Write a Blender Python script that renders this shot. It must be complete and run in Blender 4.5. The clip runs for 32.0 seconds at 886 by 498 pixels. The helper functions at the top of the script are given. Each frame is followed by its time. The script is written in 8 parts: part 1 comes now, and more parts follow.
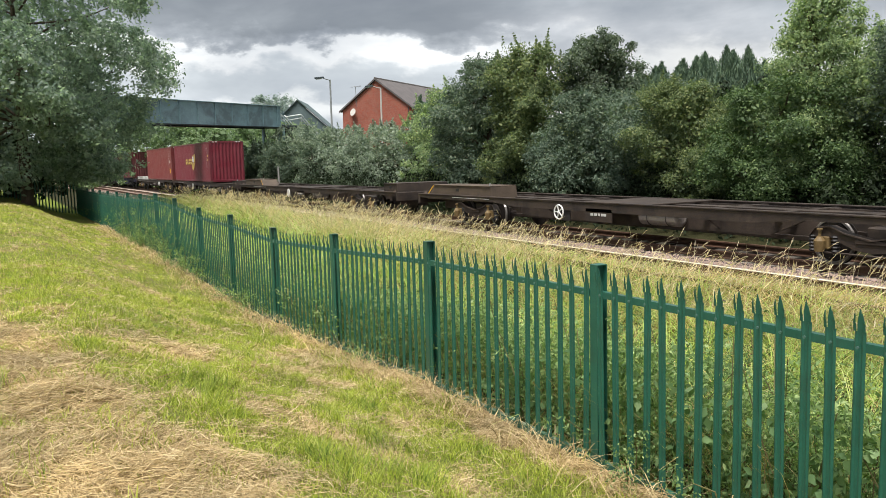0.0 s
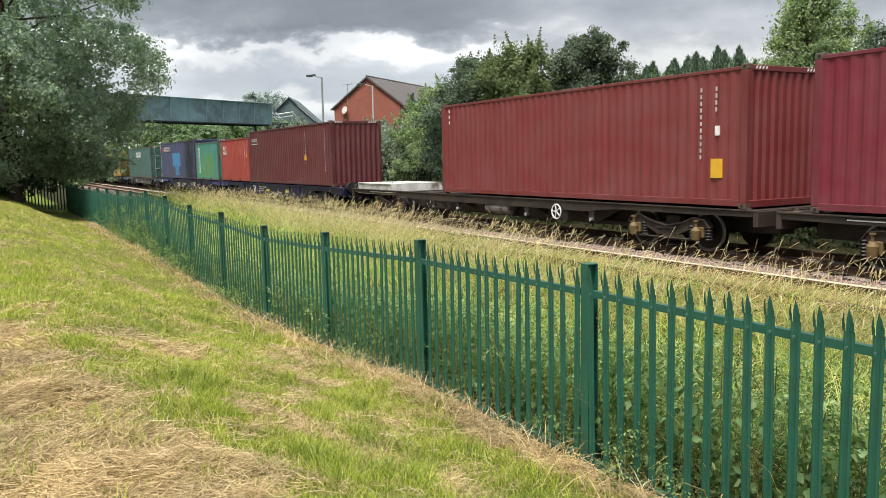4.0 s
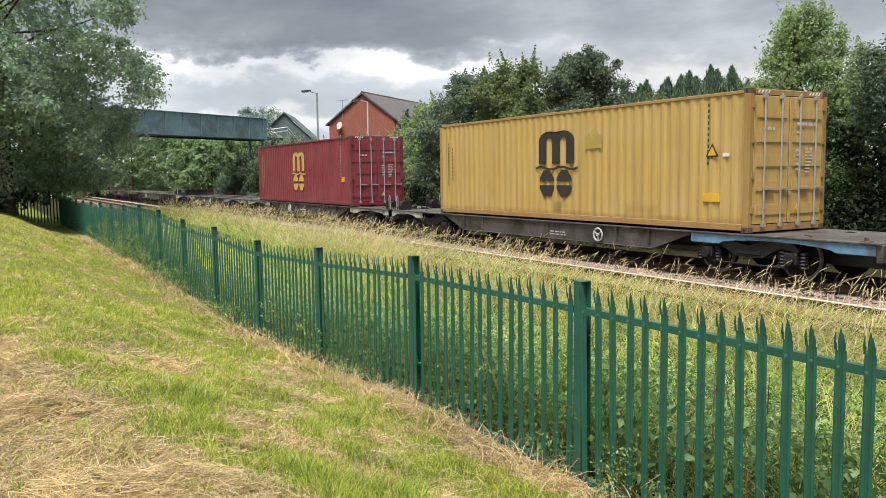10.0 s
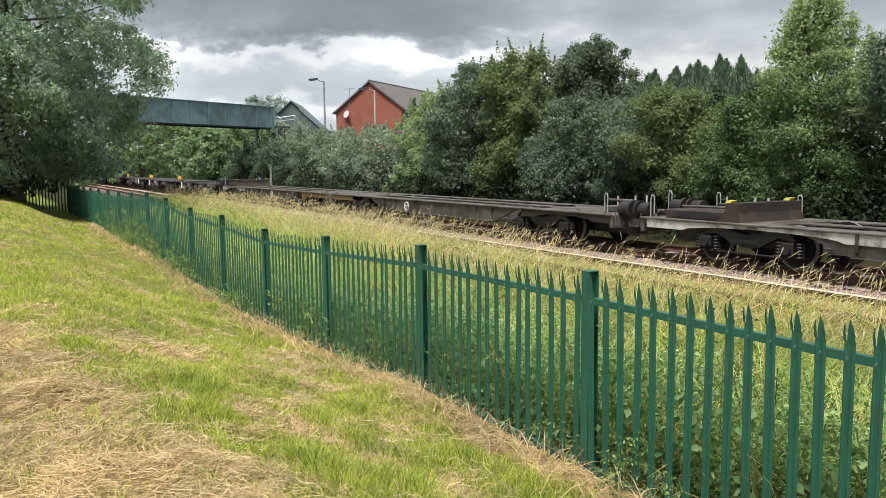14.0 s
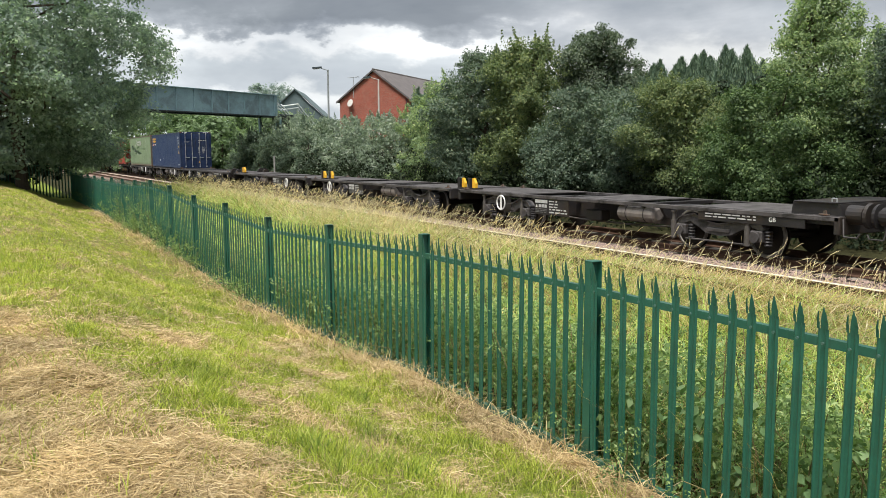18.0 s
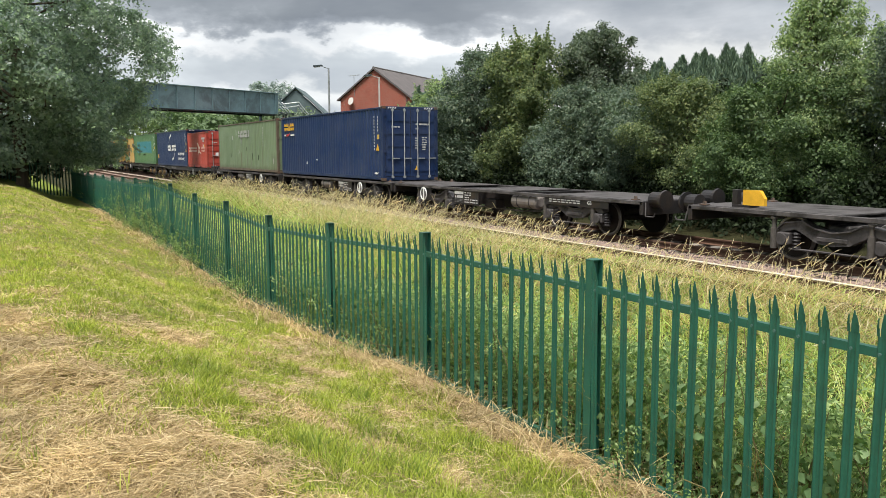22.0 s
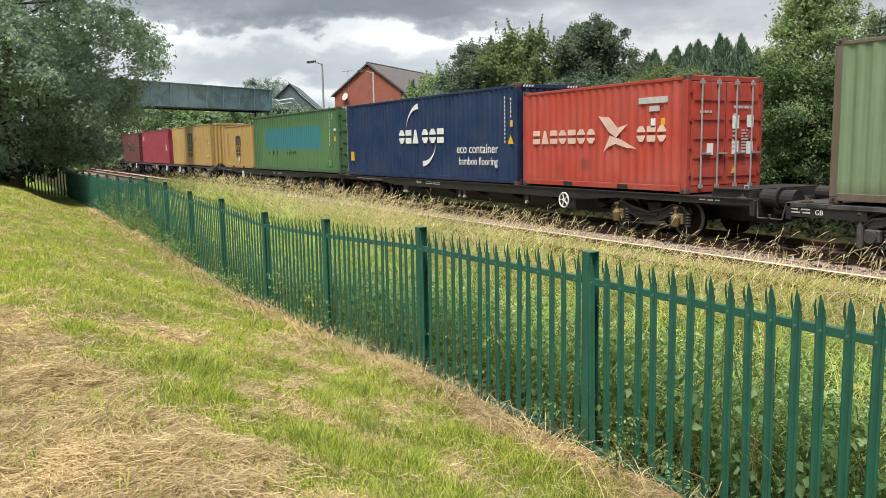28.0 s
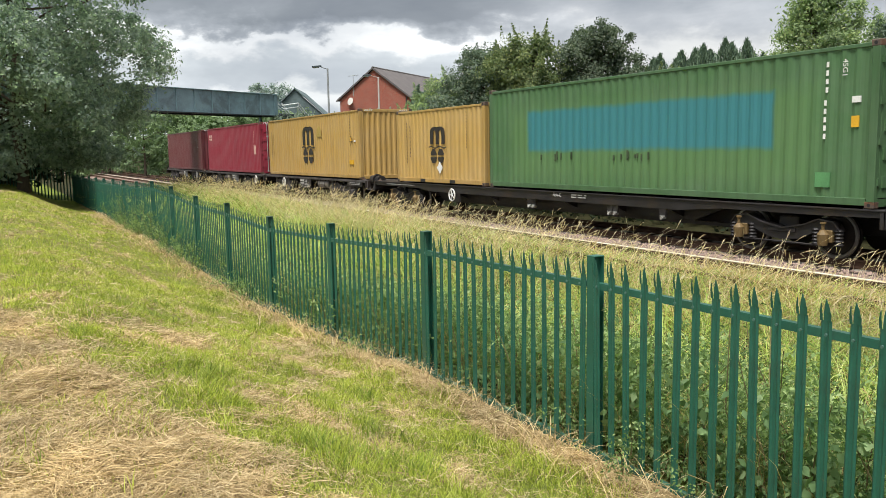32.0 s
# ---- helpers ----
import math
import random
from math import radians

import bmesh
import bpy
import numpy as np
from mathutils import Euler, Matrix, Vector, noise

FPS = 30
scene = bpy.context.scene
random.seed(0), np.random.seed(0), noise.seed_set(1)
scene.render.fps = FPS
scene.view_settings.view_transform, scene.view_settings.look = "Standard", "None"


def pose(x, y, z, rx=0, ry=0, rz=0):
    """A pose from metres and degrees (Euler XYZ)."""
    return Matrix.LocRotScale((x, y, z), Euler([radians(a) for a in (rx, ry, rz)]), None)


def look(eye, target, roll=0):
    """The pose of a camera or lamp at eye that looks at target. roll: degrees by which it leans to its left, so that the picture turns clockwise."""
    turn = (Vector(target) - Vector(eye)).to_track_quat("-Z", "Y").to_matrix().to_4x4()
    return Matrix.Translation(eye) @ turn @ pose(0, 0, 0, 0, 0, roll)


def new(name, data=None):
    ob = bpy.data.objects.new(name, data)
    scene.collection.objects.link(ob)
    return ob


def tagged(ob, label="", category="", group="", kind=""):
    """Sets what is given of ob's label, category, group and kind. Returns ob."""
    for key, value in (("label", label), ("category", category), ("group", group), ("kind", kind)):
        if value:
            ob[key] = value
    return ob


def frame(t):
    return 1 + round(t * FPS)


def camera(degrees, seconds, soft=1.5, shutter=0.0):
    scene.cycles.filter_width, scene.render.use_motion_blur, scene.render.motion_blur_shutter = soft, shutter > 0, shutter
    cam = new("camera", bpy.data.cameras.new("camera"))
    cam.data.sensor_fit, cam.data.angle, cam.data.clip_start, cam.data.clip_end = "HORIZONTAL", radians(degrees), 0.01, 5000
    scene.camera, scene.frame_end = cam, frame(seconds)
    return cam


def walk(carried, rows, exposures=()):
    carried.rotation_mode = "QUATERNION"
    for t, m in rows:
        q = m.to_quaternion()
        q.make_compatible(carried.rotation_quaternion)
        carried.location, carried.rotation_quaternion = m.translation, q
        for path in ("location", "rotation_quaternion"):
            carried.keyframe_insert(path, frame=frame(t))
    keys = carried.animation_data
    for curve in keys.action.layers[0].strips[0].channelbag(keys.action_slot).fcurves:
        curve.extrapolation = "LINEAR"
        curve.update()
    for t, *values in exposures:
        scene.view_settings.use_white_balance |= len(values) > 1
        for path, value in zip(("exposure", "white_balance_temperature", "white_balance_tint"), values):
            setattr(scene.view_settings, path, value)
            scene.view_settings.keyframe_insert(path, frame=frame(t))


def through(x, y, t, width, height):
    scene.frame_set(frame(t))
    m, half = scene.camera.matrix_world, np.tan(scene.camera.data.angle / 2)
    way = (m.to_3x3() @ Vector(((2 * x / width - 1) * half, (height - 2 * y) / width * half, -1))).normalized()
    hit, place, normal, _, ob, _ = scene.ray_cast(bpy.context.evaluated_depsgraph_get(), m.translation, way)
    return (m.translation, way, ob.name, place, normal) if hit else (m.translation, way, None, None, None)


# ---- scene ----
from mathutils import Quaternion

# camera: held by hand beside the fence, nearly in place, turning a little
cam = camera(58.19, 32.0, soft=0.65)
walk(cam, [
    (0.0, look((0.002, -0.000, 2.122), (-8.671, 4.852, 1.014), -1.47)),
    (0.5, look((0.002, 0.001, 2.123), (-8.665, 4.862, 1.004), -1.50)),
    (1.0, look((0.003, 0.001, 2.123), (-8.656, 4.874, 0.995), -1.47)),
    (1.5, look((0.002, 0.000, 2.123), (-8.649, 4.885, 0.985), -1.44)),
    (2.0, look((-0.000, 0.000, 2.124), (-8.643, 4.898, 0.978), -1.34)),
    (2.5, look((-0.000, 0.001, 2.124), (-8.637, 4.908, 0.975), -1.30)),
    (3.0, look((0.001, 0.002, 2.124), (-8.630, 4.920, 0.974), -1.33)),
    (3.5, look((-0.002, 0.002, 2.123), (-8.624, 4.936, 0.974), -1.26)),
    (5.5, look((0.012, 0.006, 2.125), (-8.597, 4.985, 1.073), -1.08)),
    (6.0, look((0.013, 0.008, 2.124), (-8.598, 4.985, 1.082), -1.17)),
    (6.5, look((0.016, 0.008, 2.124), (-8.597, 4.982, 1.084), -1.17)),
    (7.0, look((0.020, 0.007, 2.123), (-8.598, 4.972, 1.084), -1.16)),
    (7.5, look((0.025, 0.009, 2.123), (-8.598, 4.967, 1.093), -1.23)),
    (8.0, look((0.026, 0.011, 2.124), (-8.599, 4.970, 1.117), -1.29)),
    (8.5, look((0.021, 0.008, 2.127), (-8.598, 4.984, 1.153), -1.15)),
    (9.0, look((0.014, 0.004, 2.128), (-8.597, 5.000, 1.187), -0.99)),
    (9.5, look((0.009, 0.004, 2.128), (-8.596, 5.014, 1.199), -0.92)),
    (10.0, look((0.003, 0.004, 2.127), (-8.591, 5.030, 1.194), -0.76)),
    (10.5, look((-0.000, 0.001, 2.127), (-8.586, 5.040, 1.185), -0.63)),
    (11.0, look((-0.001, -0.002, 2.127), (-8.583, 5.041, 1.166), -0.60)),
    (11.5, look((0.003, 0.001, 2.126), (-8.578, 5.043, 1.154), -0.61)),
    (12.0, look((0.011, 0.004, 2.127), (-8.575, 5.034, 1.144), -0.62)),
    (12.5, look((0.012, 0.002, 2.130), (-8.580, 5.020, 1.132), -0.59)),
    (13.0, look((0.002, -0.002, 2.130), (-8.599, 4.997, 1.118), -0.50)),
    (13.5, look((-0.005, -0.004, 2.130), (-8.617, 4.971, 1.091), -0.49)),
    (14.0, look((-0.007, -0.003, 2.127), (-8.630, 4.946, 1.060), -0.54)),
    (14.5, look((-0.004, -0.002, 2.124), (-8.638, 4.923, 1.028), -0.58)),
    (16.5, look((-0.008, -0.005, 2.124), (-8.645, 4.894, 0.943), -0.27)),
    (17.0, look((-0.006, -0.004, 2.124), (-8.640, 4.900, 0.938), -0.21)),
    (17.5, look((-0.005, -0.005, 2.124), (-8.636, 4.904, 0.931), -0.21)),
    (18.0, look((-0.006, -0.006, 2.123), (-8.636, 4.902, 0.927), -0.20)),
    (18.5, look((-0.007, -0.007, 2.122), (-8.638, 4.900, 0.926), -0.15)),
    (19.0, look((-0.007, -0.006, 2.121), (-8.637, 4.901, 0.919), -0.14)),
    (19.5, look((-0.007, -0.005, 2.121), (-8.637, 4.901, 0.915), -0.14)),
    (20.0, look((-0.006, -0.003, 2.122), (-8.637, 4.897, 0.906), -0.17)),
    (20.5, look((-0.006, -0.004, 2.124), (-8.638, 4.894, 0.897), -0.18)),
    (21.0, look((-0.008, -0.006, 2.125), (-8.637, 4.893, 0.891), -0.12)),
    (21.5, look((-0.008, -0.008, 2.124), (-8.639, 4.890, 0.892), -0.14)),
    (22.0, look((-0.007, -0.008, 2.123), (-8.639, 4.893, 0.906), -0.15)),
    (22.5, look((-0.007, -0.007, 2.124), (-8.638, 4.898, 0.917), -0.21)),
    (23.0, look((-0.007, -0.007, 2.125), (-8.635, 4.905, 0.927), -0.31)),
    (23.5, look((-0.006, -0.005, 2.125), (-8.629, 4.917, 0.935), -0.39)),
    (24.0, look((-0.004, -0.002, 2.125), (-8.619, 4.938, 0.948), -0.50)),
    (24.5, look((-0.004, -0.001, 2.125), (-8.602, 4.973, 0.968), -0.65)),
    (25.0, look((-0.005, 0.000, 2.127), (-8.578, 5.021, 0.987), -0.82)),
    (25.5, look((-0.003, 0.003, 2.131), (-8.553, 5.065, 1.001), -0.87)),
    (27.5, look((-0.003, -0.007, 2.125), (-8.590, 4.964, 0.878), -0.66)),
    (28.0, look((-0.006, -0.007, 2.123), (-8.608, 4.926, 0.837), -0.94)),
    (28.5, look((-0.004, -0.004, 2.122), (-8.616, 4.907, 0.812), -1.14)),
    (29.0, look((-0.002, -0.003, 2.122), (-8.622, 4.892, 0.809), -1.32)),
    (29.5, look((-0.002, -0.004, 2.124), (-8.626, 4.891, 0.831), -1.24)),
    (30.0, look((-0.002, -0.005, 2.125), (-8.625, 4.896, 0.852), -1.25)),
    (30.5, look((-0.001, -0.004, 2.124), (-8.626, 4.898, 0.869), -1.18)),
    (31.0, look((-0.000, -0.005, 2.123), (-8.629, 4.894, 0.878), -1.16)),
    (31.5, look((-0.003, -0.006, 2.123), (-8.636, 4.887, 0.885), -1.04)),
    (32.0, look((-0.004, -0.004, 2.120), (-8.645, 4.878, 0.890), -0.99)),
], exposures=[(0.0, 0.585), (32.0, 0.585)])

# ---- plan: x along the track (the train runs towards +x), y across it, z up from the rail tops ----
TRACK_Y = 14.49          # centre line of the train's track
NEAR_TRACK_Y = 11.09     # centre line of the track nearer to the fence
FENCE_Y = 3.95
POST_X = -4.714
BAY = 2.75


def travel(t):
    """How far the train is from its place at the end of the clip: it slows from about 15 to 5.6 m/s."""
    k = (t - 32.0) / 16.0
    return k * (89.2462 + k * (-13.4165 + k * (37.0106 + k * (15.5803 + k * 1.9364))))


# ---- world and sun ----
SUN_FROM = Vector((0.25, -0.33, 1.0)).normalized()
world = bpy.data.worlds.new("sky")
scene.world = world
world.use_nodes = True
nt = world.node_tree
nt.nodes.clear()


def math_node(tree, op, a, b=None):
    n = tree.nodes.new("ShaderNodeMath")
    n.operation = op
    for i, v in enumerate((a, b)):
        if v is None:
            continue
        if isinstance(v, (int, float)):
            n.inputs[i].default_value = v
        else:
            tree.links.new(v, n.inputs[i])
    return n.outputs[0]


def ramp(tree, fac, stops):
    n = tree.nodes.new("ShaderNodeValToRGB")
    els = n.color_ramp.elements
    while len(els) < len(stops):
        els.new(0.5)
    for e, (p, c) in zip(els, stops):
        e.position = p
        e.color = (*c, 1) if len(c) == 3 else c
    tree.links.new(fac, n.inputs[0])
    return n.outputs[0]


def mix(tree, fac, a, b, blend="MIX"):
    n = tree.nodes.new("ShaderNodeMix")
    n.data_type = "RGBA"
    n.blend_type = blend
    for sock, v in ((n.inputs[0], fac), (n.inputs[6], a), (n.inputs[7], b)):
        if isinstance(v, (int, float)):
            sock.default_value = v
        elif isinstance(v, tuple):
            sock.default_value = (*v, 1)
        else:
            tree.links.new(v, sock)
    return n.outputs[2]


def noise_tex(tree, vec, scale, detail=4.0, rough=0.55, distort=0.0):
    n = tree.nodes.new("ShaderNodeTexNoise")
    n.inputs["Scale"].default_value = scale
    n.inputs["Detail"].default_value = detail
    n.inputs["Roughness"].default_value = rough
    n.inputs["Distortion"].default_value = distort
    if vec is not None:
        tree.links.new(vec, n.inputs["Vector"])
    return n.outputs[0]


def mapping(tree, vec, scale=(1, 1, 1), loc=(0, 0, 0)):
    n = tree.nodes.new("ShaderNodeMapping")
    n.inputs["Scale"].default_value = scale
    n.inputs["Location"].default_value = loc
    tree.links.new(vec, n.inputs["Vector"])
    return n.outputs[0]


# heavy broken cloud: dark overhead, paler towards the horizon with bright rifts
direction = nt.nodes.new("ShaderNodeTexCoord").outputs["Generated"]
sep = nt.nodes.new("ShaderNodeSeparateXYZ")
nt.links.new(direction, sep.inputs[0])
up = sep.outputs[2]
flat = math_node(nt, "ADD", math_node(nt, "MAXIMUM", up, 0.0), 0.10)
comb = nt.nodes.new("ShaderNodeCombineXYZ")
nt.links.new(math_node(nt, "DIVIDE", sep.outputs[0], flat), comb.inputs[0])
nt.links.new(math_node(nt, "DIVIDE", sep.outputs[1], flat), comb.inputs[1])
big = noise_tex(nt, mapping(nt, comb.outputs[0], (0.42, 0.42, 1), (1.7, 0.4, 0)), 1.0, 7.0, 0.55, 0.25)
roll = noise_tex(nt, mapping(nt, direction, (5.0, 5.0, 13), (0.9, 2.1, 0.3)), 1.2, 3.0, 0.5, 0.3)
tatter = noise_tex(nt, mapping(nt, direction, (9.0, 9.0, 17), (2.2, 0.4, 1.1)), 1.6, 6.0, 0.56, 0.1)
bank = noise_tex(nt, mapping(nt, direction, (3.0, 3.0, 9), (4.2, 1.4, 2.1)), 1.3, 5.0, 0.55, 0.2)
height = math_node(nt, "ADD", up, math_node(nt, "ADD", math_node(nt, "MULTIPLY", math_node(nt, "SUBTRACT", roll, 0.5), 0.060), math_node(nt, "MULTIPLY", math_node(nt, "SUBTRACT", tatter, 0.5), 0.085)))
above = [(0.24, (0.315, 0.335, 0.36)), (0.40, (0.42, 0.44, 0.46)), (0.60, (0.80, 0.82, 0.84)), (1.0, (1.20, 1.22, 1.24))]
rifts = ramp(nt, height, [(0.0, (0.78, 0.82, 0.84)), (0.044, (0.74, 0.77, 0.80)), (0.056, (1.00, 1.00, 0.98)), (0.074, (0.98, 0.98, 0.96)), (0.086, (0.66, 0.69, 0.72)),
                          (0.116, (0.70, 0.73, 0.75)), (0.128, (1.02, 1.01, 0.99)), (0.140, (0.98, 0.98, 0.97)), (0.146, (0.46, 0.48, 0.51)), (0.160, (0.32, 0.34, 0.365))] + above)
# the bank of cloud away from the rifts is even and pale down to the trees
plain = ramp(nt, height, [(0.0, (0.70, 0.70, 0.68)), (0.085, (1.00, 0.97, 0.91)), (0.120, (0.98, 0.96, 0.92)), (0.142, (0.62, 0.63, 0.65)), (0.185, (0.46, 0.485, 0.515))] + above)
aside = nt.nodes.new("ShaderNodeVectorMath")
aside.operation = "DOT_PRODUCT"
nt.links.new(direction, aside.inputs[0])
aside.inputs[1].default_value = (0.488, 0.873, 0.0)
layers = mix(nt, ramp(nt, aside.outputs["Value"], [(0.02, (0, 0, 0)), (0.16, (1, 1, 1))]), rifts, plain)
clouds = mix(nt, 0.40, layers, ramp(nt, big, [(0.30, (0.70, 0.71, 0.73)), (0.50, (0.96, 0.97, 0.97)), (0.68, (1.25, 1.24, 1.23))]), "MULTIPLY")
clouds = mix(nt, 0.85, clouds, ramp(nt, bank, [(0.30, (0.70, 0.72, 0.76)), (0.50, (1.0, 1.0, 1.0)), (0.66, (1.40, 1.38, 1.35))]), "MULTIPLY")
sky = nt.nodes.new("ShaderNodeTexSky")
sky.sky_type = "NISHITA"
sky.sun_disc = False
sky.sun_elevation = math.asin(SUN_FROM.z)
sky.sun_rotation = math.atan2(SUN_FROM.x, SUN_FROM.y)
clear = nt.nodes.new("ShaderNodeBackground")
clear.inputs[1].default_value = 0.0533
nt.links.new(sky.outputs[0], clear.inputs[0])
cover = nt.nodes.new("ShaderNodeBackground")
cover.inputs[1].default_value = 0.667
nt.links.new(mix(nt, 1.0, clouds, (0.97, 1.0, 1.035), "MULTIPLY"), cover.inputs[0])
both = nt.nodes.new("ShaderNodeMixShader")
both.inputs[0].default_value = 0.92
nt.links.new(clear.outputs[0], both.inputs[1])
nt.links.new(cover.outputs[0], both.inputs[2])
nt.links.new(both.outputs[0], nt.nodes.new("ShaderNodeOutputWorld").inputs[0])

sun_data = bpy.data.lights.new("sun", "SUN")
sun_data.energy = 3.8
sun_data.angle = radians(20)
sun_data.color = (1.0, 0.955, 0.885)
sun = new("sun", sun_data)
sun.matrix_world = look((0, 0, 40), tuple(Vector((0, 0, 40)) - SUN_FROM))


# ---- materials ----
def material(name, base, rough=0.6, metal=0.0, var=0.18, scale=3.0, fine=40.0, bump=0.15, spec=0.4, stretch=(1, 1, 1), second=None, amount=0.5, island=False, each=False):
    """Painted, earthy or metallic surface: base colour varied at two scales, an optional second colour in patches, fine relief."""
    m = bpy.data.materials.new(name)
    m.use_nodes = True
    t = m.node_tree
    b = t.nodes["Principled BSDF"]
    co = mapping(t, t.nodes.new("ShaderNodeTexCoord").outputs["Object"], stretch)
    n1 = noise_tex(t, co, scale, 5.0, 0.6)
    n2 = noise_tex(t, co, fine, 3.0, 0.6)
    lo = tuple(c * (1 - var) for c in base)
    hi = tuple(min(1, c * (1 + var)) for c in base)
    col = ramp(t, n1, [(0.32, lo), (0.68, hi)])
    if second:
        k = ramp(t, noise_tex(t, co, scale * 0.7, 6.0, 0.68, 0.3), [(0.62 - 0.25 * amount, (0, 0, 0)), (0.70 - 0.12 * amount, (1, 1, 1))])
        col = mix(t, k, col, second)
    col = mix(t, 0.35, col, ramp(t, n2, [(0.3, (0.70, 0.70, 0.70)), (0.7, (1.25, 1.25, 1.25))]), "MULTIPLY")
    if island or each:
        if each:
            r = t.nodes.new("ShaderNodeObjectInfo").outputs["Random"]
        else:
            r = t.nodes.new("ShaderNodeNewGeometry").outputs["Random Per Island"]
        col = mix(t, 1.0, col, ramp(t, r, [(0.0, (0.72, 0.72, 0.72)), (1.0, (1.25, 1.25, 1.25))]), "MULTIPLY")
    t.links.new(col, b.inputs["Base Color"])
    t.links.new(ramp(t, n1, [(0.2, (rough * 0.85,) * 3), (0.8, (min(1, rough * 1.2),) * 3)]), b.inputs["Roughness"])
    b.inputs["Metallic"].default_value = metal
    b.inputs["Specular IOR Level"].default_value = spec
    if bump:
        bn = t.nodes.new("ShaderNodeBump")
        bn.inputs["Strength"].default_value = bump
        bn.inputs["Distance"].default_value = 0.02
        t.links.new(n2, bn.inputs["Height"])
        t.links.new(bn.outputs[0], b.inputs["Normal"])
    return m


def container_paint(name, base, rust=0.35, fade=0.25, patches=()):
    """Weathered container paint: faded patches, vertical grime runs, rust freckles."""
    m = bpy.data.materials.new(name)
    m.use_nodes = True
    t = m.node_tree
    b = t.nodes["Principled BSDF"]
    co = t.nodes.new("ShaderNodeTexCoord").outputs["Object"]
    patch = noise_tex(t, mapping(t, co, (0.6, 0.6, 0.9)), 1.3, 5.0, 0.6)
    runs = noise_tex(t, mapping(t, co, (7.0, 7.0, 0.35)), 1.0, 5.0, 0.6)
    grit = noise_tex(t, co, 26.0, 5.0, 0.7)
    faded = tuple(c + (0.5 * (sum(base) / 3) + 0.10 - c * 0.4) * fade for c in base)
    col = mix(t, ramp(t, patch, [(0.35, (0, 0, 0)), (0.75, (1, 1, 1))]), base, faded)
    col = mix(t, 0.55, col, ramp(t, runs, [(0.30, (0.66, 0.64, 0.62)), (0.55, (1.0, 1.0, 1.0)), (0.8, (1.10, 1.10, 1.10))]), "MULTIPLY")
    # sprayed or stained areas with soft, ragged edges: (x0, x1, z0, z1, colour, softness, strength)
    if patches:
        sep = t.nodes.new("ShaderNodeSeparateXYZ")
        t.links.new(co, sep.inputs[0])
        wob = math_node(t, "MULTIPLY", math_node(t, "SUBTRACT", noise_tex(t, mapping(t, co, (1.0, 1.0, 0.6)), 2.2, 5.0, 0.6), 0.5), 0.7)
        for x0, x1, z0, z1, colour, soft, strength in patches:
            inside = None
            for axis, lo, hi in ((0, x0, x1), (2, z0, z1)):
                d = math_node(t, "SUBTRACT", (hi - lo) / 2, math_node(t, "ABSOLUTE", math_node(t, "SUBTRACT", sep.outputs[axis], (hi + lo) / 2)))
                d = math_node(t, "ADD", math_node(t, "DIVIDE", math_node(t, "ADD", d, math_node(t, "MULTIPLY", wob, soft * 2.0)), soft), 0.5)
                inside = d if inside is None else math_node(t, "MINIMUM", inside, d)
            n = t.nodes.new("ShaderNodeClamp")
            t.links.new(inside, n.inputs[0])
            col = mix(t, math_node(t, "MULTIPLY", n.outputs[0], strength), col, colour)
    k = math_node(t, "MULTIPLY", ramp(t, grit, [(0.63, (0, 0, 0)), (0.72, (1, 1, 1))]), ramp(t, runs, [(0.45, (0, 0, 0)), (0.7, (1, 1, 1))]))
    k = math_node(t, "MULTIPLY", k, rust)
    col = mix(t, k, col, (0.12, 0.055, 0.03))
    t.links.new(col, b.inputs["Base Color"])
    t.links.new(ramp(t, runs, [(0.2, (0.62,) * 3), (0.8, (0.42,) * 3)]), b.inputs["Roughness"])
    b.inputs["Specular IOR Level"].default_value = 0.35
    bn = t.nodes.new("ShaderNodeBump")
    bn.inputs["Strength"].default_value = 0.12
    bn.inputs["Distance"].default_value = 0.03
    t.links.new(patch, bn.inputs["Height"])
    t.links.new(bn.outputs[0], b.inputs["Normal"])
    return m


def leaf_material(name, dark, light, through=0.35, gloss=0.35, tip=None):
    """Leaves or blades: colour from one island to the next, light passing through."""
    m = bpy.data.materials.new(name)
    m.use_nodes = True
    t = m.node_tree
    t.nodes.clear()
    r = t.nodes.new("ShaderNodeNewGeometry").outputs["Random Per Island"]
    pos = t.nodes.new("ShaderNodeTexCoord").outputs["Object"]
    col = ramp(t, r, [(0.0, dark), (0.75, light), (1.0, tip or light)])
    clump = noise_tex(t, pos, 0.9, 4.0)
    col = mix(t, 0.8, col, ramp(t, clump, [(0.3, (0.68, 0.72, 0.70)), (0.7, (1.25, 1.22, 1.05))]), "MULTIPLY")
    d = t.nodes.new("ShaderNodeBsdfPrincipled")
    d.inputs["Roughness"].default_value = 1.0 - 0.7 * gloss
    d.inputs["Specular IOR Level"].default_value = 0.12 + 0.35 * gloss
    t.links.new(col, d.inputs["Base Color"])
    tr = t.nodes.new("ShaderNodeBsdfTranslucent")
    t.links.new(mix(t, 1.0, col, (1.1, 1.22, 0.80), "MULTIPLY"), tr.inputs[0])
    ms = t.nodes.new("ShaderNodeMixShader")
    ms.inputs[0].default_value = through
    t.links.new(d.outputs[0], ms.inputs[1])
    t.links.new(tr.outputs[0], ms.inputs[2])
    t.links.new(ms.outputs[0], t.nodes.new("ShaderNodeOutputMaterial").inputs[0])
    return m


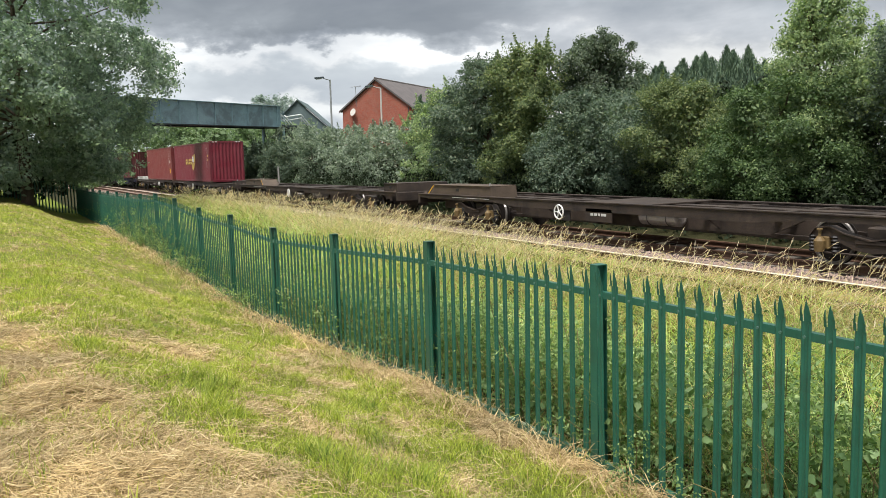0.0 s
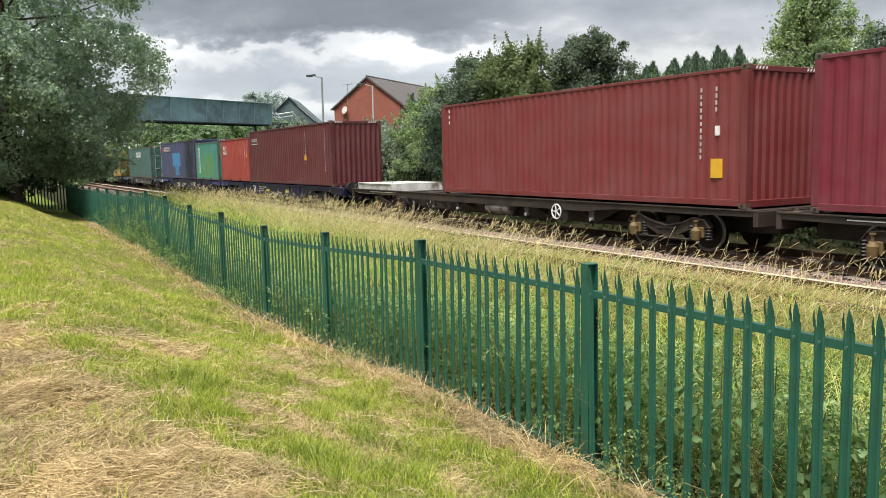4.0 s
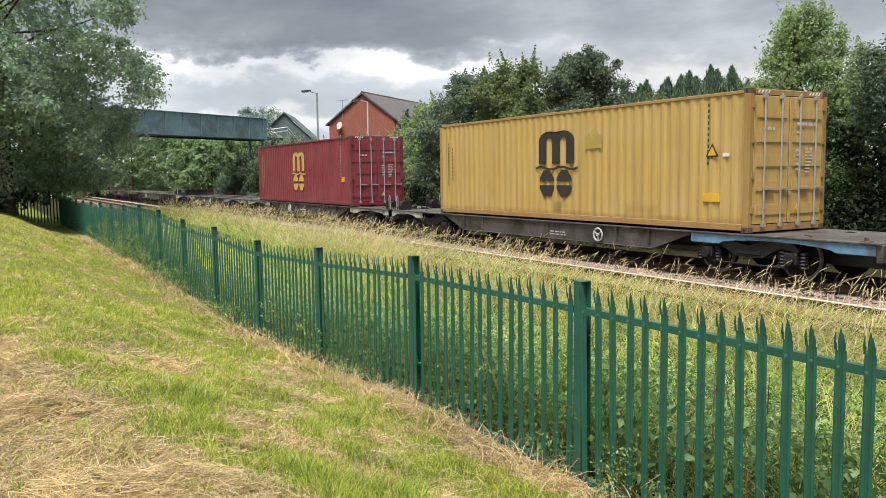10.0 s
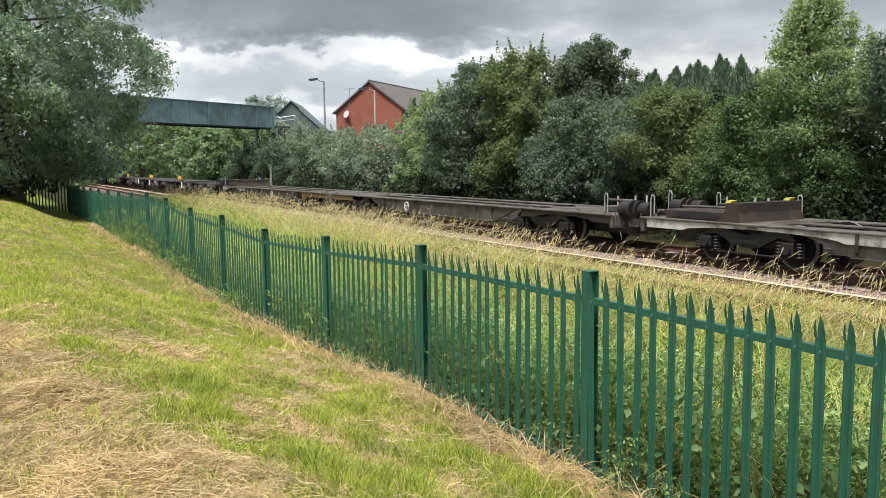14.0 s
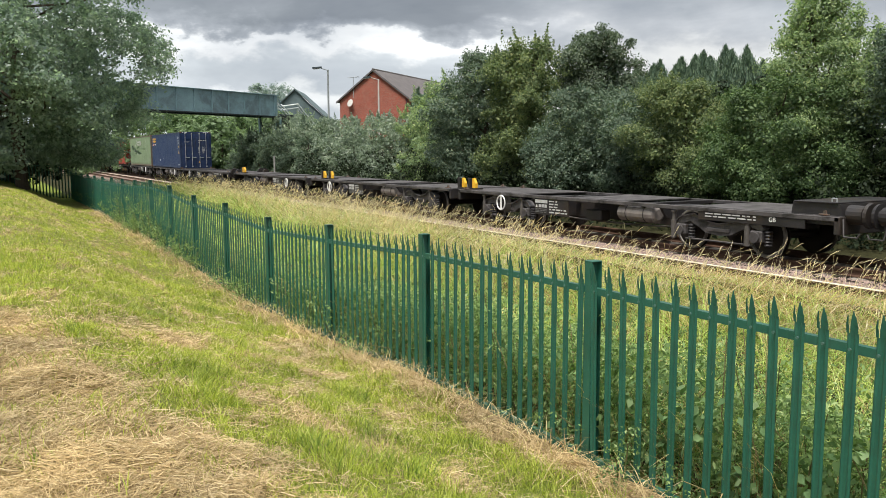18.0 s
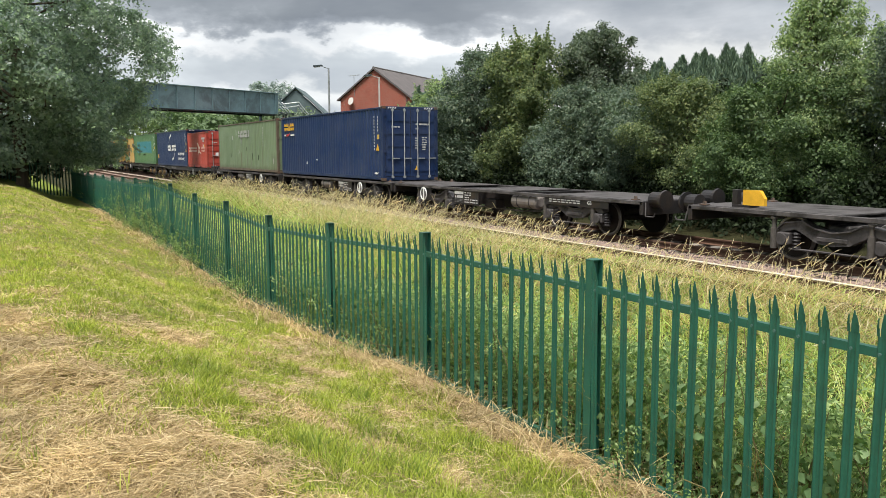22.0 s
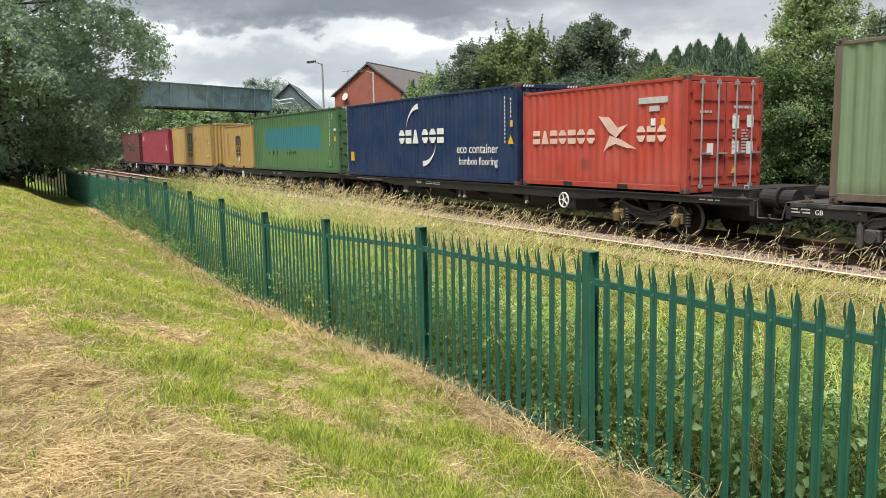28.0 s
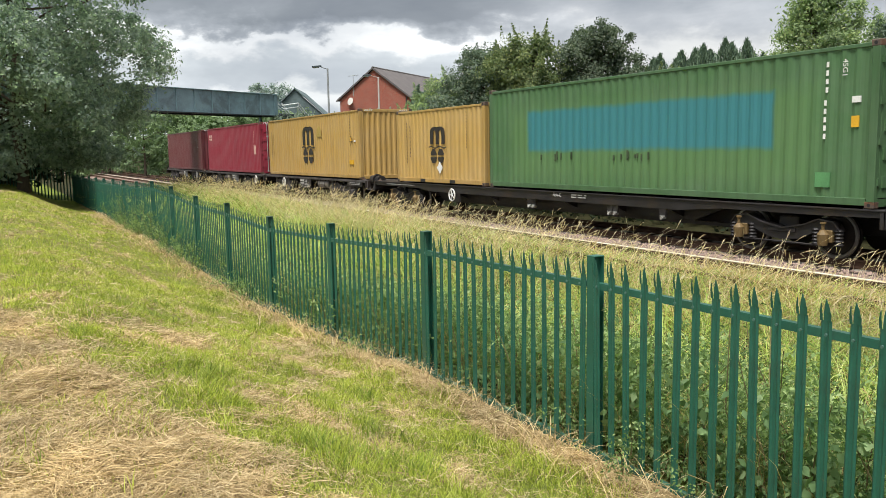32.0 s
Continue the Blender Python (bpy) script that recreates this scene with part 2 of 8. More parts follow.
def ground_material():
    """Mown grass with patches of dry cuttings; plain rough pasture further away."""
    m = bpy.data.materials.new("mown_grass")
    m.use_nodes = True
    t = m.node_tree
    b = t.nodes["Principled BSDF"]
    co = t.nodes.new("ShaderNodeTexCoord").outputs["Object"]
    fine = noise_tex(t, co, 30.0, 6.0, 0.7)
    # both turf tones are darkened for the shade between blades and stalks
    green = ramp(t, fine, [(0.3, (0.070, 0.098, 0.018)), (0.7, (0.20, 0.24, 0.045))])
    straw = ramp(t, fine, [(0.3, (0.11, 0.072, 0.035)), (0.7, (0.34, 0.25, 0.13))])
    attr = t.nodes.new("ShaderNodeAttribute")
    attr.attribute_name = "straw"
    turf = mix(t, attr.outputs["Fac"], green, straw)
    # earth and thatch under the rank growth beyond the fence, darkened for the shade between tussocks
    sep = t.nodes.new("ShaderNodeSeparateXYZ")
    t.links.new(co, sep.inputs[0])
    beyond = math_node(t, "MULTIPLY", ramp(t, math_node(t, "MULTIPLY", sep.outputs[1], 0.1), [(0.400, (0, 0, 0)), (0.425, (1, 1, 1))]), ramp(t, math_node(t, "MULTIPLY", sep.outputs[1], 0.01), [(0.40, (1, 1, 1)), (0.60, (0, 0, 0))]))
    shaded_earth = ramp(t, fine, [(0.3, (0.018, 0.017, 0.009)), (0.7, (0.050, 0.050, 0.020))])
    t.links.new(mix(t, beyond, turf, shaded_earth), b.inputs["Base Color"])
    b.inputs["Roughness"].default_value = 0.95
    b.inputs["Specular IOR Level"].default_value = 0.1
    bn = t.nodes.new("ShaderNodeBump")
    bn.inputs["Strength"].default_value = 0.7
    bn.inputs["Distance"].default_value = 0.04
    t.links.new(fine, bn.inputs["Height"])
    t.links.new(bn.outputs[0], b.inputs["Normal"])
    return m


MAT = {
    "ground": ground_material(),
    "fence": material("green_powder_coat", (0.018, 0.100, 0.070), 0.36, 0.0, 0.16, 2.5, 60.0, 0.05, 0.5, second=(0.024, 0.080, 0.058), amount=0.45),
    "bolt": material("galvanised_bolt", (0.11, 0.20, 0.18), 0.4, 0.5, 0.1, 20.0, 90.0, 0.0),
    "ballast": material("ballast_stone", (0.26, 0.195, 0.165), 0.9, 0.0, 0.35, 6.0, 26.0, 1.0, 0.2, second=(0.20, 0.13, 0.09), amount=0.5),
    # grimy stone, darkened further for the contact shade under the wagons
    "shade_grime_ballast": material("shade_and_grime_ballast", (0.048, 0.035, 0.029), 0.9, 0.0, 0.35, 6.0, 26.0, 1.0, 0.2, second=(0.04, 0.03, 0.025), amount=0.5),
    "stone": material("ballast_chip", (0.33, 0.245, 0.21), 0.85, 0.0, 0.2, 4.0, 40.0, 0.3, 0.2, island=True),
    "rail": material("rust_and_shade_rail", (0.105, 0.058, 0.038), 0.8, 0.2, 0.25, 3.0, 40.0, 0.2),
    "rail_top": material("worn_rail_head", (0.80, 0.72, 0.58), 0.42, 0.25, 0.12, 1.5, 30.0, 0.02, stretch=(0.2, 4, 1)),
    "sleeper": material("concrete_sleeper", (0.26, 0.23, 0.20), 0.9, 0.0, 0.2, 4.0, 50.0, 0.3, each=True),
    "black_steel": material("grimy_black_steel", (0.024, 0.022, 0.023), 0.5, 0.1, 0.35, 2.0, 30.0, 0.25, second=(0.036, 0.027, 0.021), amount=0.5),
    "dark_grey": material("weathered_grey_steel", (0.105, 0.095, 0.086), 0.6, 0.1, 0.35, 1.8, 30.0, 0.25, second=(0.045, 0.036, 0.030), amount=0.55),
    "brown": material("rusty_brown_steel", (0.052, 0.038, 0.030), 0.65, 0.1, 0.3, 1.6, 30.0, 0.25, second=(0.026, 0.020, 0.018), amount=0.6),
    "box_brown": material("drab_brown_paint", (0.090, 0.066, 0.048), 0.65, 0.0, 0.25, 2.0, 30.0, 0.2, second=(0.06, 0.045, 0.035), amount=0.5),
    "navy_steel": material("navy_wagon_paint", (0.010, 0.011, 0.050), 0.5, 0.0, 0.3, 1.6, 30.0, 0.15, second=(0.012, 0.012, 0.016), amount=0.5),
    "purple": material("violet_wagon_paint", (0.085, 0.075, 0.36), 0.5, 0.0, 0.25, 2.0, 30.0, 0.1, second=(0.05, 0.05, 0.10), amount=0.4),
    "sky_blue": material("pale_blue_wagon_paint", (0.15, 0.30, 0.48), 0.5, 0.0, 0.2, 2.0, 30.0, 0.1, second=(0.10, 0.15, 0.20), amount=0.45),
    "pale_grey": material("pale_grey_wagon_paint", (0.52, 0.52, 0.49), 0.6, 0.0, 0.25, 2.0, 30.0, 0.1, second=(0.15, 0.125, 0.10), amount=0.5),
    "dusty": material("dusty_black_steel", (0.085, 0.078, 0.078), 0.6, 0.1, 0.35, 3.0, 30.0, 0.25, second=(0.022, 0.020, 0.018), amount=0.5),
    "wheel": material("wheel_steel", (0.026, 0.021, 0.019), 0.55, 0.5, 0.25, 5.0, 50.0, 0.1),
    "tyre": material("worn_wheel_rim", (0.20, 0.185, 0.175), 0.35, 0.6, 0.1, 4.0, 50.0, 0.0),
    "tank": material("dusty_grey_tank", (0.22, 0.195, 0.18), 0.5, 0.2, 0.25, 3.0, 30.0, 0.1, second=(0.08, 0.07, 0.06), amount=0.4),
    "white": material("white_paint", (0.78, 0.78, 0.76), 0.5, 0.0, 0.08, 5.0, 60.0, 0.02),
    "grey_white": material("dirty_white_marking", (0.50, 0.50, 0.49), 0.6, 0.0, 0.15, 5.0, 60.0, 0.02),
    "faint": material("faded_lettering", (0.16, 0.16, 0.157), 0.6, 0.0, 0.25, 5.0, 60.0, 0.02),
    "yellow": material("warning_yellow", (0.72, 0.40, 0.03), 0.5, 0.0, 0.12, 5.0, 60.0, 0.02),
    "lemon": material("lemon_marking", (0.75, 0.68, 0.12), 0.5, 0.0, 0.12, 5.0, 60.0, 0.02),
    "ochre": material("ochre_axle_box", (0.165, 0.110, 0.045), 0.6, 0.0, 0.25, 8.0, 60.0, 0.1),
    "red_mark": material("red_marking", (0.55, 0.05, 0.05), 0.5, 0.0, 0.1, 5.0, 60.0, 0.02),
    "black_mark": material("black_marking", (0.035, 0.030, 0.028), 0.5, 0.0, 0.2, 5.0, 60.0, 0.02),
    "gold_mark": material("gold_marking", (0.60, 0.40, 0.10), 0.5, 0.0, 0.12, 5.0, 60.0, 0.02),
    "cast": material("corner_casting_steel", (0.11, 0.085, 0.07), 0.6, 0.2, 0.3, 8.0, 60.0, 0.1, second=(0.16, 0.08, 0.045), amount=0.5),
    # door rubber, and the flat faces that stand for shade inside openings
    "gasket_and_hole": material("rubber_and_hole_dark", (0.02, 0.02, 0.02), 0.7, 0.0, 0.1, 8.0, 60.0, 0.0),
    "bar": material("galvanised_bar", (0.52, 0.54, 0.55), 0.4, 0.6, 0.1, 8.0, 60.0, 0.02),
    "bark": material("bark", (0.085, 0.066, 0.050), 0.95, 0.0, 0.3, 3.0, 20.0, 0.8, 0.1, stretch=(3, 3, 0.6)),
    # most tree leaf colours have extra blue mixed in to stand for haze
    "leaf_dark": leaf_material("maple_leaves", (0.065, 0.095, 0.072), (0.140, 0.183, 0.127), 0.34, 0.60, tip=(0.216, 0.246, 0.194)),
    "leaf_maple": leaf_material("big_maple_leaves", (0.179, 0.239, 0.226), (0.323, 0.403, 0.366), 0.62, 0.85, tip=(0.403, 0.461, 0.449)),
    "leaf_mid": leaf_material("hedge_leaves", (0.068, 0.105, 0.078), (0.143, 0.198, 0.151), 0.34, 0.60, tip=(0.222, 0.259, 0.189)),
    "leaf_sun": leaf_material("sycamore_leaves", (0.089, 0.130, 0.070), (0.198, 0.250, 0.123), 0.42, 0.50, tip=(0.324, 0.348, 0.168)),
    "leaf_light": leaf_material("ash_leaves", (0.158, 0.227, 0.135), (0.349, 0.444, 0.258), 0.50, 0.50, tip=(0.530, 0.575, 0.315)),
    # deep green with the shade low on the tree wall put in
    "leaf_shade": leaf_material("shade_dark_hawthorn_leaves", (0.049, 0.090, 0.039), (0.104, 0.166, 0.070), 0.34, 0.60, tip=(0.183, 0.250, 0.103)),
    # willow grey-green, raised and blued further for haze
    "leaf_grey": leaf_material("willow_leaves", (0.147, 0.198, 0.164), (0.317, 0.382, 0.321), 0.40, 0.50, tip=(0.465, 0.504, 0.462)),
    # pale and bluish: distance haze is mixed into the far tree's colour
    "leaf_haze": leaf_material("haze_tinted_leaves", (0.230, 0.285, 0.302), (0.365, 0.431, 0.457), 0.36, 0.30),
    # haze over the conifer row is put into the needle colour
    "needle": leaf_material("conifer_needles", (0.068, 0.117, 0.099), (0.170, 0.240, 0.169), 0.20),
    # lightened so that the leaf colour itself carries the haze of distance
    "far_leaf": leaf_material("haze_lightened_bushes", (0.116, 0.173, 0.105), (0.248, 0.335, 0.197), 0.38),
    "blade": leaf_material("lawn_blades", (0.184, 0.228, 0.034), (0.470, 0.525, 0.085), 0.42, tip=(0.588, 0.597, 0.200)),
    "tuft": leaf_material("deep_green_tufts", (0.115, 0.175, 0.039), (0.297, 0.388, 0.078), 0.40, tip=(0.459, 0.500, 0.130)),
    # near-black leaves: shade under and behind the trees is put into the colour
    "under": leaf_material("shade_dark_leaves", (0.011, 0.020, 0.010), (0.032, 0.049, 0.022), 0.20),
    "straw": leaf_material("dry_cuttings", (0.22, 0.150, 0.080), (0.60, 0.455, 0.265), 0.20, tip=(0.76, 0.62, 0.42)),
    "tall": leaf_material("tall_grass", (0.082, 0.142, 0.034), (0.481, 0.607, 0.162), 0.42, tip=(0.712, 0.757, 0.358)),
    "tall_dry": leaf_material("ripe_grass", (0.202, 0.152, 0.061), (0.613, 0.454, 0.225), 0.38, tip=(0.740, 0.582, 0.341)),
    "seed": leaf_material("grass_seed_heads", (0.638, 0.494, 0.358), (0.872, 0.736, 0.569), 0.40, tip=(0.900, 0.857, 0.698)),
    "bramble": leaf_material("bramble_leaves", (0.086, 0.146, 0.060), (0.256, 0.367, 0.150), 0.42, tip=(0.429, 0.515, 0.269)),
    "nettle": leaf_material("nettle_leaves", (0.112, 0.182, 0.078), (0.301, 0.425, 0.182), 0.42, tip=(0.501, 0.590, 0.320)),
    "broad": leaf_material("bindweed_leaves", (0.118, 0.213, 0.097), (0.235, 0.362, 0.171), 0.35, tip=(0.333, 0.448, 0.252)),
    "stem": material("weed_stem", (0.16, 0.14, 0.06), 0.8, 0.0, 0.3, 6.0, 40.0, 0.1),
    "bridge": material("blue_grey_bridge_paint", (0.20, 0.31, 0.345), 0.5, 0.0, 0.18, 0.8, 20.0, 0.1, second=(0.125, 0.18, 0.20), amount=0.5),
    "bridge_dark": material("dark_bridge_steel", (0.030, 0.042, 0.046), 0.6, 0.0, 0.2, 1.0, 20.0, 0.1),
    "handrail": material("pale_handrail", (0.75, 0.79, 0.77), 0.5, 0.2, 0.1, 2.0, 20.0, 0.0),
    "brick": None,
    "roof": None,
    # slate lightened and blued: the far house's haze is in the colour
    "slate": material("haze_tinted_slate", (0.105, 0.145, 0.150), 0.7, 0.0, 0.2, 1.0, 12.0, 0.4),
    "lamp_steel": material("painted_lamp_steel", (0.34, 0.36, 0.36), 0.5, 0.3, 0.1, 2.0, 30.0, 0.0),
    "lamp_white": material("pale_lamp_column", (0.60, 0.57, 0.53), 0.5, 0.1, 0.1, 2.0, 30.0, 0.0),
    "concrete": material("grey_concrete", (0.34, 0.33, 0.31), 0.9, 0.0, 0.2, 2.0, 30.0, 0.3),
    "glass": material("lamp_glass", (0.50, 0.52, 0.52), 0.15, 0.0, 0.05, 2.0, 30.0, 0.0),
}


def brick_material():
    m = bpy.data.materials.new("red_brick")
    m.use_nodes = True
    t = m.node_tree
    b = t.nodes["Principled BSDF"]
    co = t.nodes.new("ShaderNodeTexCoord").outputs["Object"]
    tex = t.nodes.new("ShaderNodeTexBrick")
    turned = t.nodes.new("ShaderNodeVectorRotate")
    turned.rotation_type = "X_AXIS"
    turned.inputs["Angle"].default_value = radians(90)
    t.links.new(co, turned.inputs["Vector"])
    t.links.new(turned.outputs[0], tex.inputs["Vector"])
    tex.inputs["Scale"].default_value = 1.0
    tex.inputs["Brick Width"].default_value = 0.225
    tex.inputs["Row Height"].default_value = 0.075
    tex.inputs["Mortar Size"].default_value = 0.006
    tex.inputs["Color1"].default_value = (0.36, 0.090, 0.055, 1)
    tex.inputs["Color2"].default_value = (0.27, 0.070, 0.045, 1)
    tex.inputs["Mortar"].default_value = (0.30, 0.22, 0.18, 1)
    stain = ramp(t, noise_tex(t, co, 0.8, 4.0), [(0.3, (0.85, 0.85, 0.85)), (0.7, (1.12, 1.1, 1.1))])
    t.links.new(mix(t, 1.0, tex.outputs[0], stain, "MULTIPLY"), b.inputs["Base Color"])
    b.inputs["Roughness"].default_value = 0.9
    return m


MAT["brick"] = brick_material()
MAT["roof"] = material("grey_brown_roof_tiles", (0.125, 0.112, 0.112), 0.85, 0.0, 0.22, 1.2, 14.0, 0.5)


# ---- mesh tools ----
class Mesher:
    """Collects boxes, prisms and rods into one mesh."""

    def __init__(self):
        self.v, self.f, self.m = [], [], []

    def add(self, verts, faces, mi=0):
        k = len(self.v)
        self.v += [tuple(p) for p in verts]
        self.f += [tuple(k + i for i in f) for f in faces]
        self.m += [mi] * len(faces)
        return self

    def box(self, x0, x1, y0, y1, z0, z1, c=0.0, mi=0):
        """A box, its twelve edges chamfered by c."""
        if c <= 0 or min(x1 - x0, y1 - y0, z1 - z0) < 2.2 * c:
            p = [(x, y, z) for x in (x0, x1) for y in (y0, y1) for z in (z0, z1)]
            return self.add(p, [(0, 1, 3, 2), (4, 6, 7, 5), (0, 4, 5, 1), (2, 3, 7, 6), (0, 2, 6, 4), (1, 5, 7, 3)], mi)
        bm = bmesh.new()
        bmesh.ops.create_cube(bm, size=1)
        for q in bm.verts:
            q.co = Vector(((x0 + x1) / 2 + q.co.x * (x1 - x0), (y0 + y1) / 2 + q.co.y * (y1 - y0), (z0 + z1) / 2 + q.co.z * (z1 - z0)))
        bmesh.ops.bevel(bm, geom=bm.edges[:], offset=c, segments=1, affect="EDGES")
        bm.verts.index_update()
        self.add([q.co[:] for q in bm.verts], [[q.index for q in f.verts] for f in bm.faces], mi)
        bm.free()
        return self

    def prism(self, poly, axis, a, b, mi=0):
        """Extrudes a polygon of pairs along the axis from a to b: pairs are (x, z) for 'y', (y, z) for 'x', (x, y) for 'z'."""
        n = len(poly)
        put = {"y": lambda p, s: (p[0], s, p[1]), "x": lambda p, s: (s, p[0], p[1]), "z": lambda p, s: (p[0], p[1], s)}[axis]
        v = [put(p, a) for p in poly] + [put(p, b) for p in poly]
        f = [tuple(range(n))[::-1], tuple(range(n, 2 * n))] + [(i, (i + 1) % n, n + (i + 1) % n, n + i) for i in range(n)]
        return self.add(v, f, mi)

    def rod(self, p, q, r, seg=8, r2=None, caps=True, mi=0):
        p, q = Vector(p), Vector(q)
        r2 = r if r2 is None else r2
        d = (q - p).normalized()
        a = d.orthogonal().normalized()
        b = d.cross(a)
        ring = [(math.cos(2 * math.pi * i / seg), math.sin(2 * math.pi * i / seg)) for i in range(seg)]
        v = [p + (a * c + b * s) * r for c, s in ring] + [q + (a * c + b * s) * r2 for c, s in ring]
        f = [(i, (i + 1) % seg, seg + (i + 1) % seg, seg + i) for i in range(seg)]
        if caps:
            f += [tuple(range(seg))[::-1], tuple(range(seg, 2 * seg))]
        return self.add(v, f, mi)

    def tube(self, pts, r, seg=6, mi=0):
        for p, q in zip(pts, pts[1:]):
            self.rod(p, q, r, seg, mi=mi)
        return self

    def ring(self, centre, axis, r, thick, seg=20, side=6, mi=0):
        """A torus round the axis 'x', 'y' or 'z'."""
        v, f = [], []
        for i in range(seg):
            a = 2 * math.pi * i / seg
            for j in range(side):
                b = 2 * math.pi * j / side
                rr, h = r + thick * math.cos(b), thick * math.sin(b)
                c, s = rr * math.cos(a), rr * math.sin(a)
                o = {"x": (h, c, s), "y": (c, h, s), "z": (c, s, h)}[axis]
                v.append(tuple(centre[k] + o[k] for k in range(3)))
                f.append((i * side + j, ((i + 1) % seg) * side + j, ((i + 1) % seg) * side + (j + 1) % side, i * side + (j + 1) % side))
        return self.add(v, f, mi)

    def mesh(self, name, *mats):
        me = bpy.data.meshes.new(name)
        me.from_pydata(self.v, [], self.f)
        for k in mats:
            me.materials.append(k)
        if len(mats) > 1:
            me.polygons.foreach_set("material_index", self.m)
        bm = bmesh.new()
        bm.from_mesh(me)
        bmesh.ops.recalc_face_normals(bm, faces=bm.faces[:])
        bm.to_mesh(me)
        bm.free()
        return me


def thing(name, label, category, m=None, group="", kind=""):
    ob = new(name)
    ob.empty_display_size = 0.3
    if m is not None:
        ob.matrix_basis = m
    return tagged(ob, label, category, group, kind)


def part(name, mesher, mats, parent, label=""):
    """Links a mesh (or what a Mesher holds) as one part under a thing or part."""
    if isinstance(mesher, Mesher):
        mats = mats if isinstance(mats, (tuple, list)) else (mats,)
        mesher = mesher.mesh(name, *mats)
    ob = new(name, mesher)
    ob.parent = parent
    if label:
        ob["label"] = label
    return ob


def strips(name, P, mat):
    """Ribbons as one mesh: P has the shape (count, rungs, 2, 3)."""
    n, k = P.shape[:2]
    me = bpy.data.meshes.new(name)
    me.vertices.add(n * k * 2)
    me.vertices.foreach_set("co", np.ascontiguousarray(P, np.float32).ravel())
    base = (np.arange(n) * k * 2)[:, None] + (np.arange(k - 1) * 2)[None, :]
    q = np.stack([base, base + 1, base + 3, base + 2], -1).reshape(-1, 4)
    me.loops.add(q.size)
    me.loops.foreach_set("vertex_index", q.ravel().astype(np.int32))
    me.polygons.add(len(q))
    me.polygons.foreach_set("loop_start", np.arange(0, q.size, 4, dtype=np.int32))
    me.materials.append(mat)
    me.update(calc_edges=True)
    return me


def blades(rng, base, length, width, lean, droop=0.35, rungs=4, heading=None, spread=math.pi):
    """Grass blades as ribbons rising from the points base and bending over."""
    n = len(base)
    droop = np.broadcast_to(droop, n)
    a = rng.uniform(0, 2 * math.pi, n) if heading is None else heading + rng.uniform(-spread, spread, n)
    out = np.stack([np.cos(a), np.sin(a), np.zeros(n)], 1)
    turn = a + math.pi / 2 + rng.normal(0, 0.6, n)
    side = np.stack([np.cos(turn), np.sin(turn), np.zeros(n)], 1)
    P = np.empty((n, rungs, 2, 3))
    for i in range(rungs):
        s = i / (rungs - 1)
        c = base + out * (length * (lean * s + droop * s * s))[:, None]
        c[:, 2] += length * s * (1 - 0.35 * np.clip(lean + droop * s, 0, 2) * s)
        w = (width * (1 - s) ** 0.7 + 0.0008)[:, None] * side
        P[:, i, 0], P[:, i, 1] = c - w, c + w
    return P


# ---- ground ----
def fence_base(x):
    return np.interp(x, [-60, -34, -23, -18.5, -16, -13, -10.5, -7.7, -4.8, 0, 12], [-0.30, -0.31, -0.34, -0.43, -0.52, -0.52, -0.44, -0.29, -0.28, -0.27, -0.25])


def fence_top(x):
    return np.interp(x, [-60, -37, -27, -24, -21.2, -18.5, -15.7, -12.96, -10.2, -7.46, -4.71, 12],
                     [1.15, 1.20, 1.30, 1.38, 1.32, 1.19, 1.16, 1.07, 1.15, 1.26, 1.29, 1.30])


def ground_z(x, y):
    x, y = np.asarray(x, float), np.asarray(y, float)
    zb = fence_base(x)
    zt = np.interp(x, [-80, -51, -37, -26, -15, 0, 20], [0.66, 0.74, 0.76, 0.64, 0.52, 0.54, 0.54])
    s = np.clip((y - 0.3) / 3.3, 0, 1)
    s = s * s * (3 - 2 * s)
    z = zt + np.clip(0.3 - y, 0, 60) * 0.012 + (zb - zt) * s
    z = np.where(y > 4.6, zb + (-0.42 - zb) * np.clip((y - 4.6) / 4.4, 0, 1), z)
    z = np.where(y > 17.3, -0.42 + np.clip((y - 17.3) / 3.5, 0, 1) * 0.5 + np.clip((y - 24) / 14, 0, 1) * 1.6, z)
    lump = 0.025 * np.sin(x * 1.9 + 0.7 * y) * np.cos(y * 2.3 - 0.5 * x) + 0.02 * np.sin(x * 4.1 + 2.0) * np.sin(y * 3.7 + x)
    return z + np.where((y > 9.0) & (y < 18), 0, lump * np.clip(1 - np.abs(x) / 90, 0, 1))


def straw_amount(x, y):
    """Where dry cuttings lie: a thick drift at the top of the bank, a strip at the fence's foot, thin flecks between."""
    w = np.array([0.55 * noise.noise(Vector((a * 0.8 + 3.1, b * 1.1 + 1.0, 0.0))) + 0.5 * noise.noise(Vector((a * 2.4, b * 2.8, 2.0))) + 0.35 * noise.noise(Vector((a * 7.0, b * 7.5, 4.0))) for a, b in zip(x, y)])
    edge = np.interp(x, [-16, -12.9, -9.8, -8.6, -7.7, -6.4, -5.4, -5.0, -4.7, -4.2, -3.4], [-0.7, -0.15, 0.02, 0.25, 0.50, 0.66, 0.76, 0.92, 1.15, 1.20, 1.3])
    drift = np.clip(0.50 + np.clip((edge - y) * 3.4, -2.0, 0.42) + 0.80 * w, 0, 0.97)
    foot = np.clip(0.42 + (y - np.interp(x, [-30, -10, -4], [3.78, 3.68, 3.55])) * 4.0 + 0.8 * w, 0, 0.95)
    fleck = np.clip((w - 0.06) * 2.2, 0, 0.64) + np.interp(x, [-20, -9, -6], [0.18, 0.15, 0.08])
    return np.maximum(np.maximum(drift, foot), fleck)


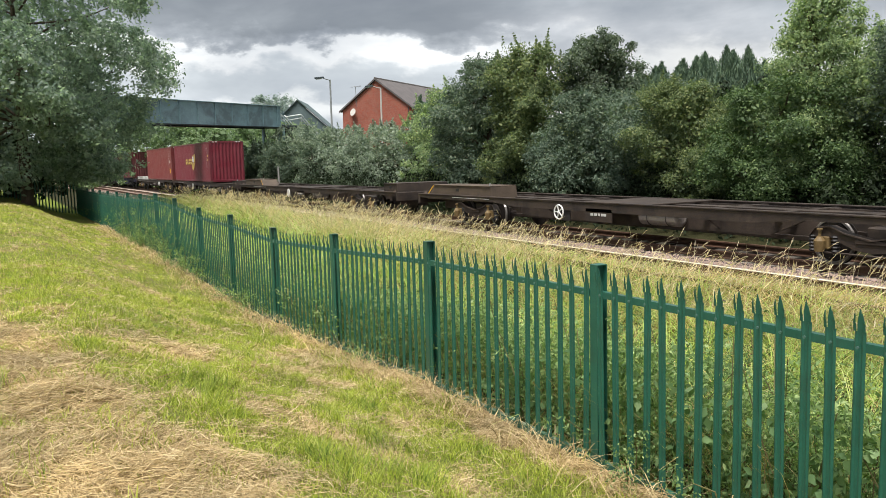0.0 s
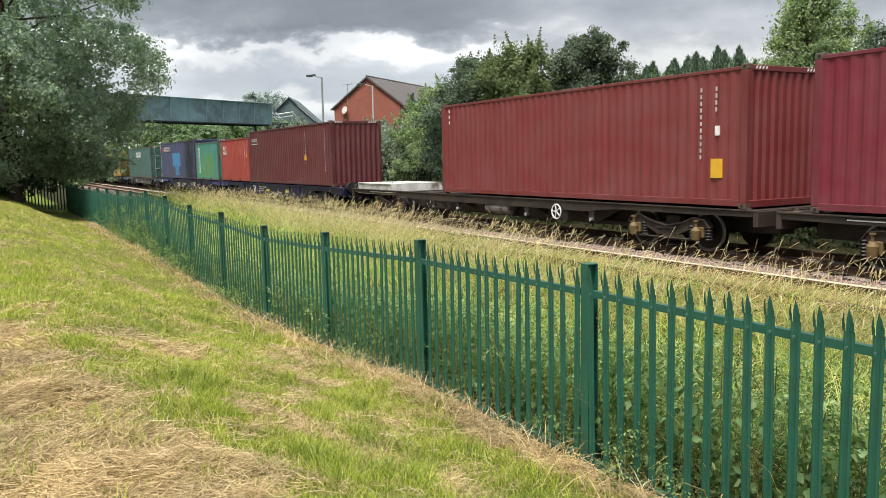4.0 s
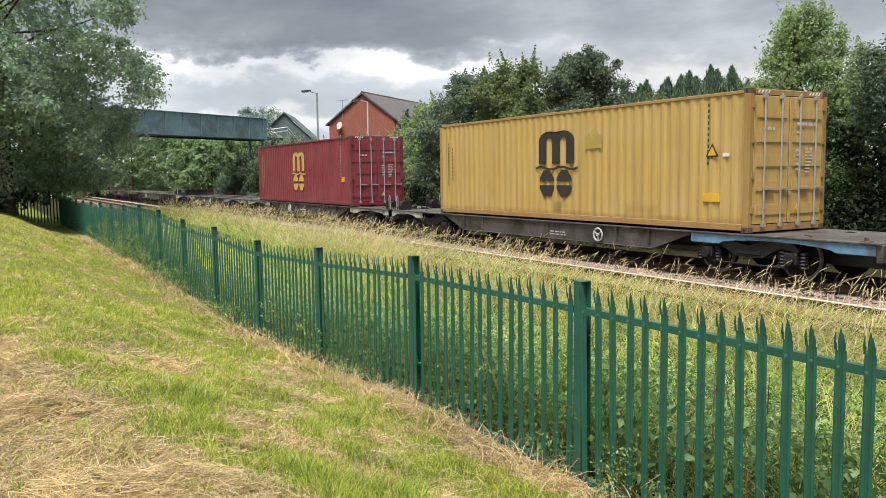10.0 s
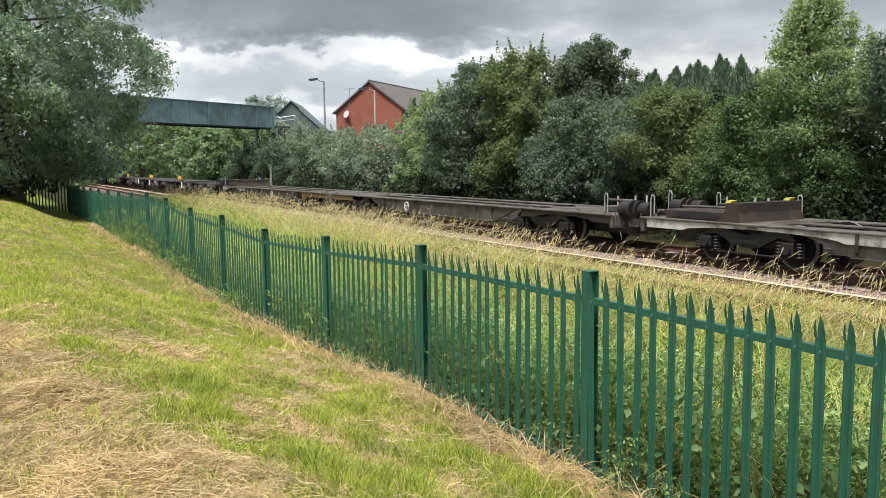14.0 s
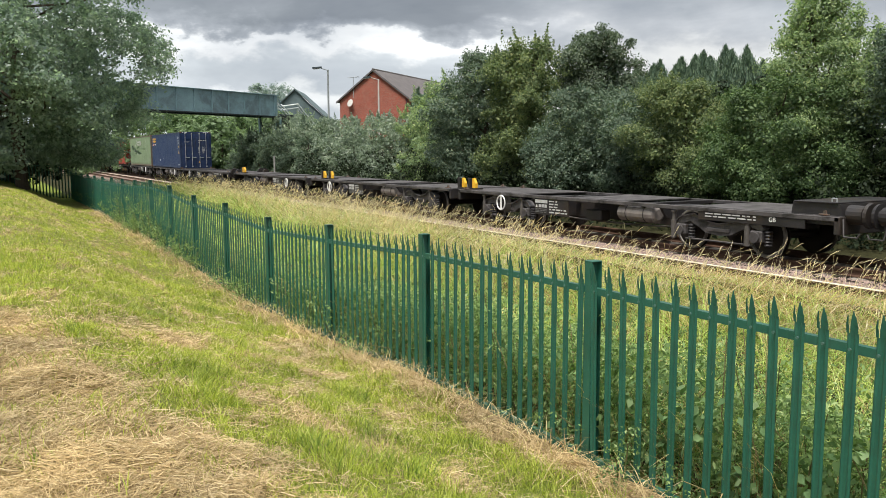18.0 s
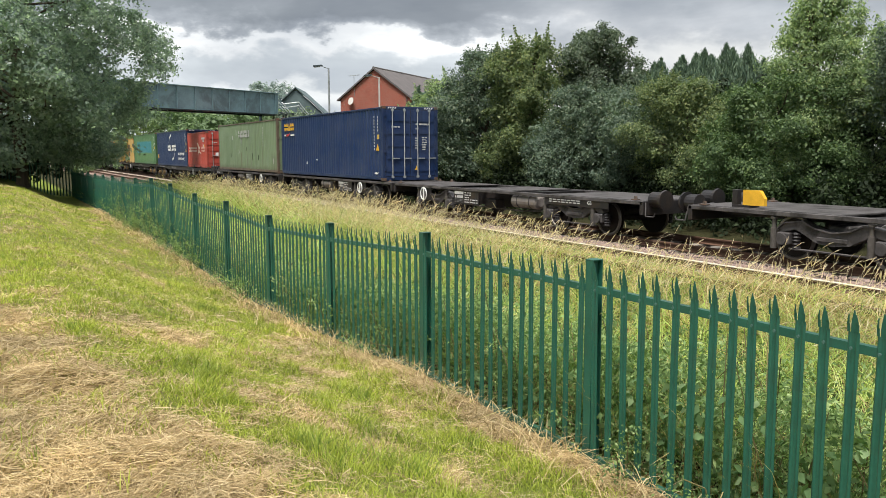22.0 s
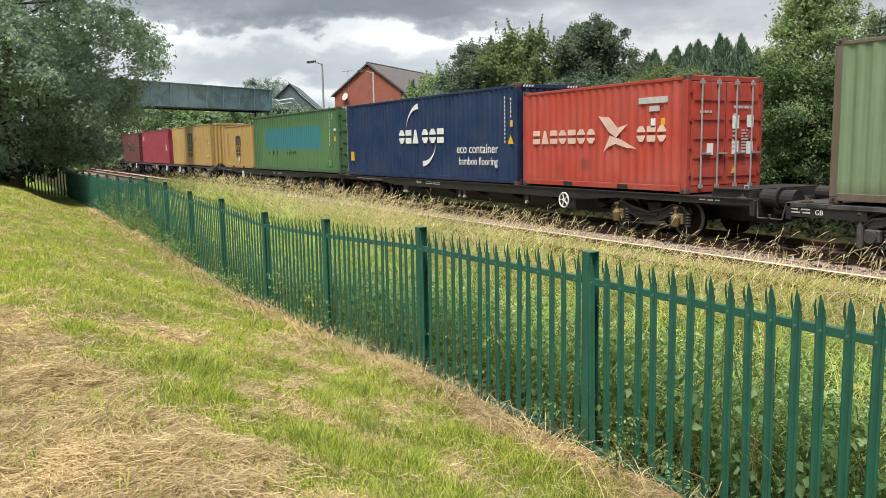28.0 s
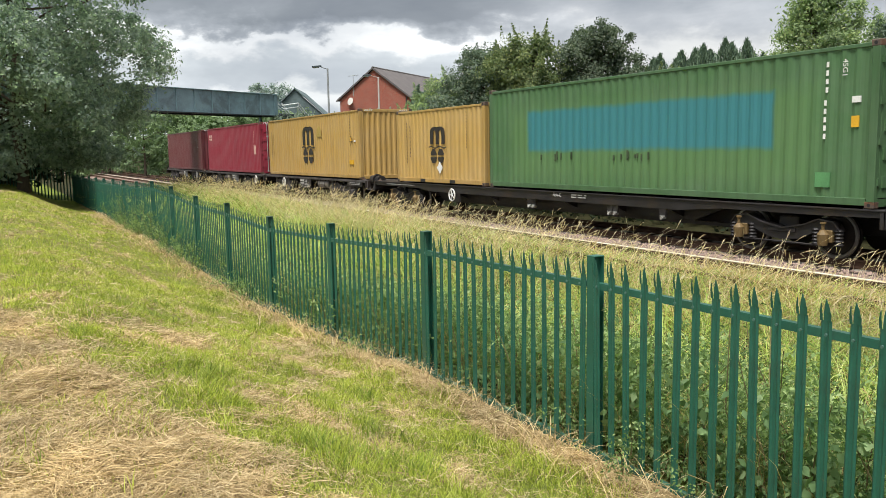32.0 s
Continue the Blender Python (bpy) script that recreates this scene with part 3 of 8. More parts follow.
def make_ground():
    xs = np.unique(np.concatenate([np.linspace(-3000, -120, 12), np.linspace(-120, -45, 26), np.linspace(-45, 8, 178), np.linspace(8, 120, 28), np.linspace(120, 3000, 12)]))
    ys = np.unique(np.concatenate([np.linspace(-3000, -60, 10), np.linspace(-60, -6, 22), np.linspace(-6, 5, 64), np.linspace(5, 24, 36), np.linspace(24, 60, 14), np.linspace(60, 3000, 12)]))
    X, Y = np.meshgrid(xs, ys, indexing="ij")
    Z = ground_z(X, Y)
    V = np.stack([X, Y, Z], -1).reshape(-1, 3)
    i = np.arange((len(xs) - 1))[:, None] * len(ys) + np.arange(len(ys) - 1)[None, :]
    F = np.stack([i, i + len(ys), i + len(ys) + 1, i + 1], -1).reshape(-1, 4)
    me = bpy.data.meshes.new("ground")
    me.from_pydata(V.tolist(), [], F.tolist())
    # how much dry straw lies on the turf, point by point
    cover = np.zeros(len(V))
    near = (V[:, 0] > -45) & (V[:, 0] < 12) & (V[:, 1] > -14) & (V[:, 1] < 4.1)
    cover[near] = straw_amount(V[near, 0], V[near, 1]) * np.clip((V[near, 1] + 13) / 9, 0, 1) * np.clip((11 - V[near, 0]) / 7, 0, 1)
    me.attributes.new("straw", "FLOAT", "POINT").data.foreach_set("value", cover.astype(np.float32))
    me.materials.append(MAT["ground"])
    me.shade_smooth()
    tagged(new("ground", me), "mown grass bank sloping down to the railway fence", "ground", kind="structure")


make_ground()


# ---- railway: ballast, sleepers, rails ----
def make_railway():
    prof = [(8.9, -0.50), (9.35, -0.36), (9.75, -0.22), (11.9, -0.20), (12.25, -0.12), (12.6, -0.07), (12.95, -0.10), (13.3, -0.15), (13.6, -0.20), (15.6, -0.20), (16.2, -0.24), (17.4, -0.52)]
    rng = np.random.default_rng(3)
    xs = np.concatenate([np.linspace(-450, -60, 60), np.linspace(-59.8, 12, 300), np.linspace(13, 420, 60)])
    V, F, darkened = [], [], []
    for x in xs:
        for y, z in prof:
            V.append((x, y + rng.normal(0, 0.03), z + (rng.normal(0, 0.018) if -0.4 < z else 0)))
    n = len(prof)
    for i in range(len(xs) - 1):
        for j in range(n - 1):
            F.append((i * n + j, (i + 1) * n + j, (i + 1) * n + j + 1, i * n + j + 1))
            # the train's side of the bed takes the ballast with painted-in shade
            darkened.append(1 if j >= 5 else 0)
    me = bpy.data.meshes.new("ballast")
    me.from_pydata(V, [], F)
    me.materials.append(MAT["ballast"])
    me.materials.append(MAT["shade_grime_ballast"])
    me.polygons.foreach_set("material_index", darkened)
    tagged(new("ballast", me), "pinkish-grey stone ballast under two railway tracks", "ballast", kind="structure")
    # loose stones on the strip between the tracks
    m = 9000
    c = np.stack([rng.uniform(-45, 2, m), 11.95 + 1.0 * rng.uniform(0, 1, m) ** 1.3, np.zeros(m)], 1)
    c[:, 2] = np.interp(c[:, 1], [p[0] for p in prof], [p[1] for p in prof]) + 0.012
    octa = np.array([(1, 0, 0), (0, 1, 0), (-1, 0, 0), (0, -1, 0), (0, 0, 1)], float)
    pts = octa[None] * rng.uniform(0.018, 0.042, (m, 5, 1)) * rng.uniform(0.7, 1.3, (m, 5, 3))
    ang = rng.uniform(0, 6.28, m)
    ca, sa = np.cos(ang)[:, None], np.sin(ang)[:, None]
    pts = np.stack([pts[..., 0] * ca - pts[..., 1] * sa, pts[..., 0] * sa + pts[..., 1] * ca, pts[..., 2]], -1) + c[:, None]
    tri = np.array([(0, 1, 4), (1, 2, 4), (2, 3, 4), (3, 0, 4)])
    F = (np.arange(m)[:, None, None] * 5 + tri[None]).reshape(-1, 3)
    me = bpy.data.meshes.new("ballast_stones")
    me.from_pydata(pts.reshape(-1, 3).tolist(), [], F.tolist())
    me.materials.append(MAT["stone"])
    tagged(new("ballast_stones", me), "loose pinkish ballast stones heaped between the tracks", "stones", kind="stuff")
    sl = Mesher().prism([(-1.25, -0.36), (1.25, -0.36), (1.25, -0.175), (0.55, -0.165), (0.35, -0.20), (-0.35, -0.20), (-0.55, -0.165), (-1.25, -0.175)], "x", -0.13, 0.13).mesh("sleeper", MAT["sleeper"])
    foot, web = 0.07, 0.010
    rail_p = [(-foot, -0.159), (foot, -0.159), (foot, -0.147), (web, -0.125), (web, -0.048), (-web, -0.048), (-web, -0.125), (-foot, -0.147)]
    for yc, word in ((NEAR_TRACK_Y, "empty"), (TRACK_Y, "busy")):
        tr = thing("railway_track", "railway track with rusty-sided bright-topped rails on concrete sleepers", "railway track", kind="structure")
        for side in (-1, 1):
            y = yc + side * 0.753
            r = part("rail", Mesher().prism([(y + a, b) for a, b in rail_p], "x", -450, 420), MAT["rail"], tr)
            part("rail_head", Mesher().prism([(y - 0.012, -0.0475), (y + 0.012, -0.0475), (y + 0.036, -0.036), (y + 0.036, -0.016), (y - 0.036, -0.016), (y - 0.036, -0.036)], "x", -450, 420), MAT["rail"], r)
            # the train's worn rails are coloured dull for the shade under the wagons
            part("running_surface", Mesher().prism([(y - 0.036, -0.0155), (y + 0.036, -0.0155), (y + 0.036, -0.008), (y + 0.026, 0.0), (y - 0.026, 0.0), (y - 0.036, -0.008)], "x", -450, 420), MAT["rail_top"] if 10.8 < y < 12.6 else MAT["rail"], r, "worn pale running surface" if 10.8 < y < 12.6 else "")
        for i in range(110):
            s = part("sleeper", sl, None, tr)
            s.location = (-62 + 0.65 * i, yc, 0)


make_railway()


# ---- palisade fence ----
def pale_mesh(h):
    """A W-section steel pale with a split, splayed three-pronged head."""
    prof = [(-0.033, 0.000), (-0.022, -0.008), (-0.009, -0.002), (0.009, -0.002), (0.022, -0.008), (0.033, 0.000)]
    v, f = [], []
    zs = [0.0, h - 0.12]
    for z in zs:
        v += [(x, y, z) for x, y in prof] + [(x, y + 0.003, z) for x, y in prof[::-1]]
    n = 12
    for i in range(n):
        f.append((i, (i + 1) % n, n + (i + 1) % n, n + i))
    m = Mesher().add(v, f)
    z0 = h - 0.12
    # three pointed prongs with narrow slits between: the middle one upright, the outer two bent out a little
    for a, b, bend, top in ((-0.0155, 0.0155, -0.003, h), (-0.033, -0.0175, -0.012, h - 0.022), (0.0175, 0.033, -0.012, h - 0.022)):
        mid = (a + b) / 2
        dx = 0.003 * (1 if mid > 0.01 else -1 if mid < -0.01 else 0)
        y0 = -0.004 if abs(mid) < 0.01 else -0.010
        tip = mid if abs(mid) < 0.01 else (b if mid < 0 else a)
        rows = [(z0, a, b, y0), (z0 + 0.04, a + dx * 0.5, b + dx * 0.5, y0 + bend * 0.25), (top - 0.050, a + dx + 0.2 * (tip - a), b + dx + 0.2 * (tip - b), y0 + bend * 0.6), (top, tip + dx * 1.2 - 0.002, tip + dx * 1.2 + 0.002, y0 + bend)]
        vv = []
        for z, p, q, y in rows:
            vv += [(p, y, z), (q, y, z), (q, y + 0.0035, z), (p, y + 0.0035, z)]
        ff = []
        for k in (0, 4, 8):
            ff += [(k, k + 1, k + 5, k + 4), (k + 1, k + 2, k + 6, k + 5), (k + 2, k + 3, k + 7, k + 6), (k + 3, k, k + 4, k + 7)]
        ff.append((12, 13, 14, 15))
        m.add(vv, ff)
    return m


def make_fence():
    fence = thing("palisade_fence", "dark green steel palisade fence with split pointed pales", "fence", pose(0, 0, 0))
    pale = pale_mesh(1.75).mesh("pale", MAT["fence"])
    bolt = Mesher().rod((0, -0.006, 0), (0, -0.015, 0), 0.009, 8).mesh("bolt", MAT["bolt"])
    rng = np.random.default_rng(5)
    far = Mesher()
    src = pale_mesh(1.75)
    for i in range(-3, 17):
        x = POST_X - BAY * i
        zt, zb = float(fence_top(x)), float(fence_base(x))
        # rolled I-section: two flanges and a web, closed by a top plate
        prof = [(-0.042, 0.0), (0.042, 0.0), (0.042, 0.008), (0.004, 0.013), (0.004, 0.087), (0.042, 0.092), (0.042, 0.100), (-0.042, 0.100), (-0.042, 0.092), (-0.004, 0.087), (-0.004, 0.013), (-0.042, 0.008)]
        post = Mesher().prism([(x + a, FENCE_Y + 0.005 + b) for a, b in prof], "z", zb - 0.3, zt)
        post.box(x - 0.044, x + 0.044, FENCE_Y + 0.003, FENCE_Y + 0.107, zt, zt + 0.008, 0.003)
        part("post", post, MAT["fence"], fence)
        if i == 16:
            continue
        x2 = x - BAY
        zt2, zb2 = float(fence_top(x2)), float(fence_base(x2))
        for k, (a, b) in enumerate(((zt - 0.215, zt2 - 0.215), (zb + 0.02, zb2 + 0.02))):
            r = Mesher()
            r.add([(x - 0.05, FENCE_Y + 0.0, a - 0.025), (x2 + 0.05, FENCE_Y + 0.0, b - 0.025), (x2 + 0.05, FENCE_Y + 0.0, b + 0.025), (x - 0.05, FENCE_Y + 0.0, a + 0.025),
                   (x - 0.05, FENCE_Y + 0.045, a - 0.020), (x2 + 0.05, FENCE_Y + 0.045, b - 0.020), (x2 + 0.05, FENCE_Y + 0.045, b + 0.025), (x - 0.05, FENCE_Y + 0.045, a + 0.025)],
                  [(0, 1, 2, 3), (3, 2, 6, 7), (0, 4, 5, 1), (4, 7, 6, 5), (0, 3, 7, 4), (1, 5, 6, 2)])
            part("rail", r, MAT["fence"], fence)
        for j in range(17):
            s = (j + 0.62) / 17.25
            px = x - BAY * s
            top = zt + (zt2 - zt) * s - 0.015 + rng.normal(0, 0.006)
            m = pose(px, FENCE_Y, top - 1.75, 0, rng.normal(0, 0.5), rng.normal(0, 1.5))
            if i < 13:
                o = part("pale", pale, None, fence)
                o.matrix_basis = m
            else:
                far.add([m @ Vector(q) for q in src.v], src.f)
            if i < 6:
                o = part("bolt", bolt, None, fence)
                o.location = (px, FENCE_Y - 0.012, zt + (zt2 - zt) * s - 0.215)
    # the fence turns away from the line behind the big tree
    xc = POST_X - BAY * 16
    for i in range(1, 5):
        y = FENCE_Y - BAY * i
        zt, zb = 1.75, 0.1
        part("post", Mesher().box(xc - 0.05, xc + 0.05, y - 0.03, y + 0.03, zb - 0.3, zt, 0.006), MAT["fence"], fence)
        part("rail", Mesher().box(xc - 0.02, xc + 0.02, y, y + BAY, zt - 0.24, zt - 0.19), MAT["fence"], fence)
        for j in range(17):
            m = pose(xc, y + BAY * (j + 0.6) / 17.3, zt - 1.77 + (0 if i > 1 else -0.3 * j / 17), 0, 0, 90)
            far.add([m @ Vector(q) for q in src.v], src.f)
    o = part("distant_pale", far, MAT["fence"], fence)
    o["kind"] = "stuff"


make_fence()


# ---- the train: wagons and containers, front first; u is a thing's x at the end of the clip ----
MOVING = []


def moves(ob, u, y, z):
    ob.matrix_basis = pose(u, y, z)
    MOVING.append((ob, u, y, z))
    return ob


def wheel_mesh():
    m = Mesher()
    m.rod((0, -0.045, 0), (0, 0.055, 0), 0.37, 20)
    m.rod((0, -0.085, 0), (0, -0.02, 0), 0.13, 12)
    m.rod((0, 0.05, 0), (0, 0.075, 0), 0.45, 24)
    m.ring((0, -0.03, 0), "y", 0.412, 0.040, 24, 6, 1)
    return m.mesh("wheel", MAT["wheel"], MAT["tyre"])


WHEEL = wheel_mesh()
AXLE = Mesher().rod((0, -0.95, 0), (0, 0.95, 0), 0.08, 12).mesh("axle", MAT["wheel"])


def bogie_frame(style):
    """One side frame of a bogie, arched between its axles, with springs and brake rigging."""
    m = Mesher()
    if style == "coil":
        up = [(-1.22, 0.52), (-1.10, 0.68), (-0.80, 0.72), (-0.50, 0.60), (0.0, 0.50), (0.50, 0.60), (0.80, 0.72), (1.10, 0.68), (1.22, 0.52)]
        low = [(1.15, 0.50), (0.85, 0.54), (0.62, 0.44), (0.32, 0.32), (0.0, 0.28), (-0.32, 0.32), (-0.62, 0.44), (-0.85, 0.54), (-1.15, 0.50)]
    else:
        up = [(-1.16, 0.60), (-1.02, 0.72), (-0.62, 0.78), (-0.36, 0.66), (0.0, 0.60), (0.36, 0.66), (0.62, 0.78), (1.02, 0.72), (1.16, 0.60)]
        low = [(1.10, 0.54), (0.78, 0.62), (0.56, 0.52), (0.34, 0.40), (0.0, 0.36), (-0.34, 0.40), (-0.56, 0.52), (-0.78, 0.62), (-1.10, 0.54)]
    m.prism(up + low, "y", -0.09, 0.05)
    for (x0, z0), (x1, z1) in zip(up, up[1:]):
        m.prism([(x0, z0), (x1, z1), (x1, z1 + 0.025), (x0, z0 + 0.025)], "y", -0.14, 0.07)
    m.rod((-0.9, -0.10, 0.24), (0.9, -0.10, 0.24), 0.022, 6)
    m.box(-0.30, 0.30, -0.12, 0.06, 0.44, 0.52, 0.01)
    return m


def axle_box_mesh(style):
    m = Mesher()
    if style == "coil":
        m.box(-0.13, 0.13, -0.06, 0.06, 0.30, 0.54, 0.02)
        m.rod((0, -0.13, 0.26), (0, -0.13, 0.46), 0.085, 14, 0.105).rod((0, -0.13, 0.46), (0, -0.13, 0.54), 0.105, 14, 0.045).rod((0, -0.13, 0.54), (0, -0.13, 0.68), 0.03, 8).rod((0, -0.13, 0.66), (0, -0.13, 0.69), 0.055, 10)
    else:
        m.box(-0.14, 0.14, -0.10, 0.06, 0.32, 0.55, 0.02)
        m.rod((0, -0.15, 0.42), (0, -0.09, 0.42), 0.11, 12)
    return m


def coil_mesh():
    """A coil spring beside an axle box, as one ribbed sleeve."""
    v, f = [], []
    for k in range(11):
        r = 0.088 if k % 2 else 0.062
        v += [(r * math.cos(a * math.pi / 4), r * math.sin(a * math.pi / 4), 0.24 + 0.032 * k) for a in range(8)]
    for k in range(10):
        f += [(8 * k + a, 8 * k + (a + 1) % 8, 8 * k + 8 + (a + 1) % 8, 8 * k + 8 + a) for a in range(8)]
    f += [tuple(range(7, -1, -1)), tuple(range(80, 88))]
    return Mesher().add(v, f)


COIL = coil_mesh().mesh("coil_spring", MAT["black_steel"])
DAMPER = Mesher().rod((0, 0, 0.22), (0, 0, 0.62), 0.065, 12).rod((0, 0, 0.62), (0, 0, 0.80), 0.045, 12).rod((0, 0, 0.80), (0, 0, 0.84), 0.075, 12).mesh("damper", MAT["dark_grey"])


BOGIE_MESH = {}


def bogie(parent, x, style, mat, box_mat, half=1.0):
    key = (style, mat.name, box_mat.name)
    if key not in BOGIE_MESH:
        bolster = Mesher().box(-0.22, 0.22, -0.95, 0.95, 0.48, 0.74, 0.03).box(-1.2, 1.2, -0.55, -0.45, 0.50, 0.60).box(-1.2, 1.2, 0.45, 0.55, 0.50, 0.60)
        BOGIE_MESH[key] = (bolster.mesh("bogie", mat), bogie_frame(style).mesh("side_frame", mat), axle_box_mesh(style).mesh("axle_box", box_mat))
    a, b, c = BOGIE_MESH[key]
    bg = part("bogie", a, None, parent)
    bg.location = (x, 0, 0)
    for s in (-1, 1):
        o = part("side_frame", b, None, bg)
        o.matrix_basis = pose(0, s * 1.03, 0, 0, 0, 0 if s < 0 else 180)
        for e in (-1, 1):
            o = part("axle_box", c, None, bg)
            o.matrix_basis = pose(e * half, s * 1.10, 0, 0, 0, 0 if s < 0 else 180)
            for dx in ((0.23,) if style == "tall" else (-0.23, 0.23)):
                o = part("coil_spring", COIL, None, bg)
                o.location = (e * half + dx, s * 1.08, 0)
            if style == "tall":
                o = part("damper", DAMPER, None, bg, "grey upright damper cylinder")
                o.location = (e * half - 0.24, s * 1.14, 0)
            o = part("wheel", WHEEL, None, bg)
            o.matrix_basis = pose(e * half, s * 0.78, 0.42, 0, 0, 0 if s < 0 else 180)
    for e in (-1, 1):
        o = part("axle", AXLE, None, bg)
        o.location = (e * half, 0, 0.42)


def handwheel(parent, x, z, spokes, r=0.19, y=-1.30):
    m = Mesher().ring((x, y, z), "y", r, 0.020, 22, 6)
    if spokes == 1:
        m.box(x - 0.034, x + 0.034, y - 0.012, y + 0.012, z - r, z + r)
    else:
        for i in range(spokes):
            a = 2 * math.pi * i / spokes + 0.6
            m.rod((x, y, z), (x + r * math.cos(a), y, z + r * math.sin(a)), 0.016, 6)
        m.rod((x, y - 0.03, z), (x, y + 0.03, z), 0.035, 10)
    w = part("handwheel", m, MAT["white" if spokes != 3 else "grey_white"], parent, "white brake handwheel")
    part("mounting_plate", Mesher().box(x - 0.30, x + 0.30, y + 0.14, y + 0.17, z - 0.24, z + 0.22, 0.008), MAT["black_steel"], w)
    part("spindle", Mesher().rod((x, y + 0.01, z), (x, y + 0.35, z), 0.02, 6), MAT["black_steel"], w)


def bars(parent, name, x0, x1, z0, z1, y, mat, rows=3, seed=0, label=""):
    """Lettering too small to read, as flat bars in rows."""
    rng = random.Random(seed)
    m = Mesher()
    hgt = (z1 - z0) / (rows * 1.5)
    for i in range(rows):
        z = z1 - (i * 1.5 + 1) * hgt
        x = x0
        while x < x1 - 0.05:
            w = min(rng.uniform(0.06, 0.22), x1 - x)
            m.box(x, x + w, y - 0.004, y, z + hgt * 0.15, z + hgt * 0.80)
            x += w + rng.uniform(0.03, 0.07)
    o = part(name, m, mat, parent, label)
    o["kind"] = "stuff"
    return o


def buffers(parent, x, d, mat):
    """Two round buffers in stout housings, a coupling between them and a step iron under the near corner."""
    for s in (-0.87, 0.87):
        b = part("buffer", Mesher().rod((x, s, 0.98), (x + d * 0.30, s, 0.98), 0.185, 16, 0.175).rod((x + d * 0.30, s, 0.98), (x + d * 0.36, s, 0.98), 0.13, 14), mat, parent)
        part("buffer_head", Mesher().rod((x + d * 0.36, s, 0.98), (x + d * 0.42, s, 0.98), 0.235, 18, 0.225), MAT["black_steel"], b)
    part("coupling", Mesher().rod((x, 0, 0.90), (x + d * 0.42, 0, 0.86), 0.05, 8).ring((x + d * 0.42, 0, 0.82), "y", 0.10, 0.028, 12), mat, parent)
    part("step_iron", Mesher().tube([(x + d * 0.05, -1.16, 0.92), (x + d * 0.10, -1.20, 0.60), (x + d * 0.36, -1.20, 0.60), (x + d * 0.40, -1.20, 0.68)], 0.015), MAT["dusty"], parent)


def hoop(parent, x, y, z, h=0.52, w=0.055):
    part("hoop", Mesher().tube([(x - w, y, z), (x - w, y, z + h * 0.85), (x - w * 0.6, y, z + h), (x + w * 0.6, y, z + h), (x + w, y, z + h * 0.85), (x + w, y, z)], 0.014), MAT["bar"], parent, "bare metal grab hoop")


def side_sill(m, y0, y1, L, top, deep, shallow, bx, cut):
    """A fish-bellied longitudinal: shallow over the bogies at +-bx, deep between them."""
    h = L / 2
    poly = [(-h, top), (-h, shallow + 0.06), (-h + 0.15, shallow), (-bx - cut, shallow), (-bx - cut + 0.25, shallow + 0.10), (-bx + cut - 0.35, shallow + 0.10), (-bx + cut, shallow - 0.02),
            (-bx + cut + 0.8, deep), (bx - cut - 0.8, deep), (bx - cut, shallow - 0.02), (bx - cut + 0.35, shallow + 0.10), (bx + cut - 0.25, shallow + 0.10), (bx + cut, shallow), (h - 0.15, shallow), (h, shallow + 0.06), (h, top)]
    m.prism(poly, "y", y0, y1)


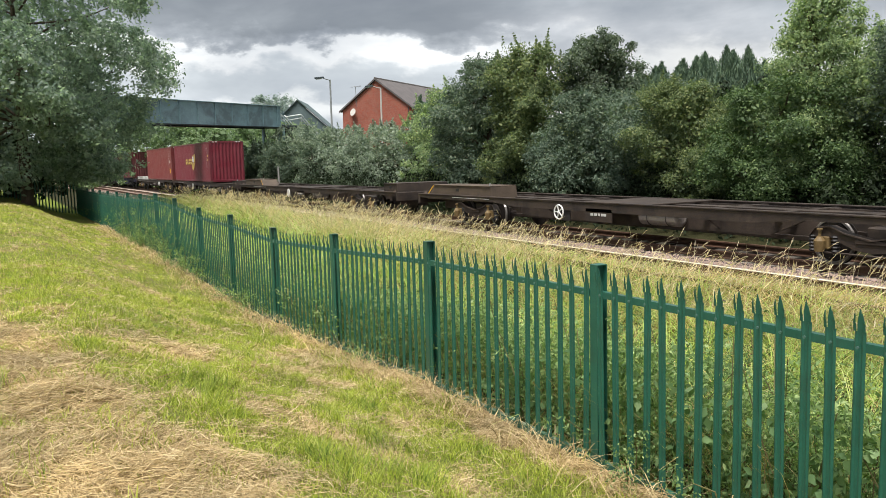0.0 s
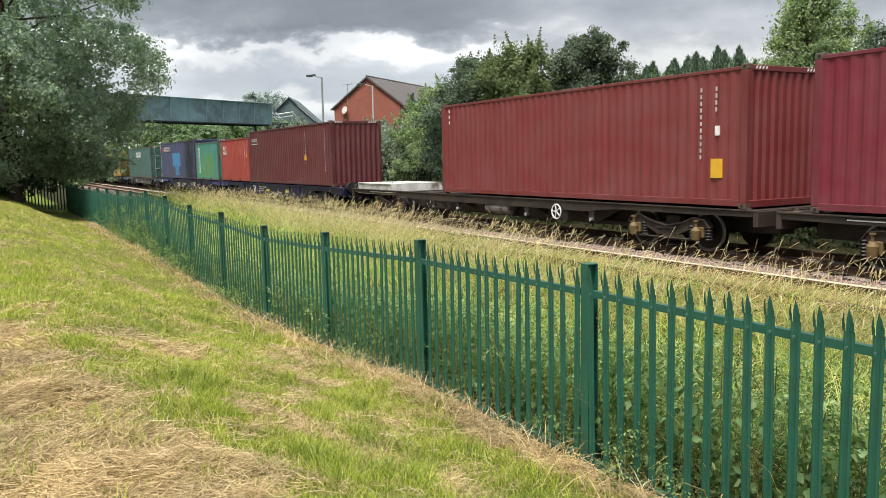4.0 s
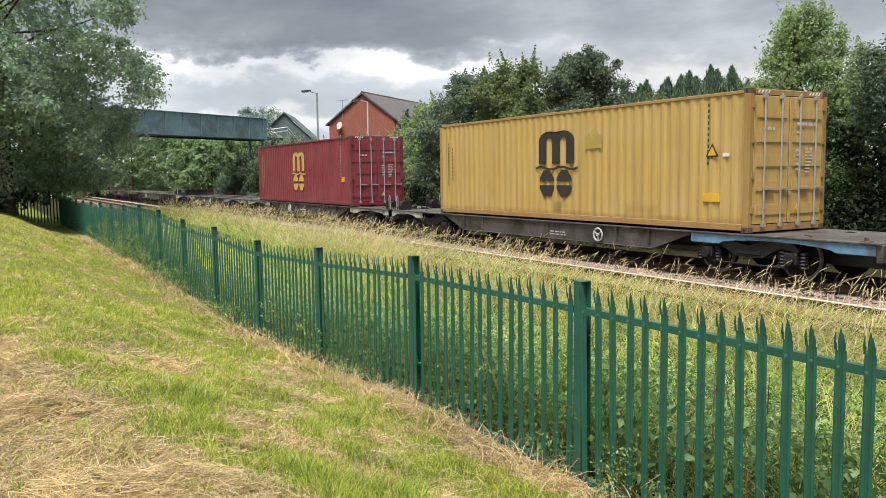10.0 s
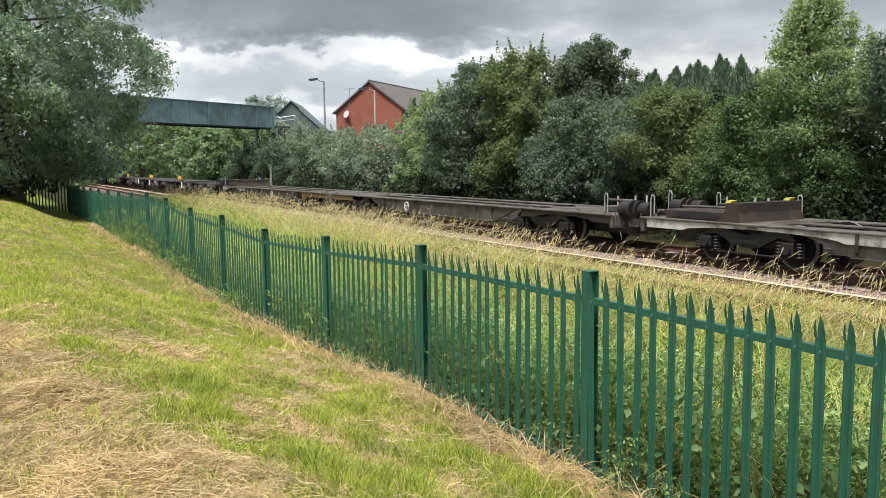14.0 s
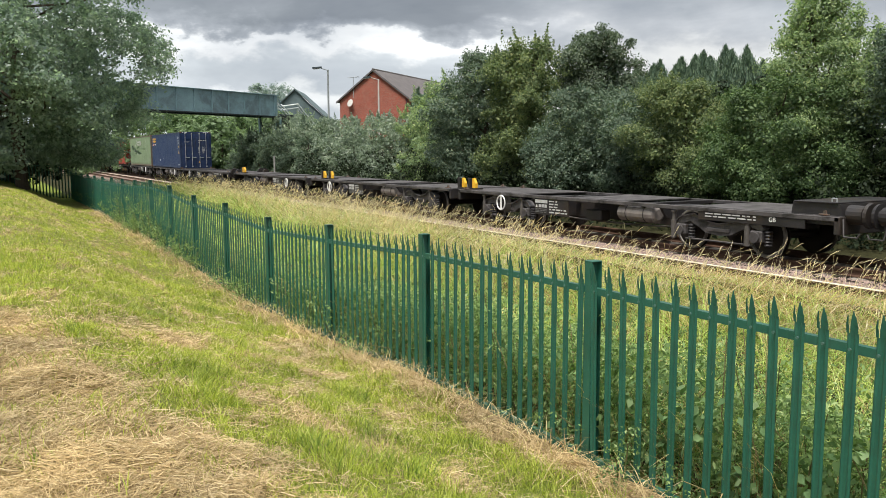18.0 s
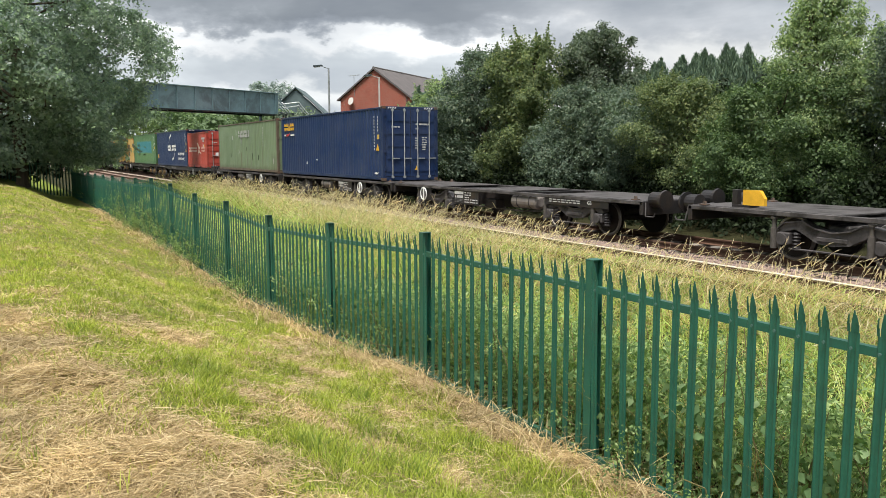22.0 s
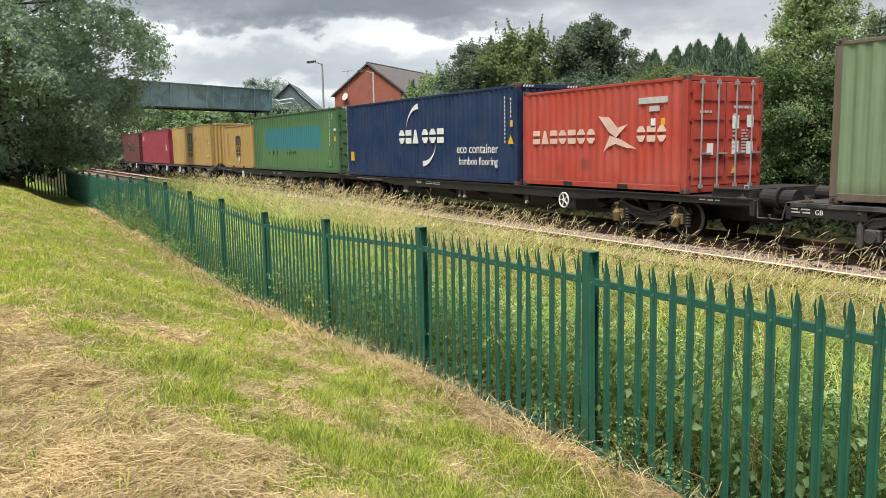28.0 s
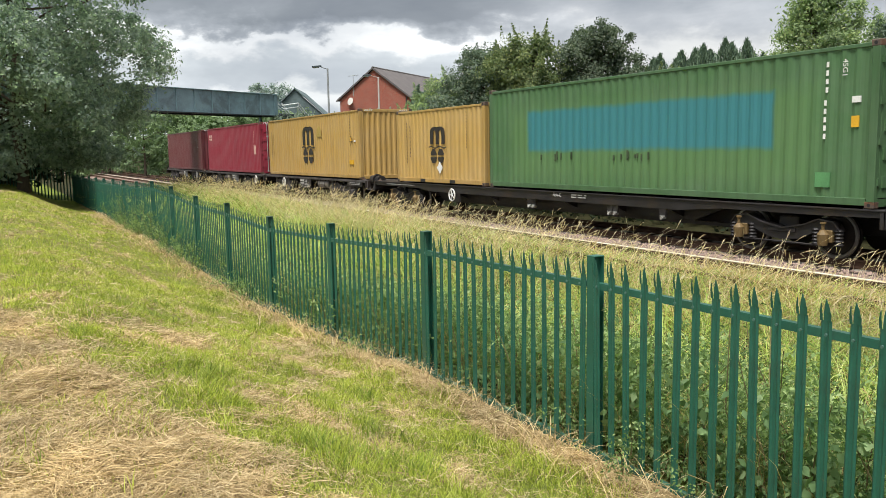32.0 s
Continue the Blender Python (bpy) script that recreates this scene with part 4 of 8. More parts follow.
def wagon(u0, u1, style, deck, b0, b1, wheel=None, label="", group="", extras=None, ends=(None, None), lag=0.0):
    """A container wagon from u0 to u1 with bogies centred at b0 and b1 (train positions), set on by lag."""
    c, L = (u0 + u1) / 2, u1 - u0
    w = thing("container_wagon", label, "wagon", group=group)
    moves(w, c + lag, TRACK_Y, 0)
    st = {"skeletal": ("black_steel", "tall", "dusty"), "flat": ("dark_grey", "y25", "black_steel"), "brown": ("brown", "coil", "ochre"), "navy": ("navy_steel", "y25", "black_steel"), "drab": ("black_steel", "coil", "ochre")}[style]
    mat = MAT[st[0]]
    h = L / 2
    bx = (b1 - b0) / 2
    if style == "skeletal":
        spine = Mesher().prism([(-h + 0.1, deck - 0.10), (-h + 0.1, deck - 0.26), (-bx - 0.2, deck - 0.26), (-bx + 1.7, deck - 0.60), (bx - 1.7, deck - 0.60), (bx + 0.2, deck - 0.26), (h - 0.1, deck - 0.26), (h - 0.1, deck - 0.10)], "y", -0.30, 0.30)
        part("centre_beam", spine, mat, w)
        for s in (-1, 1):
            part("side_rail", Mesher().box(-h, h, s * 1.17 - 0.05, s * 1.17 + 0.05, deck - 0.12, deck - 0.03, 0.01), MAT["dusty"], w)
        cb = Mesher().box(-0.09, 0.09, -1.20, 1.20, deck - 0.12, deck - 0.035, 0.008).mesh("cross_bearer", mat)
        for x in np.linspace(-h + 0.12, h - 0.12, 9):
            part("cross_bearer", cb, None, w).location = (x, 0, 0)
        for y in (-0.75, 0.75):
            part("brake_pipe", Mesher().tube([(-bx + 1.4, y, 0.42), (-1.0, y, 0.36), (1.0, y, 0.36), (bx - 1.4, y, 0.42)], 0.022), MAT["dark_grey"], w)
        for x in (-bx + 1.75, bx - 1.75):
            part("outrigger", Mesher().prism([(-1.12, deck - 0.12), (1.12, deck - 0.12), (0.95, deck - 0.34), (0.3, deck - 0.50), (-0.3, deck - 0.50), (-0.95, deck - 0.34)], "x", x - 0.04, x + 0.04), mat, w)
        part("equipment_box", Mesher().box(-0.55, 0.05, -1.02, -0.70, 0.40, 0.66, 0.02), mat, w)
        for a, b in ((-h, -h + 3.6), (h - 3.6, h), (-1.0, 1.0)):
            part("deck_plate", Mesher().box(a, b, -1.15, 1.15, deck - 0.045, deck - 0.02), MAT["dusty"], w)
    else:
        deep = {"flat": 0.40, "brown": 0.42, "navy": 0.40, "drab": 0.46}[style]
        shallow = {"flat": 0.70, "brown": 0.78, "navy": 0.66, "drab": 0.78}[style]
        for s in (-1, 1):
            if style in ("brown", "drab"):
                m = Mesher()
                side_sill(m, s * 0.70 - 0.03, s * 0.70 + 0.03, L, deck - 0.06, deep, shallow, bx, 1.55)
                part("web", m, mat, w)
                edge = [(-h, deck - 0.03), (-h, deck - 0.15), (-bx - 1.3, deck - 0.17), (-bx + 1.2, deck - 0.17), (-bx + 2.4, deck - 0.27), (bx - 2.4, deck - 0.27), (bx - 1.2, deck - 0.17), (bx + 1.3, deck - 0.17), (h, deck - 0.15), (h, deck - 0.03)]
                part("side_sill", Mesher().prism(edge, "y", s * 1.16 - 0.04, s * 1.16 + 0.04), mat, w)
                part("top_flange", Mesher().box(-h, h, s * 1.16 - 0.07, s * 1.16 + 0.07, deck - 0.045, deck - 0.012, 0.006), mat, w)
                part("edge_strip", Mesher().box(-bx - 1.2, -bx + 1.1, s * 1.205 - 0.004, s * 1.205 + 0.004, deck - 0.11, deck - 0.085, 0.002), MAT["pale_grey"], w)
                for x in np.arange(-bx + 2.1, bx - 2.0, 1.9):
                    part("gusset", Mesher().prism([(s * 1.11, deck - 0.10), (s * 1.11, deck - 0.30), (s * 0.74, deep + 0.06), (s * 0.74, deck - 0.10)], "x", x - 0.02, x + 0.02), mat, w)
                continue
            m = Mesher()
            side_sill(m, s * 1.16 - 0.04, s * 1.16 + 0.04, L, deck - 0.03, deep, shallow, bx, 1.55)
            part("side_sill", m, mat, w)
            part("bottom_flange", Mesher().box(-bx + 2.4, bx - 2.4, s * 1.16 - 0.09, s * 1.16 + 0.09, deep - 0.022, deep - 0.002, 0.004), MAT["dark_grey"] if style != "navy" else mat, w)
            for x in (-bx + 2.5, -bx * 0.45, bx * 0.45, bx - 2.5):
                part("rib", Mesher().prism([(s * 1.20, deep + 0.05), (s * 1.20, deck - 0.055), (s * 1.255, deck - 0.055), (s * 1.23, deep + 0.10)], "x", x - 0.03, x + 0.03), mat, w)
            part("top_flange", Mesher().box(-h, h, s * 1.16 - 0.10, s * 1.16 + 0.10, deck - 0.05, deck - 0.012, 0.008), mat, w)
        cb = Mesher().box(-0.08, 0.08, -1.14, 1.14, deck - 0.16, deck - 0.055, 0.008).mesh("cross_bearer", mat)
        for x in np.linspace(-h + 0.2, h - 0.2, 12):
            part("cross_bearer", cb, None, w).location = (x, 0, 0)
        part("centre_sill", Mesher().box(-h + 0.2, h - 0.2, -0.22, 0.22, deck - 0.58, deck - 0.06), mat, w)
        for y in (-0.48, 0.48):
            part("brake_pull_rod", Mesher().box(-bx + 0.9, bx - 0.9, y - 0.03, y + 0.03, 0.34, 0.44, 0.01), mat, w)
        if style == "flat":
            for y0, y1 in ((-1.12, -0.80), (-0.20, 0.20), (0.80, 1.12)):
                part("deck_strip", Mesher().box(-h + 3.42, h - 3.42, y0, y1, deck - 0.04, deck - 0.015), mat, w)
        for a, b in ((-h, -h + 3.4), (h - 3.4, h)) if style == "flat" else ((-h, -h + 2.4), (h - 2.4, h), (-1.2, 1.2)):
            part("deck_plate", Mesher().box(a, b, -1.05, 1.05, deck - 0.05, deck - 0.02), mat, w)
    part("headstock", Mesher().box(-h - 0.02, -h + 0.10, -1.22, 1.22, deck - 0.36, deck - 0.03, 0.015), mat, w)
    part("headstock", Mesher().box(h - 0.10, h + 0.02, -1.22, 1.22, deck - 0.36, deck - 0.03, 0.015), mat, w)
    half = 0.95 if style in ("brown", "drab") else 1.0
    gear = MAT[{"brown": "brown", "skeletal": "dusty"}.get(style, "black_steel")]
    bogie(w, b0 - c, st[1], gear, MAT[st[2]], half)
    bogie(w, b1 - c, st[1], gear, MAT[st[2]], half)
    # twistlock pedestals
    sp = Mesher().box(-0.09, 0.09, -0.07, 0.07, 0, 0.03, 0.006).prism([(-0.04, 0.03), (0.04, 0.03), (0.02, 0.09), (-0.02, 0.09)], "y", -0.03, 0.03).mesh("spigot", MAT["cast"])
    for x in (-h + 0.35, h - 0.35):
        for y in (-1.10, 1.10):
            o = part("spigot", sp, None, w)
            o.location = (x, y, deck - 0.022)
    for hx, spokes in (wheel or []):
        handwheel(w, hx - c, 0.60 if style == "flat" else 0.66, spokes, {1: 0.21, 3: 0.155}.get(spokes, 0.19))
    for e, s in zip((-h, h), (-1, 1)):
        k = ends[0] if s < 0 else ends[1]
        if k == "buffer":
            buffers(w, e, s, MAT["black_steel"])
        elif k == "bar":
            part("drawbar", Mesher().rod((e - s * 0.2, 0, deck - 0.22), (e + s * 0.5, 0, deck - 0.22), 0.11, 10), MAT["black_steel"], w)
    for ex in (extras or []):
        ex(w, c, deck, mat)
    return w


def x_tank(u, z=0.68, r=0.205, L=1.15):
    def f(w, c, deck, mat):
        m = Mesher().rod((u - c - L / 2, -0.98, z), (u - c + L / 2, -0.98, z), r, 16).rod((u - c - L / 2 - 0.05, -0.98, z), (u - c - L / 2, -0.98, z), r * 0.6, 16, r).rod((u - c + L / 2, -0.98, z), (u - c + L / 2 + 0.05, -0.98, z), r, 16, r * 0.6)
        t = part("air_reservoir", m, MAT["tank"], w, "grey cylindrical brake air reservoir")
        part("strap", Mesher().ring((u - c - 0.3, -0.98, z), "x", r + 0.004, 0.012, 16, 4).ring((u - c + 0.3, -0.98, z), "x", r + 0.004, 0.012, 16, 4), MAT["black_steel"], t)
    return f


def x_panel(u, wd=1.5, z0=0.42, z1=0.86, seed=1):
    def f(w, c, deck, mat):
        x = u - c
        p = part("data_panel", Mesher().box(x - wd / 2, x + wd / 2, -1.20, -1.17, z0, z1, 0.006), MAT["black_steel"], w, "black data panel with white lettering bars")
        part("white_plate", Mesher().box(x - wd / 2 + 0.04, x - 0.16, -1.206, -1.202, z1 - 0.12, z1 - 0.03), MAT["grey_white"], p)
        row = Mesher().prism([(x - wd / 2 + 0.05, z1 - 0.24), (x - wd / 2 + 0.15, z1 - 0.24), (x - wd / 2 + 0.10, z1 - 0.155)], "y", -1.206, -1.202)
        for k in range(3):
            row.box(x - wd / 2 + 0.20 + 0.13 * k, x - wd / 2 + 0.30 + 0.13 * k, -1.206, -1.202, z1 - 0.24, z1 - 0.155)
        part("maker_mark", row, MAT["grey_white"], p)
        bars(p, "lettering", x - wd / 2 + 0.05, x - 0.16, z0 + 0.04, z1 - 0.27, -1.202, MAT["faint"], 3, seed)
        bars(p, "lettering", x - 0.08, x + wd / 2 - 0.45, z0 + 0.18, z1 - 0.03, -1.202, MAT["grey_white"], 3, seed + 1)
        bars(p, "lettering", x - 0.08, x + wd / 2 - 0.05, z0 + 0.03, z0 + 0.19, -1.202, MAT["grey_white"], 2, seed + 2)
    return f


def x_marks(u0, u1, z0, z1, rows=2, seed=2, mat="grey_white", y=-1.205):
    def f(w, c, deck, m):
        bars(w, "lettering", u0 - c, u1 - c, z0, z1, y, MAT[mat], rows, seed)
    return f


def x_board(u0, u1, z0=0.46, z1=0.80):
    def f(w, c, deck, m):
        part("number_board", Mesher().box(u0 - c, u1 - c, -1.20, -1.17, z0, z1, 0.006), m, w)
    return f


def x_ring_text(u, text, size, z, mat="white", y=-1.206):
    def f(w, c, deck, m):
        lettering(w, text, u - c, y, z, size, MAT[mat])
    return f


def x_stops(us, wide=0.0, mat="yellow"):
    """Pairs of upright stops on the deck: a black plate and a yellow one with a cut corner."""
    def f(w, c, deck, m):
        for u in us:
            x, z = u - c, deck - 0.02
            for y0 in (-1.02,):
                s = part("container_stop", Mesher().box(x - 0.30, x + 0.16, y0, y0 + 0.30, z, z + 0.05, 0.006), MAT["black_steel"], w)
                part("black_plate", Mesher().box(x - 0.30, x - 0.17, y0, y0 + 0.14, z + 0.05, z + 0.36, 0.01), MAT["black_steel"], s)
                part("yellow_plate", Mesher().prism([(x - 0.02, z + 0.05), (x + 0.16 + wide, z + 0.05), (x + 0.16 + wide, z + 0.20), (x + 0.05 + wide, z + 0.36), (x - 0.02, z + 0.36)], "y", y0, y0 + 0.09), MAT[mat], s, "yellow plate with a cut corner")
    return f


def x_block(u0, u1, h, mat, slope=0, hole=False, stripe=False):
    """A raised box at a wagon's end, over its drawgear."""
    def f(w, c, deck, m):
        a, b = u0 - c, u1 - c
        z = deck - 0.02
        poly = [(a, z - 0.18), (b, z - 0.18), (b - (0.5 if slope > 0 else 0.06), z + h), (a + (0.5 if slope < 0 else 0.06), z + h)]
        y1 = -0.15 if stripe else 1.10
        p = part("end_box", Mesher().prism(poly, "y", -1.10, y1), MAT[mat], w, "raised box over the wagon end")
        part("lid", Mesher().box(a + 0.1 + (0.45 if slope < 0 else 0), b - 0.1 - (0.45 if slope > 0 else 0), -1.14, y1 + 0.04, z + h, z + h + 0.03, 0.01), MAT[mat], p)
        if hole:
            # dark slab laid on the face for the shade in the slot
            part("slot", Mesher().box((a + b) / 2 - 0.10, (a + b) / 2 + 0.08, -1.112, -1.10, z + h * 0.40, z + h * 0.72, 0.003), MAT["gasket_and_hole"], p)
        if stripe:
            s = -1 if slope < 0 else 1
            e = a if slope < 0 else b
            part("edge_stripe", Mesher().prism([(e, z - 0.02), (e - s * 0.07, z - 0.02), (e - s * 0.50, z + h), (e - s * 0.43, z + h)], "y", -1.108, -1.102), MAT["yellow"], p, "yellow edge stripe")
        part("grab", Mesher().tube([(b - 0.3, -1.0, z + h), (b - 0.3, -1.0, z + h + 0.09), (b - 0.2, -1.0, z + h + 0.09), (b - 0.2, -1.0, z + h)], 0.012), MAT["bar"], p)
    return f


def x_end_plate(u0, u1, mat, arch=True):
    """Painted plate over the outer sill at a wagon's end, arched over the bogie."""
    def f(w, c, deck, m):
        a, b = u0 - c, u1 - c
        lo = deck - 0.24
        poly = [(a, deck - 0.055), (a, lo)] + [(a + (b - a) * (0.5 + 0.32 * math.cos(math.pi * (1 - k / 8))), lo + (0.12 * math.sin(math.pi * k / 8) if arch else 0)) for k in range(9)] + [(b, lo), (b, deck - 0.055)]
        part("end_sill_plate", Mesher().prism(poly, "y", -1.225, -1.203), MAT[mat], w, MAT[mat].name.replace("_", " "))
    return f


def x_brackets(us):
    """Hangers for the brake rigging below the sill, each with a pale pin."""
    def f(w, c, deck, m):
        for u in us:
            x = u - c
            p = part("hanger", Mesher().prism([(x - 0.13, deck - 0.18), (x + 0.13, deck - 0.18), (x + 0.08, deck - 0.46), (x - 0.08, deck - 0.46)], "y", -1.12, -1.06), MAT["dusty"], w)
            part("pin", Mesher().rod((x, -1.17, deck - 0.49), (x, -1.03, deck - 0.49), 0.035, 10).box(x - 0.08, x + 0.08, -1.13, -1.11, deck - 0.46, deck - 0.43), MAT["pale_grey"], p, "pale pin")
    return f


def x_hole(u):
    def f(w, c, deck, m):
        x, z = u - c, deck - 0.34
        p = part("side_plate", Mesher().prism([(x - 0.55, deck - 0.16), (x + 0.75, deck - 0.16), (x + 0.55, deck - 0.60), (x - 0.40, deck - 0.60)], "y", -1.16, -1.13), MAT["brown"], w)
        # no opening is cut: a dark disc gives the hole's shade
        part("hole", Mesher().rod((x, -1.166, z), (x, -1.16, z), 0.165, 20), MAT["gasket_and_hole"], p, "flat dark disc for the shade in a round hole")
        part("rim", Mesher().ring((x, -1.165, z), "y", 0.175, 0.014, 22, 6), MAT["dusty"], p)
    return f


def x_lug(u):
    def f(w, c, deck, m):
        part("towing_lug", Mesher().ring((u - c, -1.24, deck - 0.28), "y", 0.07, 0.022, 14, 6).box(u - c - 0.09, u - c + 0.09, -1.25, -1.228, deck - 0.22, deck - 0.12), MAT["lemon"], w, "yellow towing lug")
    return f


def x_plate(u):
    def f(w, c, deck, m):
        part("label_plate", Mesher().box(u - c - 0.17, u - c + 0.17, -1.225, -1.205, 0.42, 0.70, 0.004), MAT["grey_white"], w, "pale square label plate")
    return f


def x_hoops(us, sides=(-1, 1)):
    def f(w, c, deck, m):
        for u in us:
            for s in sides:
                hoop(w, u - c, s * 1.10, deck - 0.03)
    return f


def x_ramp(u0, u1):
    """Cradle over a wagon end: two low side plates with a long oval recess and a swept-up end plate tipped with yellow."""
    def f(w, c, deck, m):
        a, b = u0 - c, u1 - c
        z = deck - 0.02
        p = part("end_cradle", Mesher().box(a, b, -0.95, 0.95, z, z + 0.20, 0.02), MAT["brown"], w, "rust-brown cradle over the wagon end")
        oval = [(a + 0.95 + 0.62 * math.cos(k * math.pi / 8), z + 0.10 + 0.085 * math.sin(k * math.pi / 8)) for k in range(16)]
        # dark oval laid on the side as the recess's shade
        part("recess", Mesher().prism(oval, "y", -0.962, -0.952), MAT["gasket_and_hole"], p)
        sweep = [(b - 0.55, z), (b + 0.12, z), (b + 0.04, z + 0.20), (b + 0.02, z + 0.40), (b - 0.26, z + 0.40), (b - 0.30, z + 0.22), (b - 0.40, z + 0.08)]
        part("end_plate", Mesher().prism(sweep, "y", -1.02, 1.02), MAT["brown"], p)
        for s in (-1, 1):
            part("tip", Mesher().prism([(b - 0.30, z + 0.402), (b - 0.16, z + 0.402), (b - 0.10, z + 0.46), (b - 0.24, z + 0.46)], "y", s * 0.93 - 0.08, s * 0.93 + 0.08), MAT["lemon"], p, "yellow tip")
        part("cross_bar", Mesher().rod((a + 0.2, -0.6, z + 0.26), (b - 0.3, -0.6, z + 0.28), 0.03, 8).rod((a + 0.2, 0.6, z + 0.26), (b - 0.3, 0.6, z + 0.28), 0.03, 8), MAT["dark_grey"], p)
        for x in (a + 0.3, a + 1.1, b - 0.6):
            part("pin", Mesher().rod((x, 0.75, z + 0.2), (x, 0.75, z + 0.44), 0.025, 8), MAT["pale_grey"], p)
    return f


def x_winch(u):
    """Hand brake gear standing on a wagon end."""
    def f(w, c, deck, m):
        x, z = u - c, deck - 0.02
        p = part("brake_gear", Mesher().rod((x - 0.35, -0.3, z + 0.30), (x + 0.55, -0.3, z + 0.30), 0.035, 8).box(x - 0.3, x + 0.3, -0.5, 0.5, z, z + 0.16, 0.02), MAT["dark_grey"], w)
        for y in (-0.3, 0.3, 0.7):
            part("pin", Mesher().rod((x, y, z), (x, y, z + 0.40), 0.025, 8), MAT["pale_grey"], p)
    return f


def x_flaps(us):
    def f(w, c, deck, m):
        for u in us:
            for d in (-0.14, 0.14):
                x = u - c + d
                part("yellow_flap", Mesher().prism([(x - 0.12, 0.57), (x + 0.09, 0.57), (x + 0.13, 0.68), (x - 0.08, 0.68)], "y", -1.225, -1.205), MAT["lemon"], w, "lemon yellow flap plate")
            part("hinge_rail", Mesher().rod((u - c - 0.35, -1.23, 0.73), (u - c + 0.35, -1.23, 0.73), 0.012, 6), MAT["dark_grey"], w)
    return f


def lettering(parent, text, x, y, z, size, mat, label="", spacing=1.0):
    cu = bpy.data.curves.new("lettering", "FONT")
    cu.body = text
    cu.size = size
    cu.extrude = 0.002
    cu.space_character = spacing
    cu.resolution_u = 3
    ob = new("lettering", cu)
    me = bpy.data.meshes.new_from_object(ob.evaluated_get(bpy.context.evaluated_depsgraph_get()))
    bpy.data.objects.remove(ob)
    bpy.data.curves.remove(cu)
    me.materials.clear()
    me.materials.append(mat)
    o = part("lettering", me, None, parent, label)
    o.matrix_basis = pose(x, y, z, 90, 0, 0)
    return o


BLACK_LABEL = "black skeletal container wagon with grey data panels on the track"
FLAT_LABEL = "weathered dark grey flat container wagon with open deck"
BROWN_LABEL = "rust-brown container wagon with ochre axle boxes on the track"
TRAIN = "wagons of the freight train"


def make_wagons():
    wagon(314.9, 335.4, "brown", 0.98, 318.6, 331.9, [(323.2, 5)], BROWN_LABEL, TRAIN, [x_block(315.4, 319.6, 0.30, "box_brown", -1, True, True), x_tank(326.7), x_board(324.2, 325.2), x_marks(324.4, 325.0, 0.55, 0.70, 1, 4)], ("bar", "bar"), lag=0.58)
    wagon(292.3, 314.3, "brown", 0.98, 297.1, 310.9, [(301.8, 5)], BROWN_LABEL, TRAIN, [x_block(293.2, 296.8, 0.30, "box_brown", 1, True, True), x_block(312.9, 314.2, 0.30, "brown", 0, True), x_tank(305.6), x_board(302.8, 303.9), x_marks(303.0, 303.7, 0.55, 0.70, 1, 5)], ("bar", "bar"), lag=-0.59)
    wagon(272.3, 291.8, "brown", 0.98, 275.2, 289.4, [(279.8, 5)], BROWN_LABEL, TRAIN, [x_tank(277.7, 0.62), x_block(290.6, 291.7, 0.16, "brown", 0), x_brackets([281.6, 282.6, 282.8, 284.4, 287.3]), x_hole(287.6)], ("bar", "bar"), lag=-1.14)
    wagon(251.9, 271.9, "brown", 0.98, 255.2, 269.4, [(265.6, 5)], BROWN_LABEL, TRAIN, [x_tank(262.5, 0.62), x_block(252.2, 255.4, 0.22, "pale_grey", 0), x_brackets([258.6, 260.2, 264.0, 266.8])], ("buffer", "bar"), lag=-1.19)
    navy = "dark navy container wagon with violet end plates and yellow flaps"
    wagon(230.3, 250.2, "navy", 0.98, 232.7, 247.2, [(237.9, 3)], navy, TRAIN, [x_flaps([240.0, 243.1]), x_marks(238.4, 239.3, 0.50, 0.82, 3, 6), x_marks(237.2, 237.7, 0.72, 0.86, 1, 7, "white"), x_ring_text(239.35, "FEA-S", 0.13, 0.74), x_end_plate(230.4, 232.0, "purple"), x_marks(241.7, 242.3, 0.48, 0.58, 1, 8)], ("bar", "buffer"), lag=-0.64)
    wagon(210.4, 229.9, "navy", 0.98, 213.2, 227.4, [(223.1, 3)], navy, TRAIN, [x_flaps([217.0, 219.6]), x_marks(221.4, 222.7, 0.46, 0.80, 4, 9), x_end_plate(227.9, 229.8, "purple", False), x_end_plate(210.45, 213.3, "purple", False), x_lug(211.1), x_plate(217.6)], ("buffer", "bar"), lag=-0.44)
    wagon(190.3, 209.7, "flat", 0.865, 193.4, 206.8, [(197.5, 3)], FLAT_LABEL, TRAIN, [x_end_plate(190.4, 194.3, "sky_blue"), x_end_plate(206.0, 209.6, "sky_blue"), x_marks(198.4, 198.7, 0.50, 0.58, 1, 10), x_marks(199.2, 200.3, 0.48, 0.58, 1, 11, "white"), x_hoops([209.2])], ("bar", "buffer"), lag=0.46)
    wagon(170.9, 189.8, "flat", 0.865, 174.0, 187.0, [(182.7, 3)], FLAT_LABEL, TRAIN, [x_end_plate(185.6, 189.7, "sky_blue"), x_end_plate(171.0, 173.6, "pale_grey"), x_marks(180.7, 181.4, 0.46, 0.60, 2, 12), x_hoops([171.5])], ("buffer", "bar"), lag=0.45)
    wagon(152.3, 170.5, "flat", 0.865, 155.2, 167.7, [(159.5, 3)], FLAT_LABEL, TRAIN, [x_end_plate(152.4, 156.2, "pale_grey"), x_end_plate(166.6, 170.4, "pale_grey"), x_marks(160.7, 161.4, 0.50, 0.60, 1, 13, "white"), x_hoops([170.0])], ("bar", "buffer"), lag=1.32)
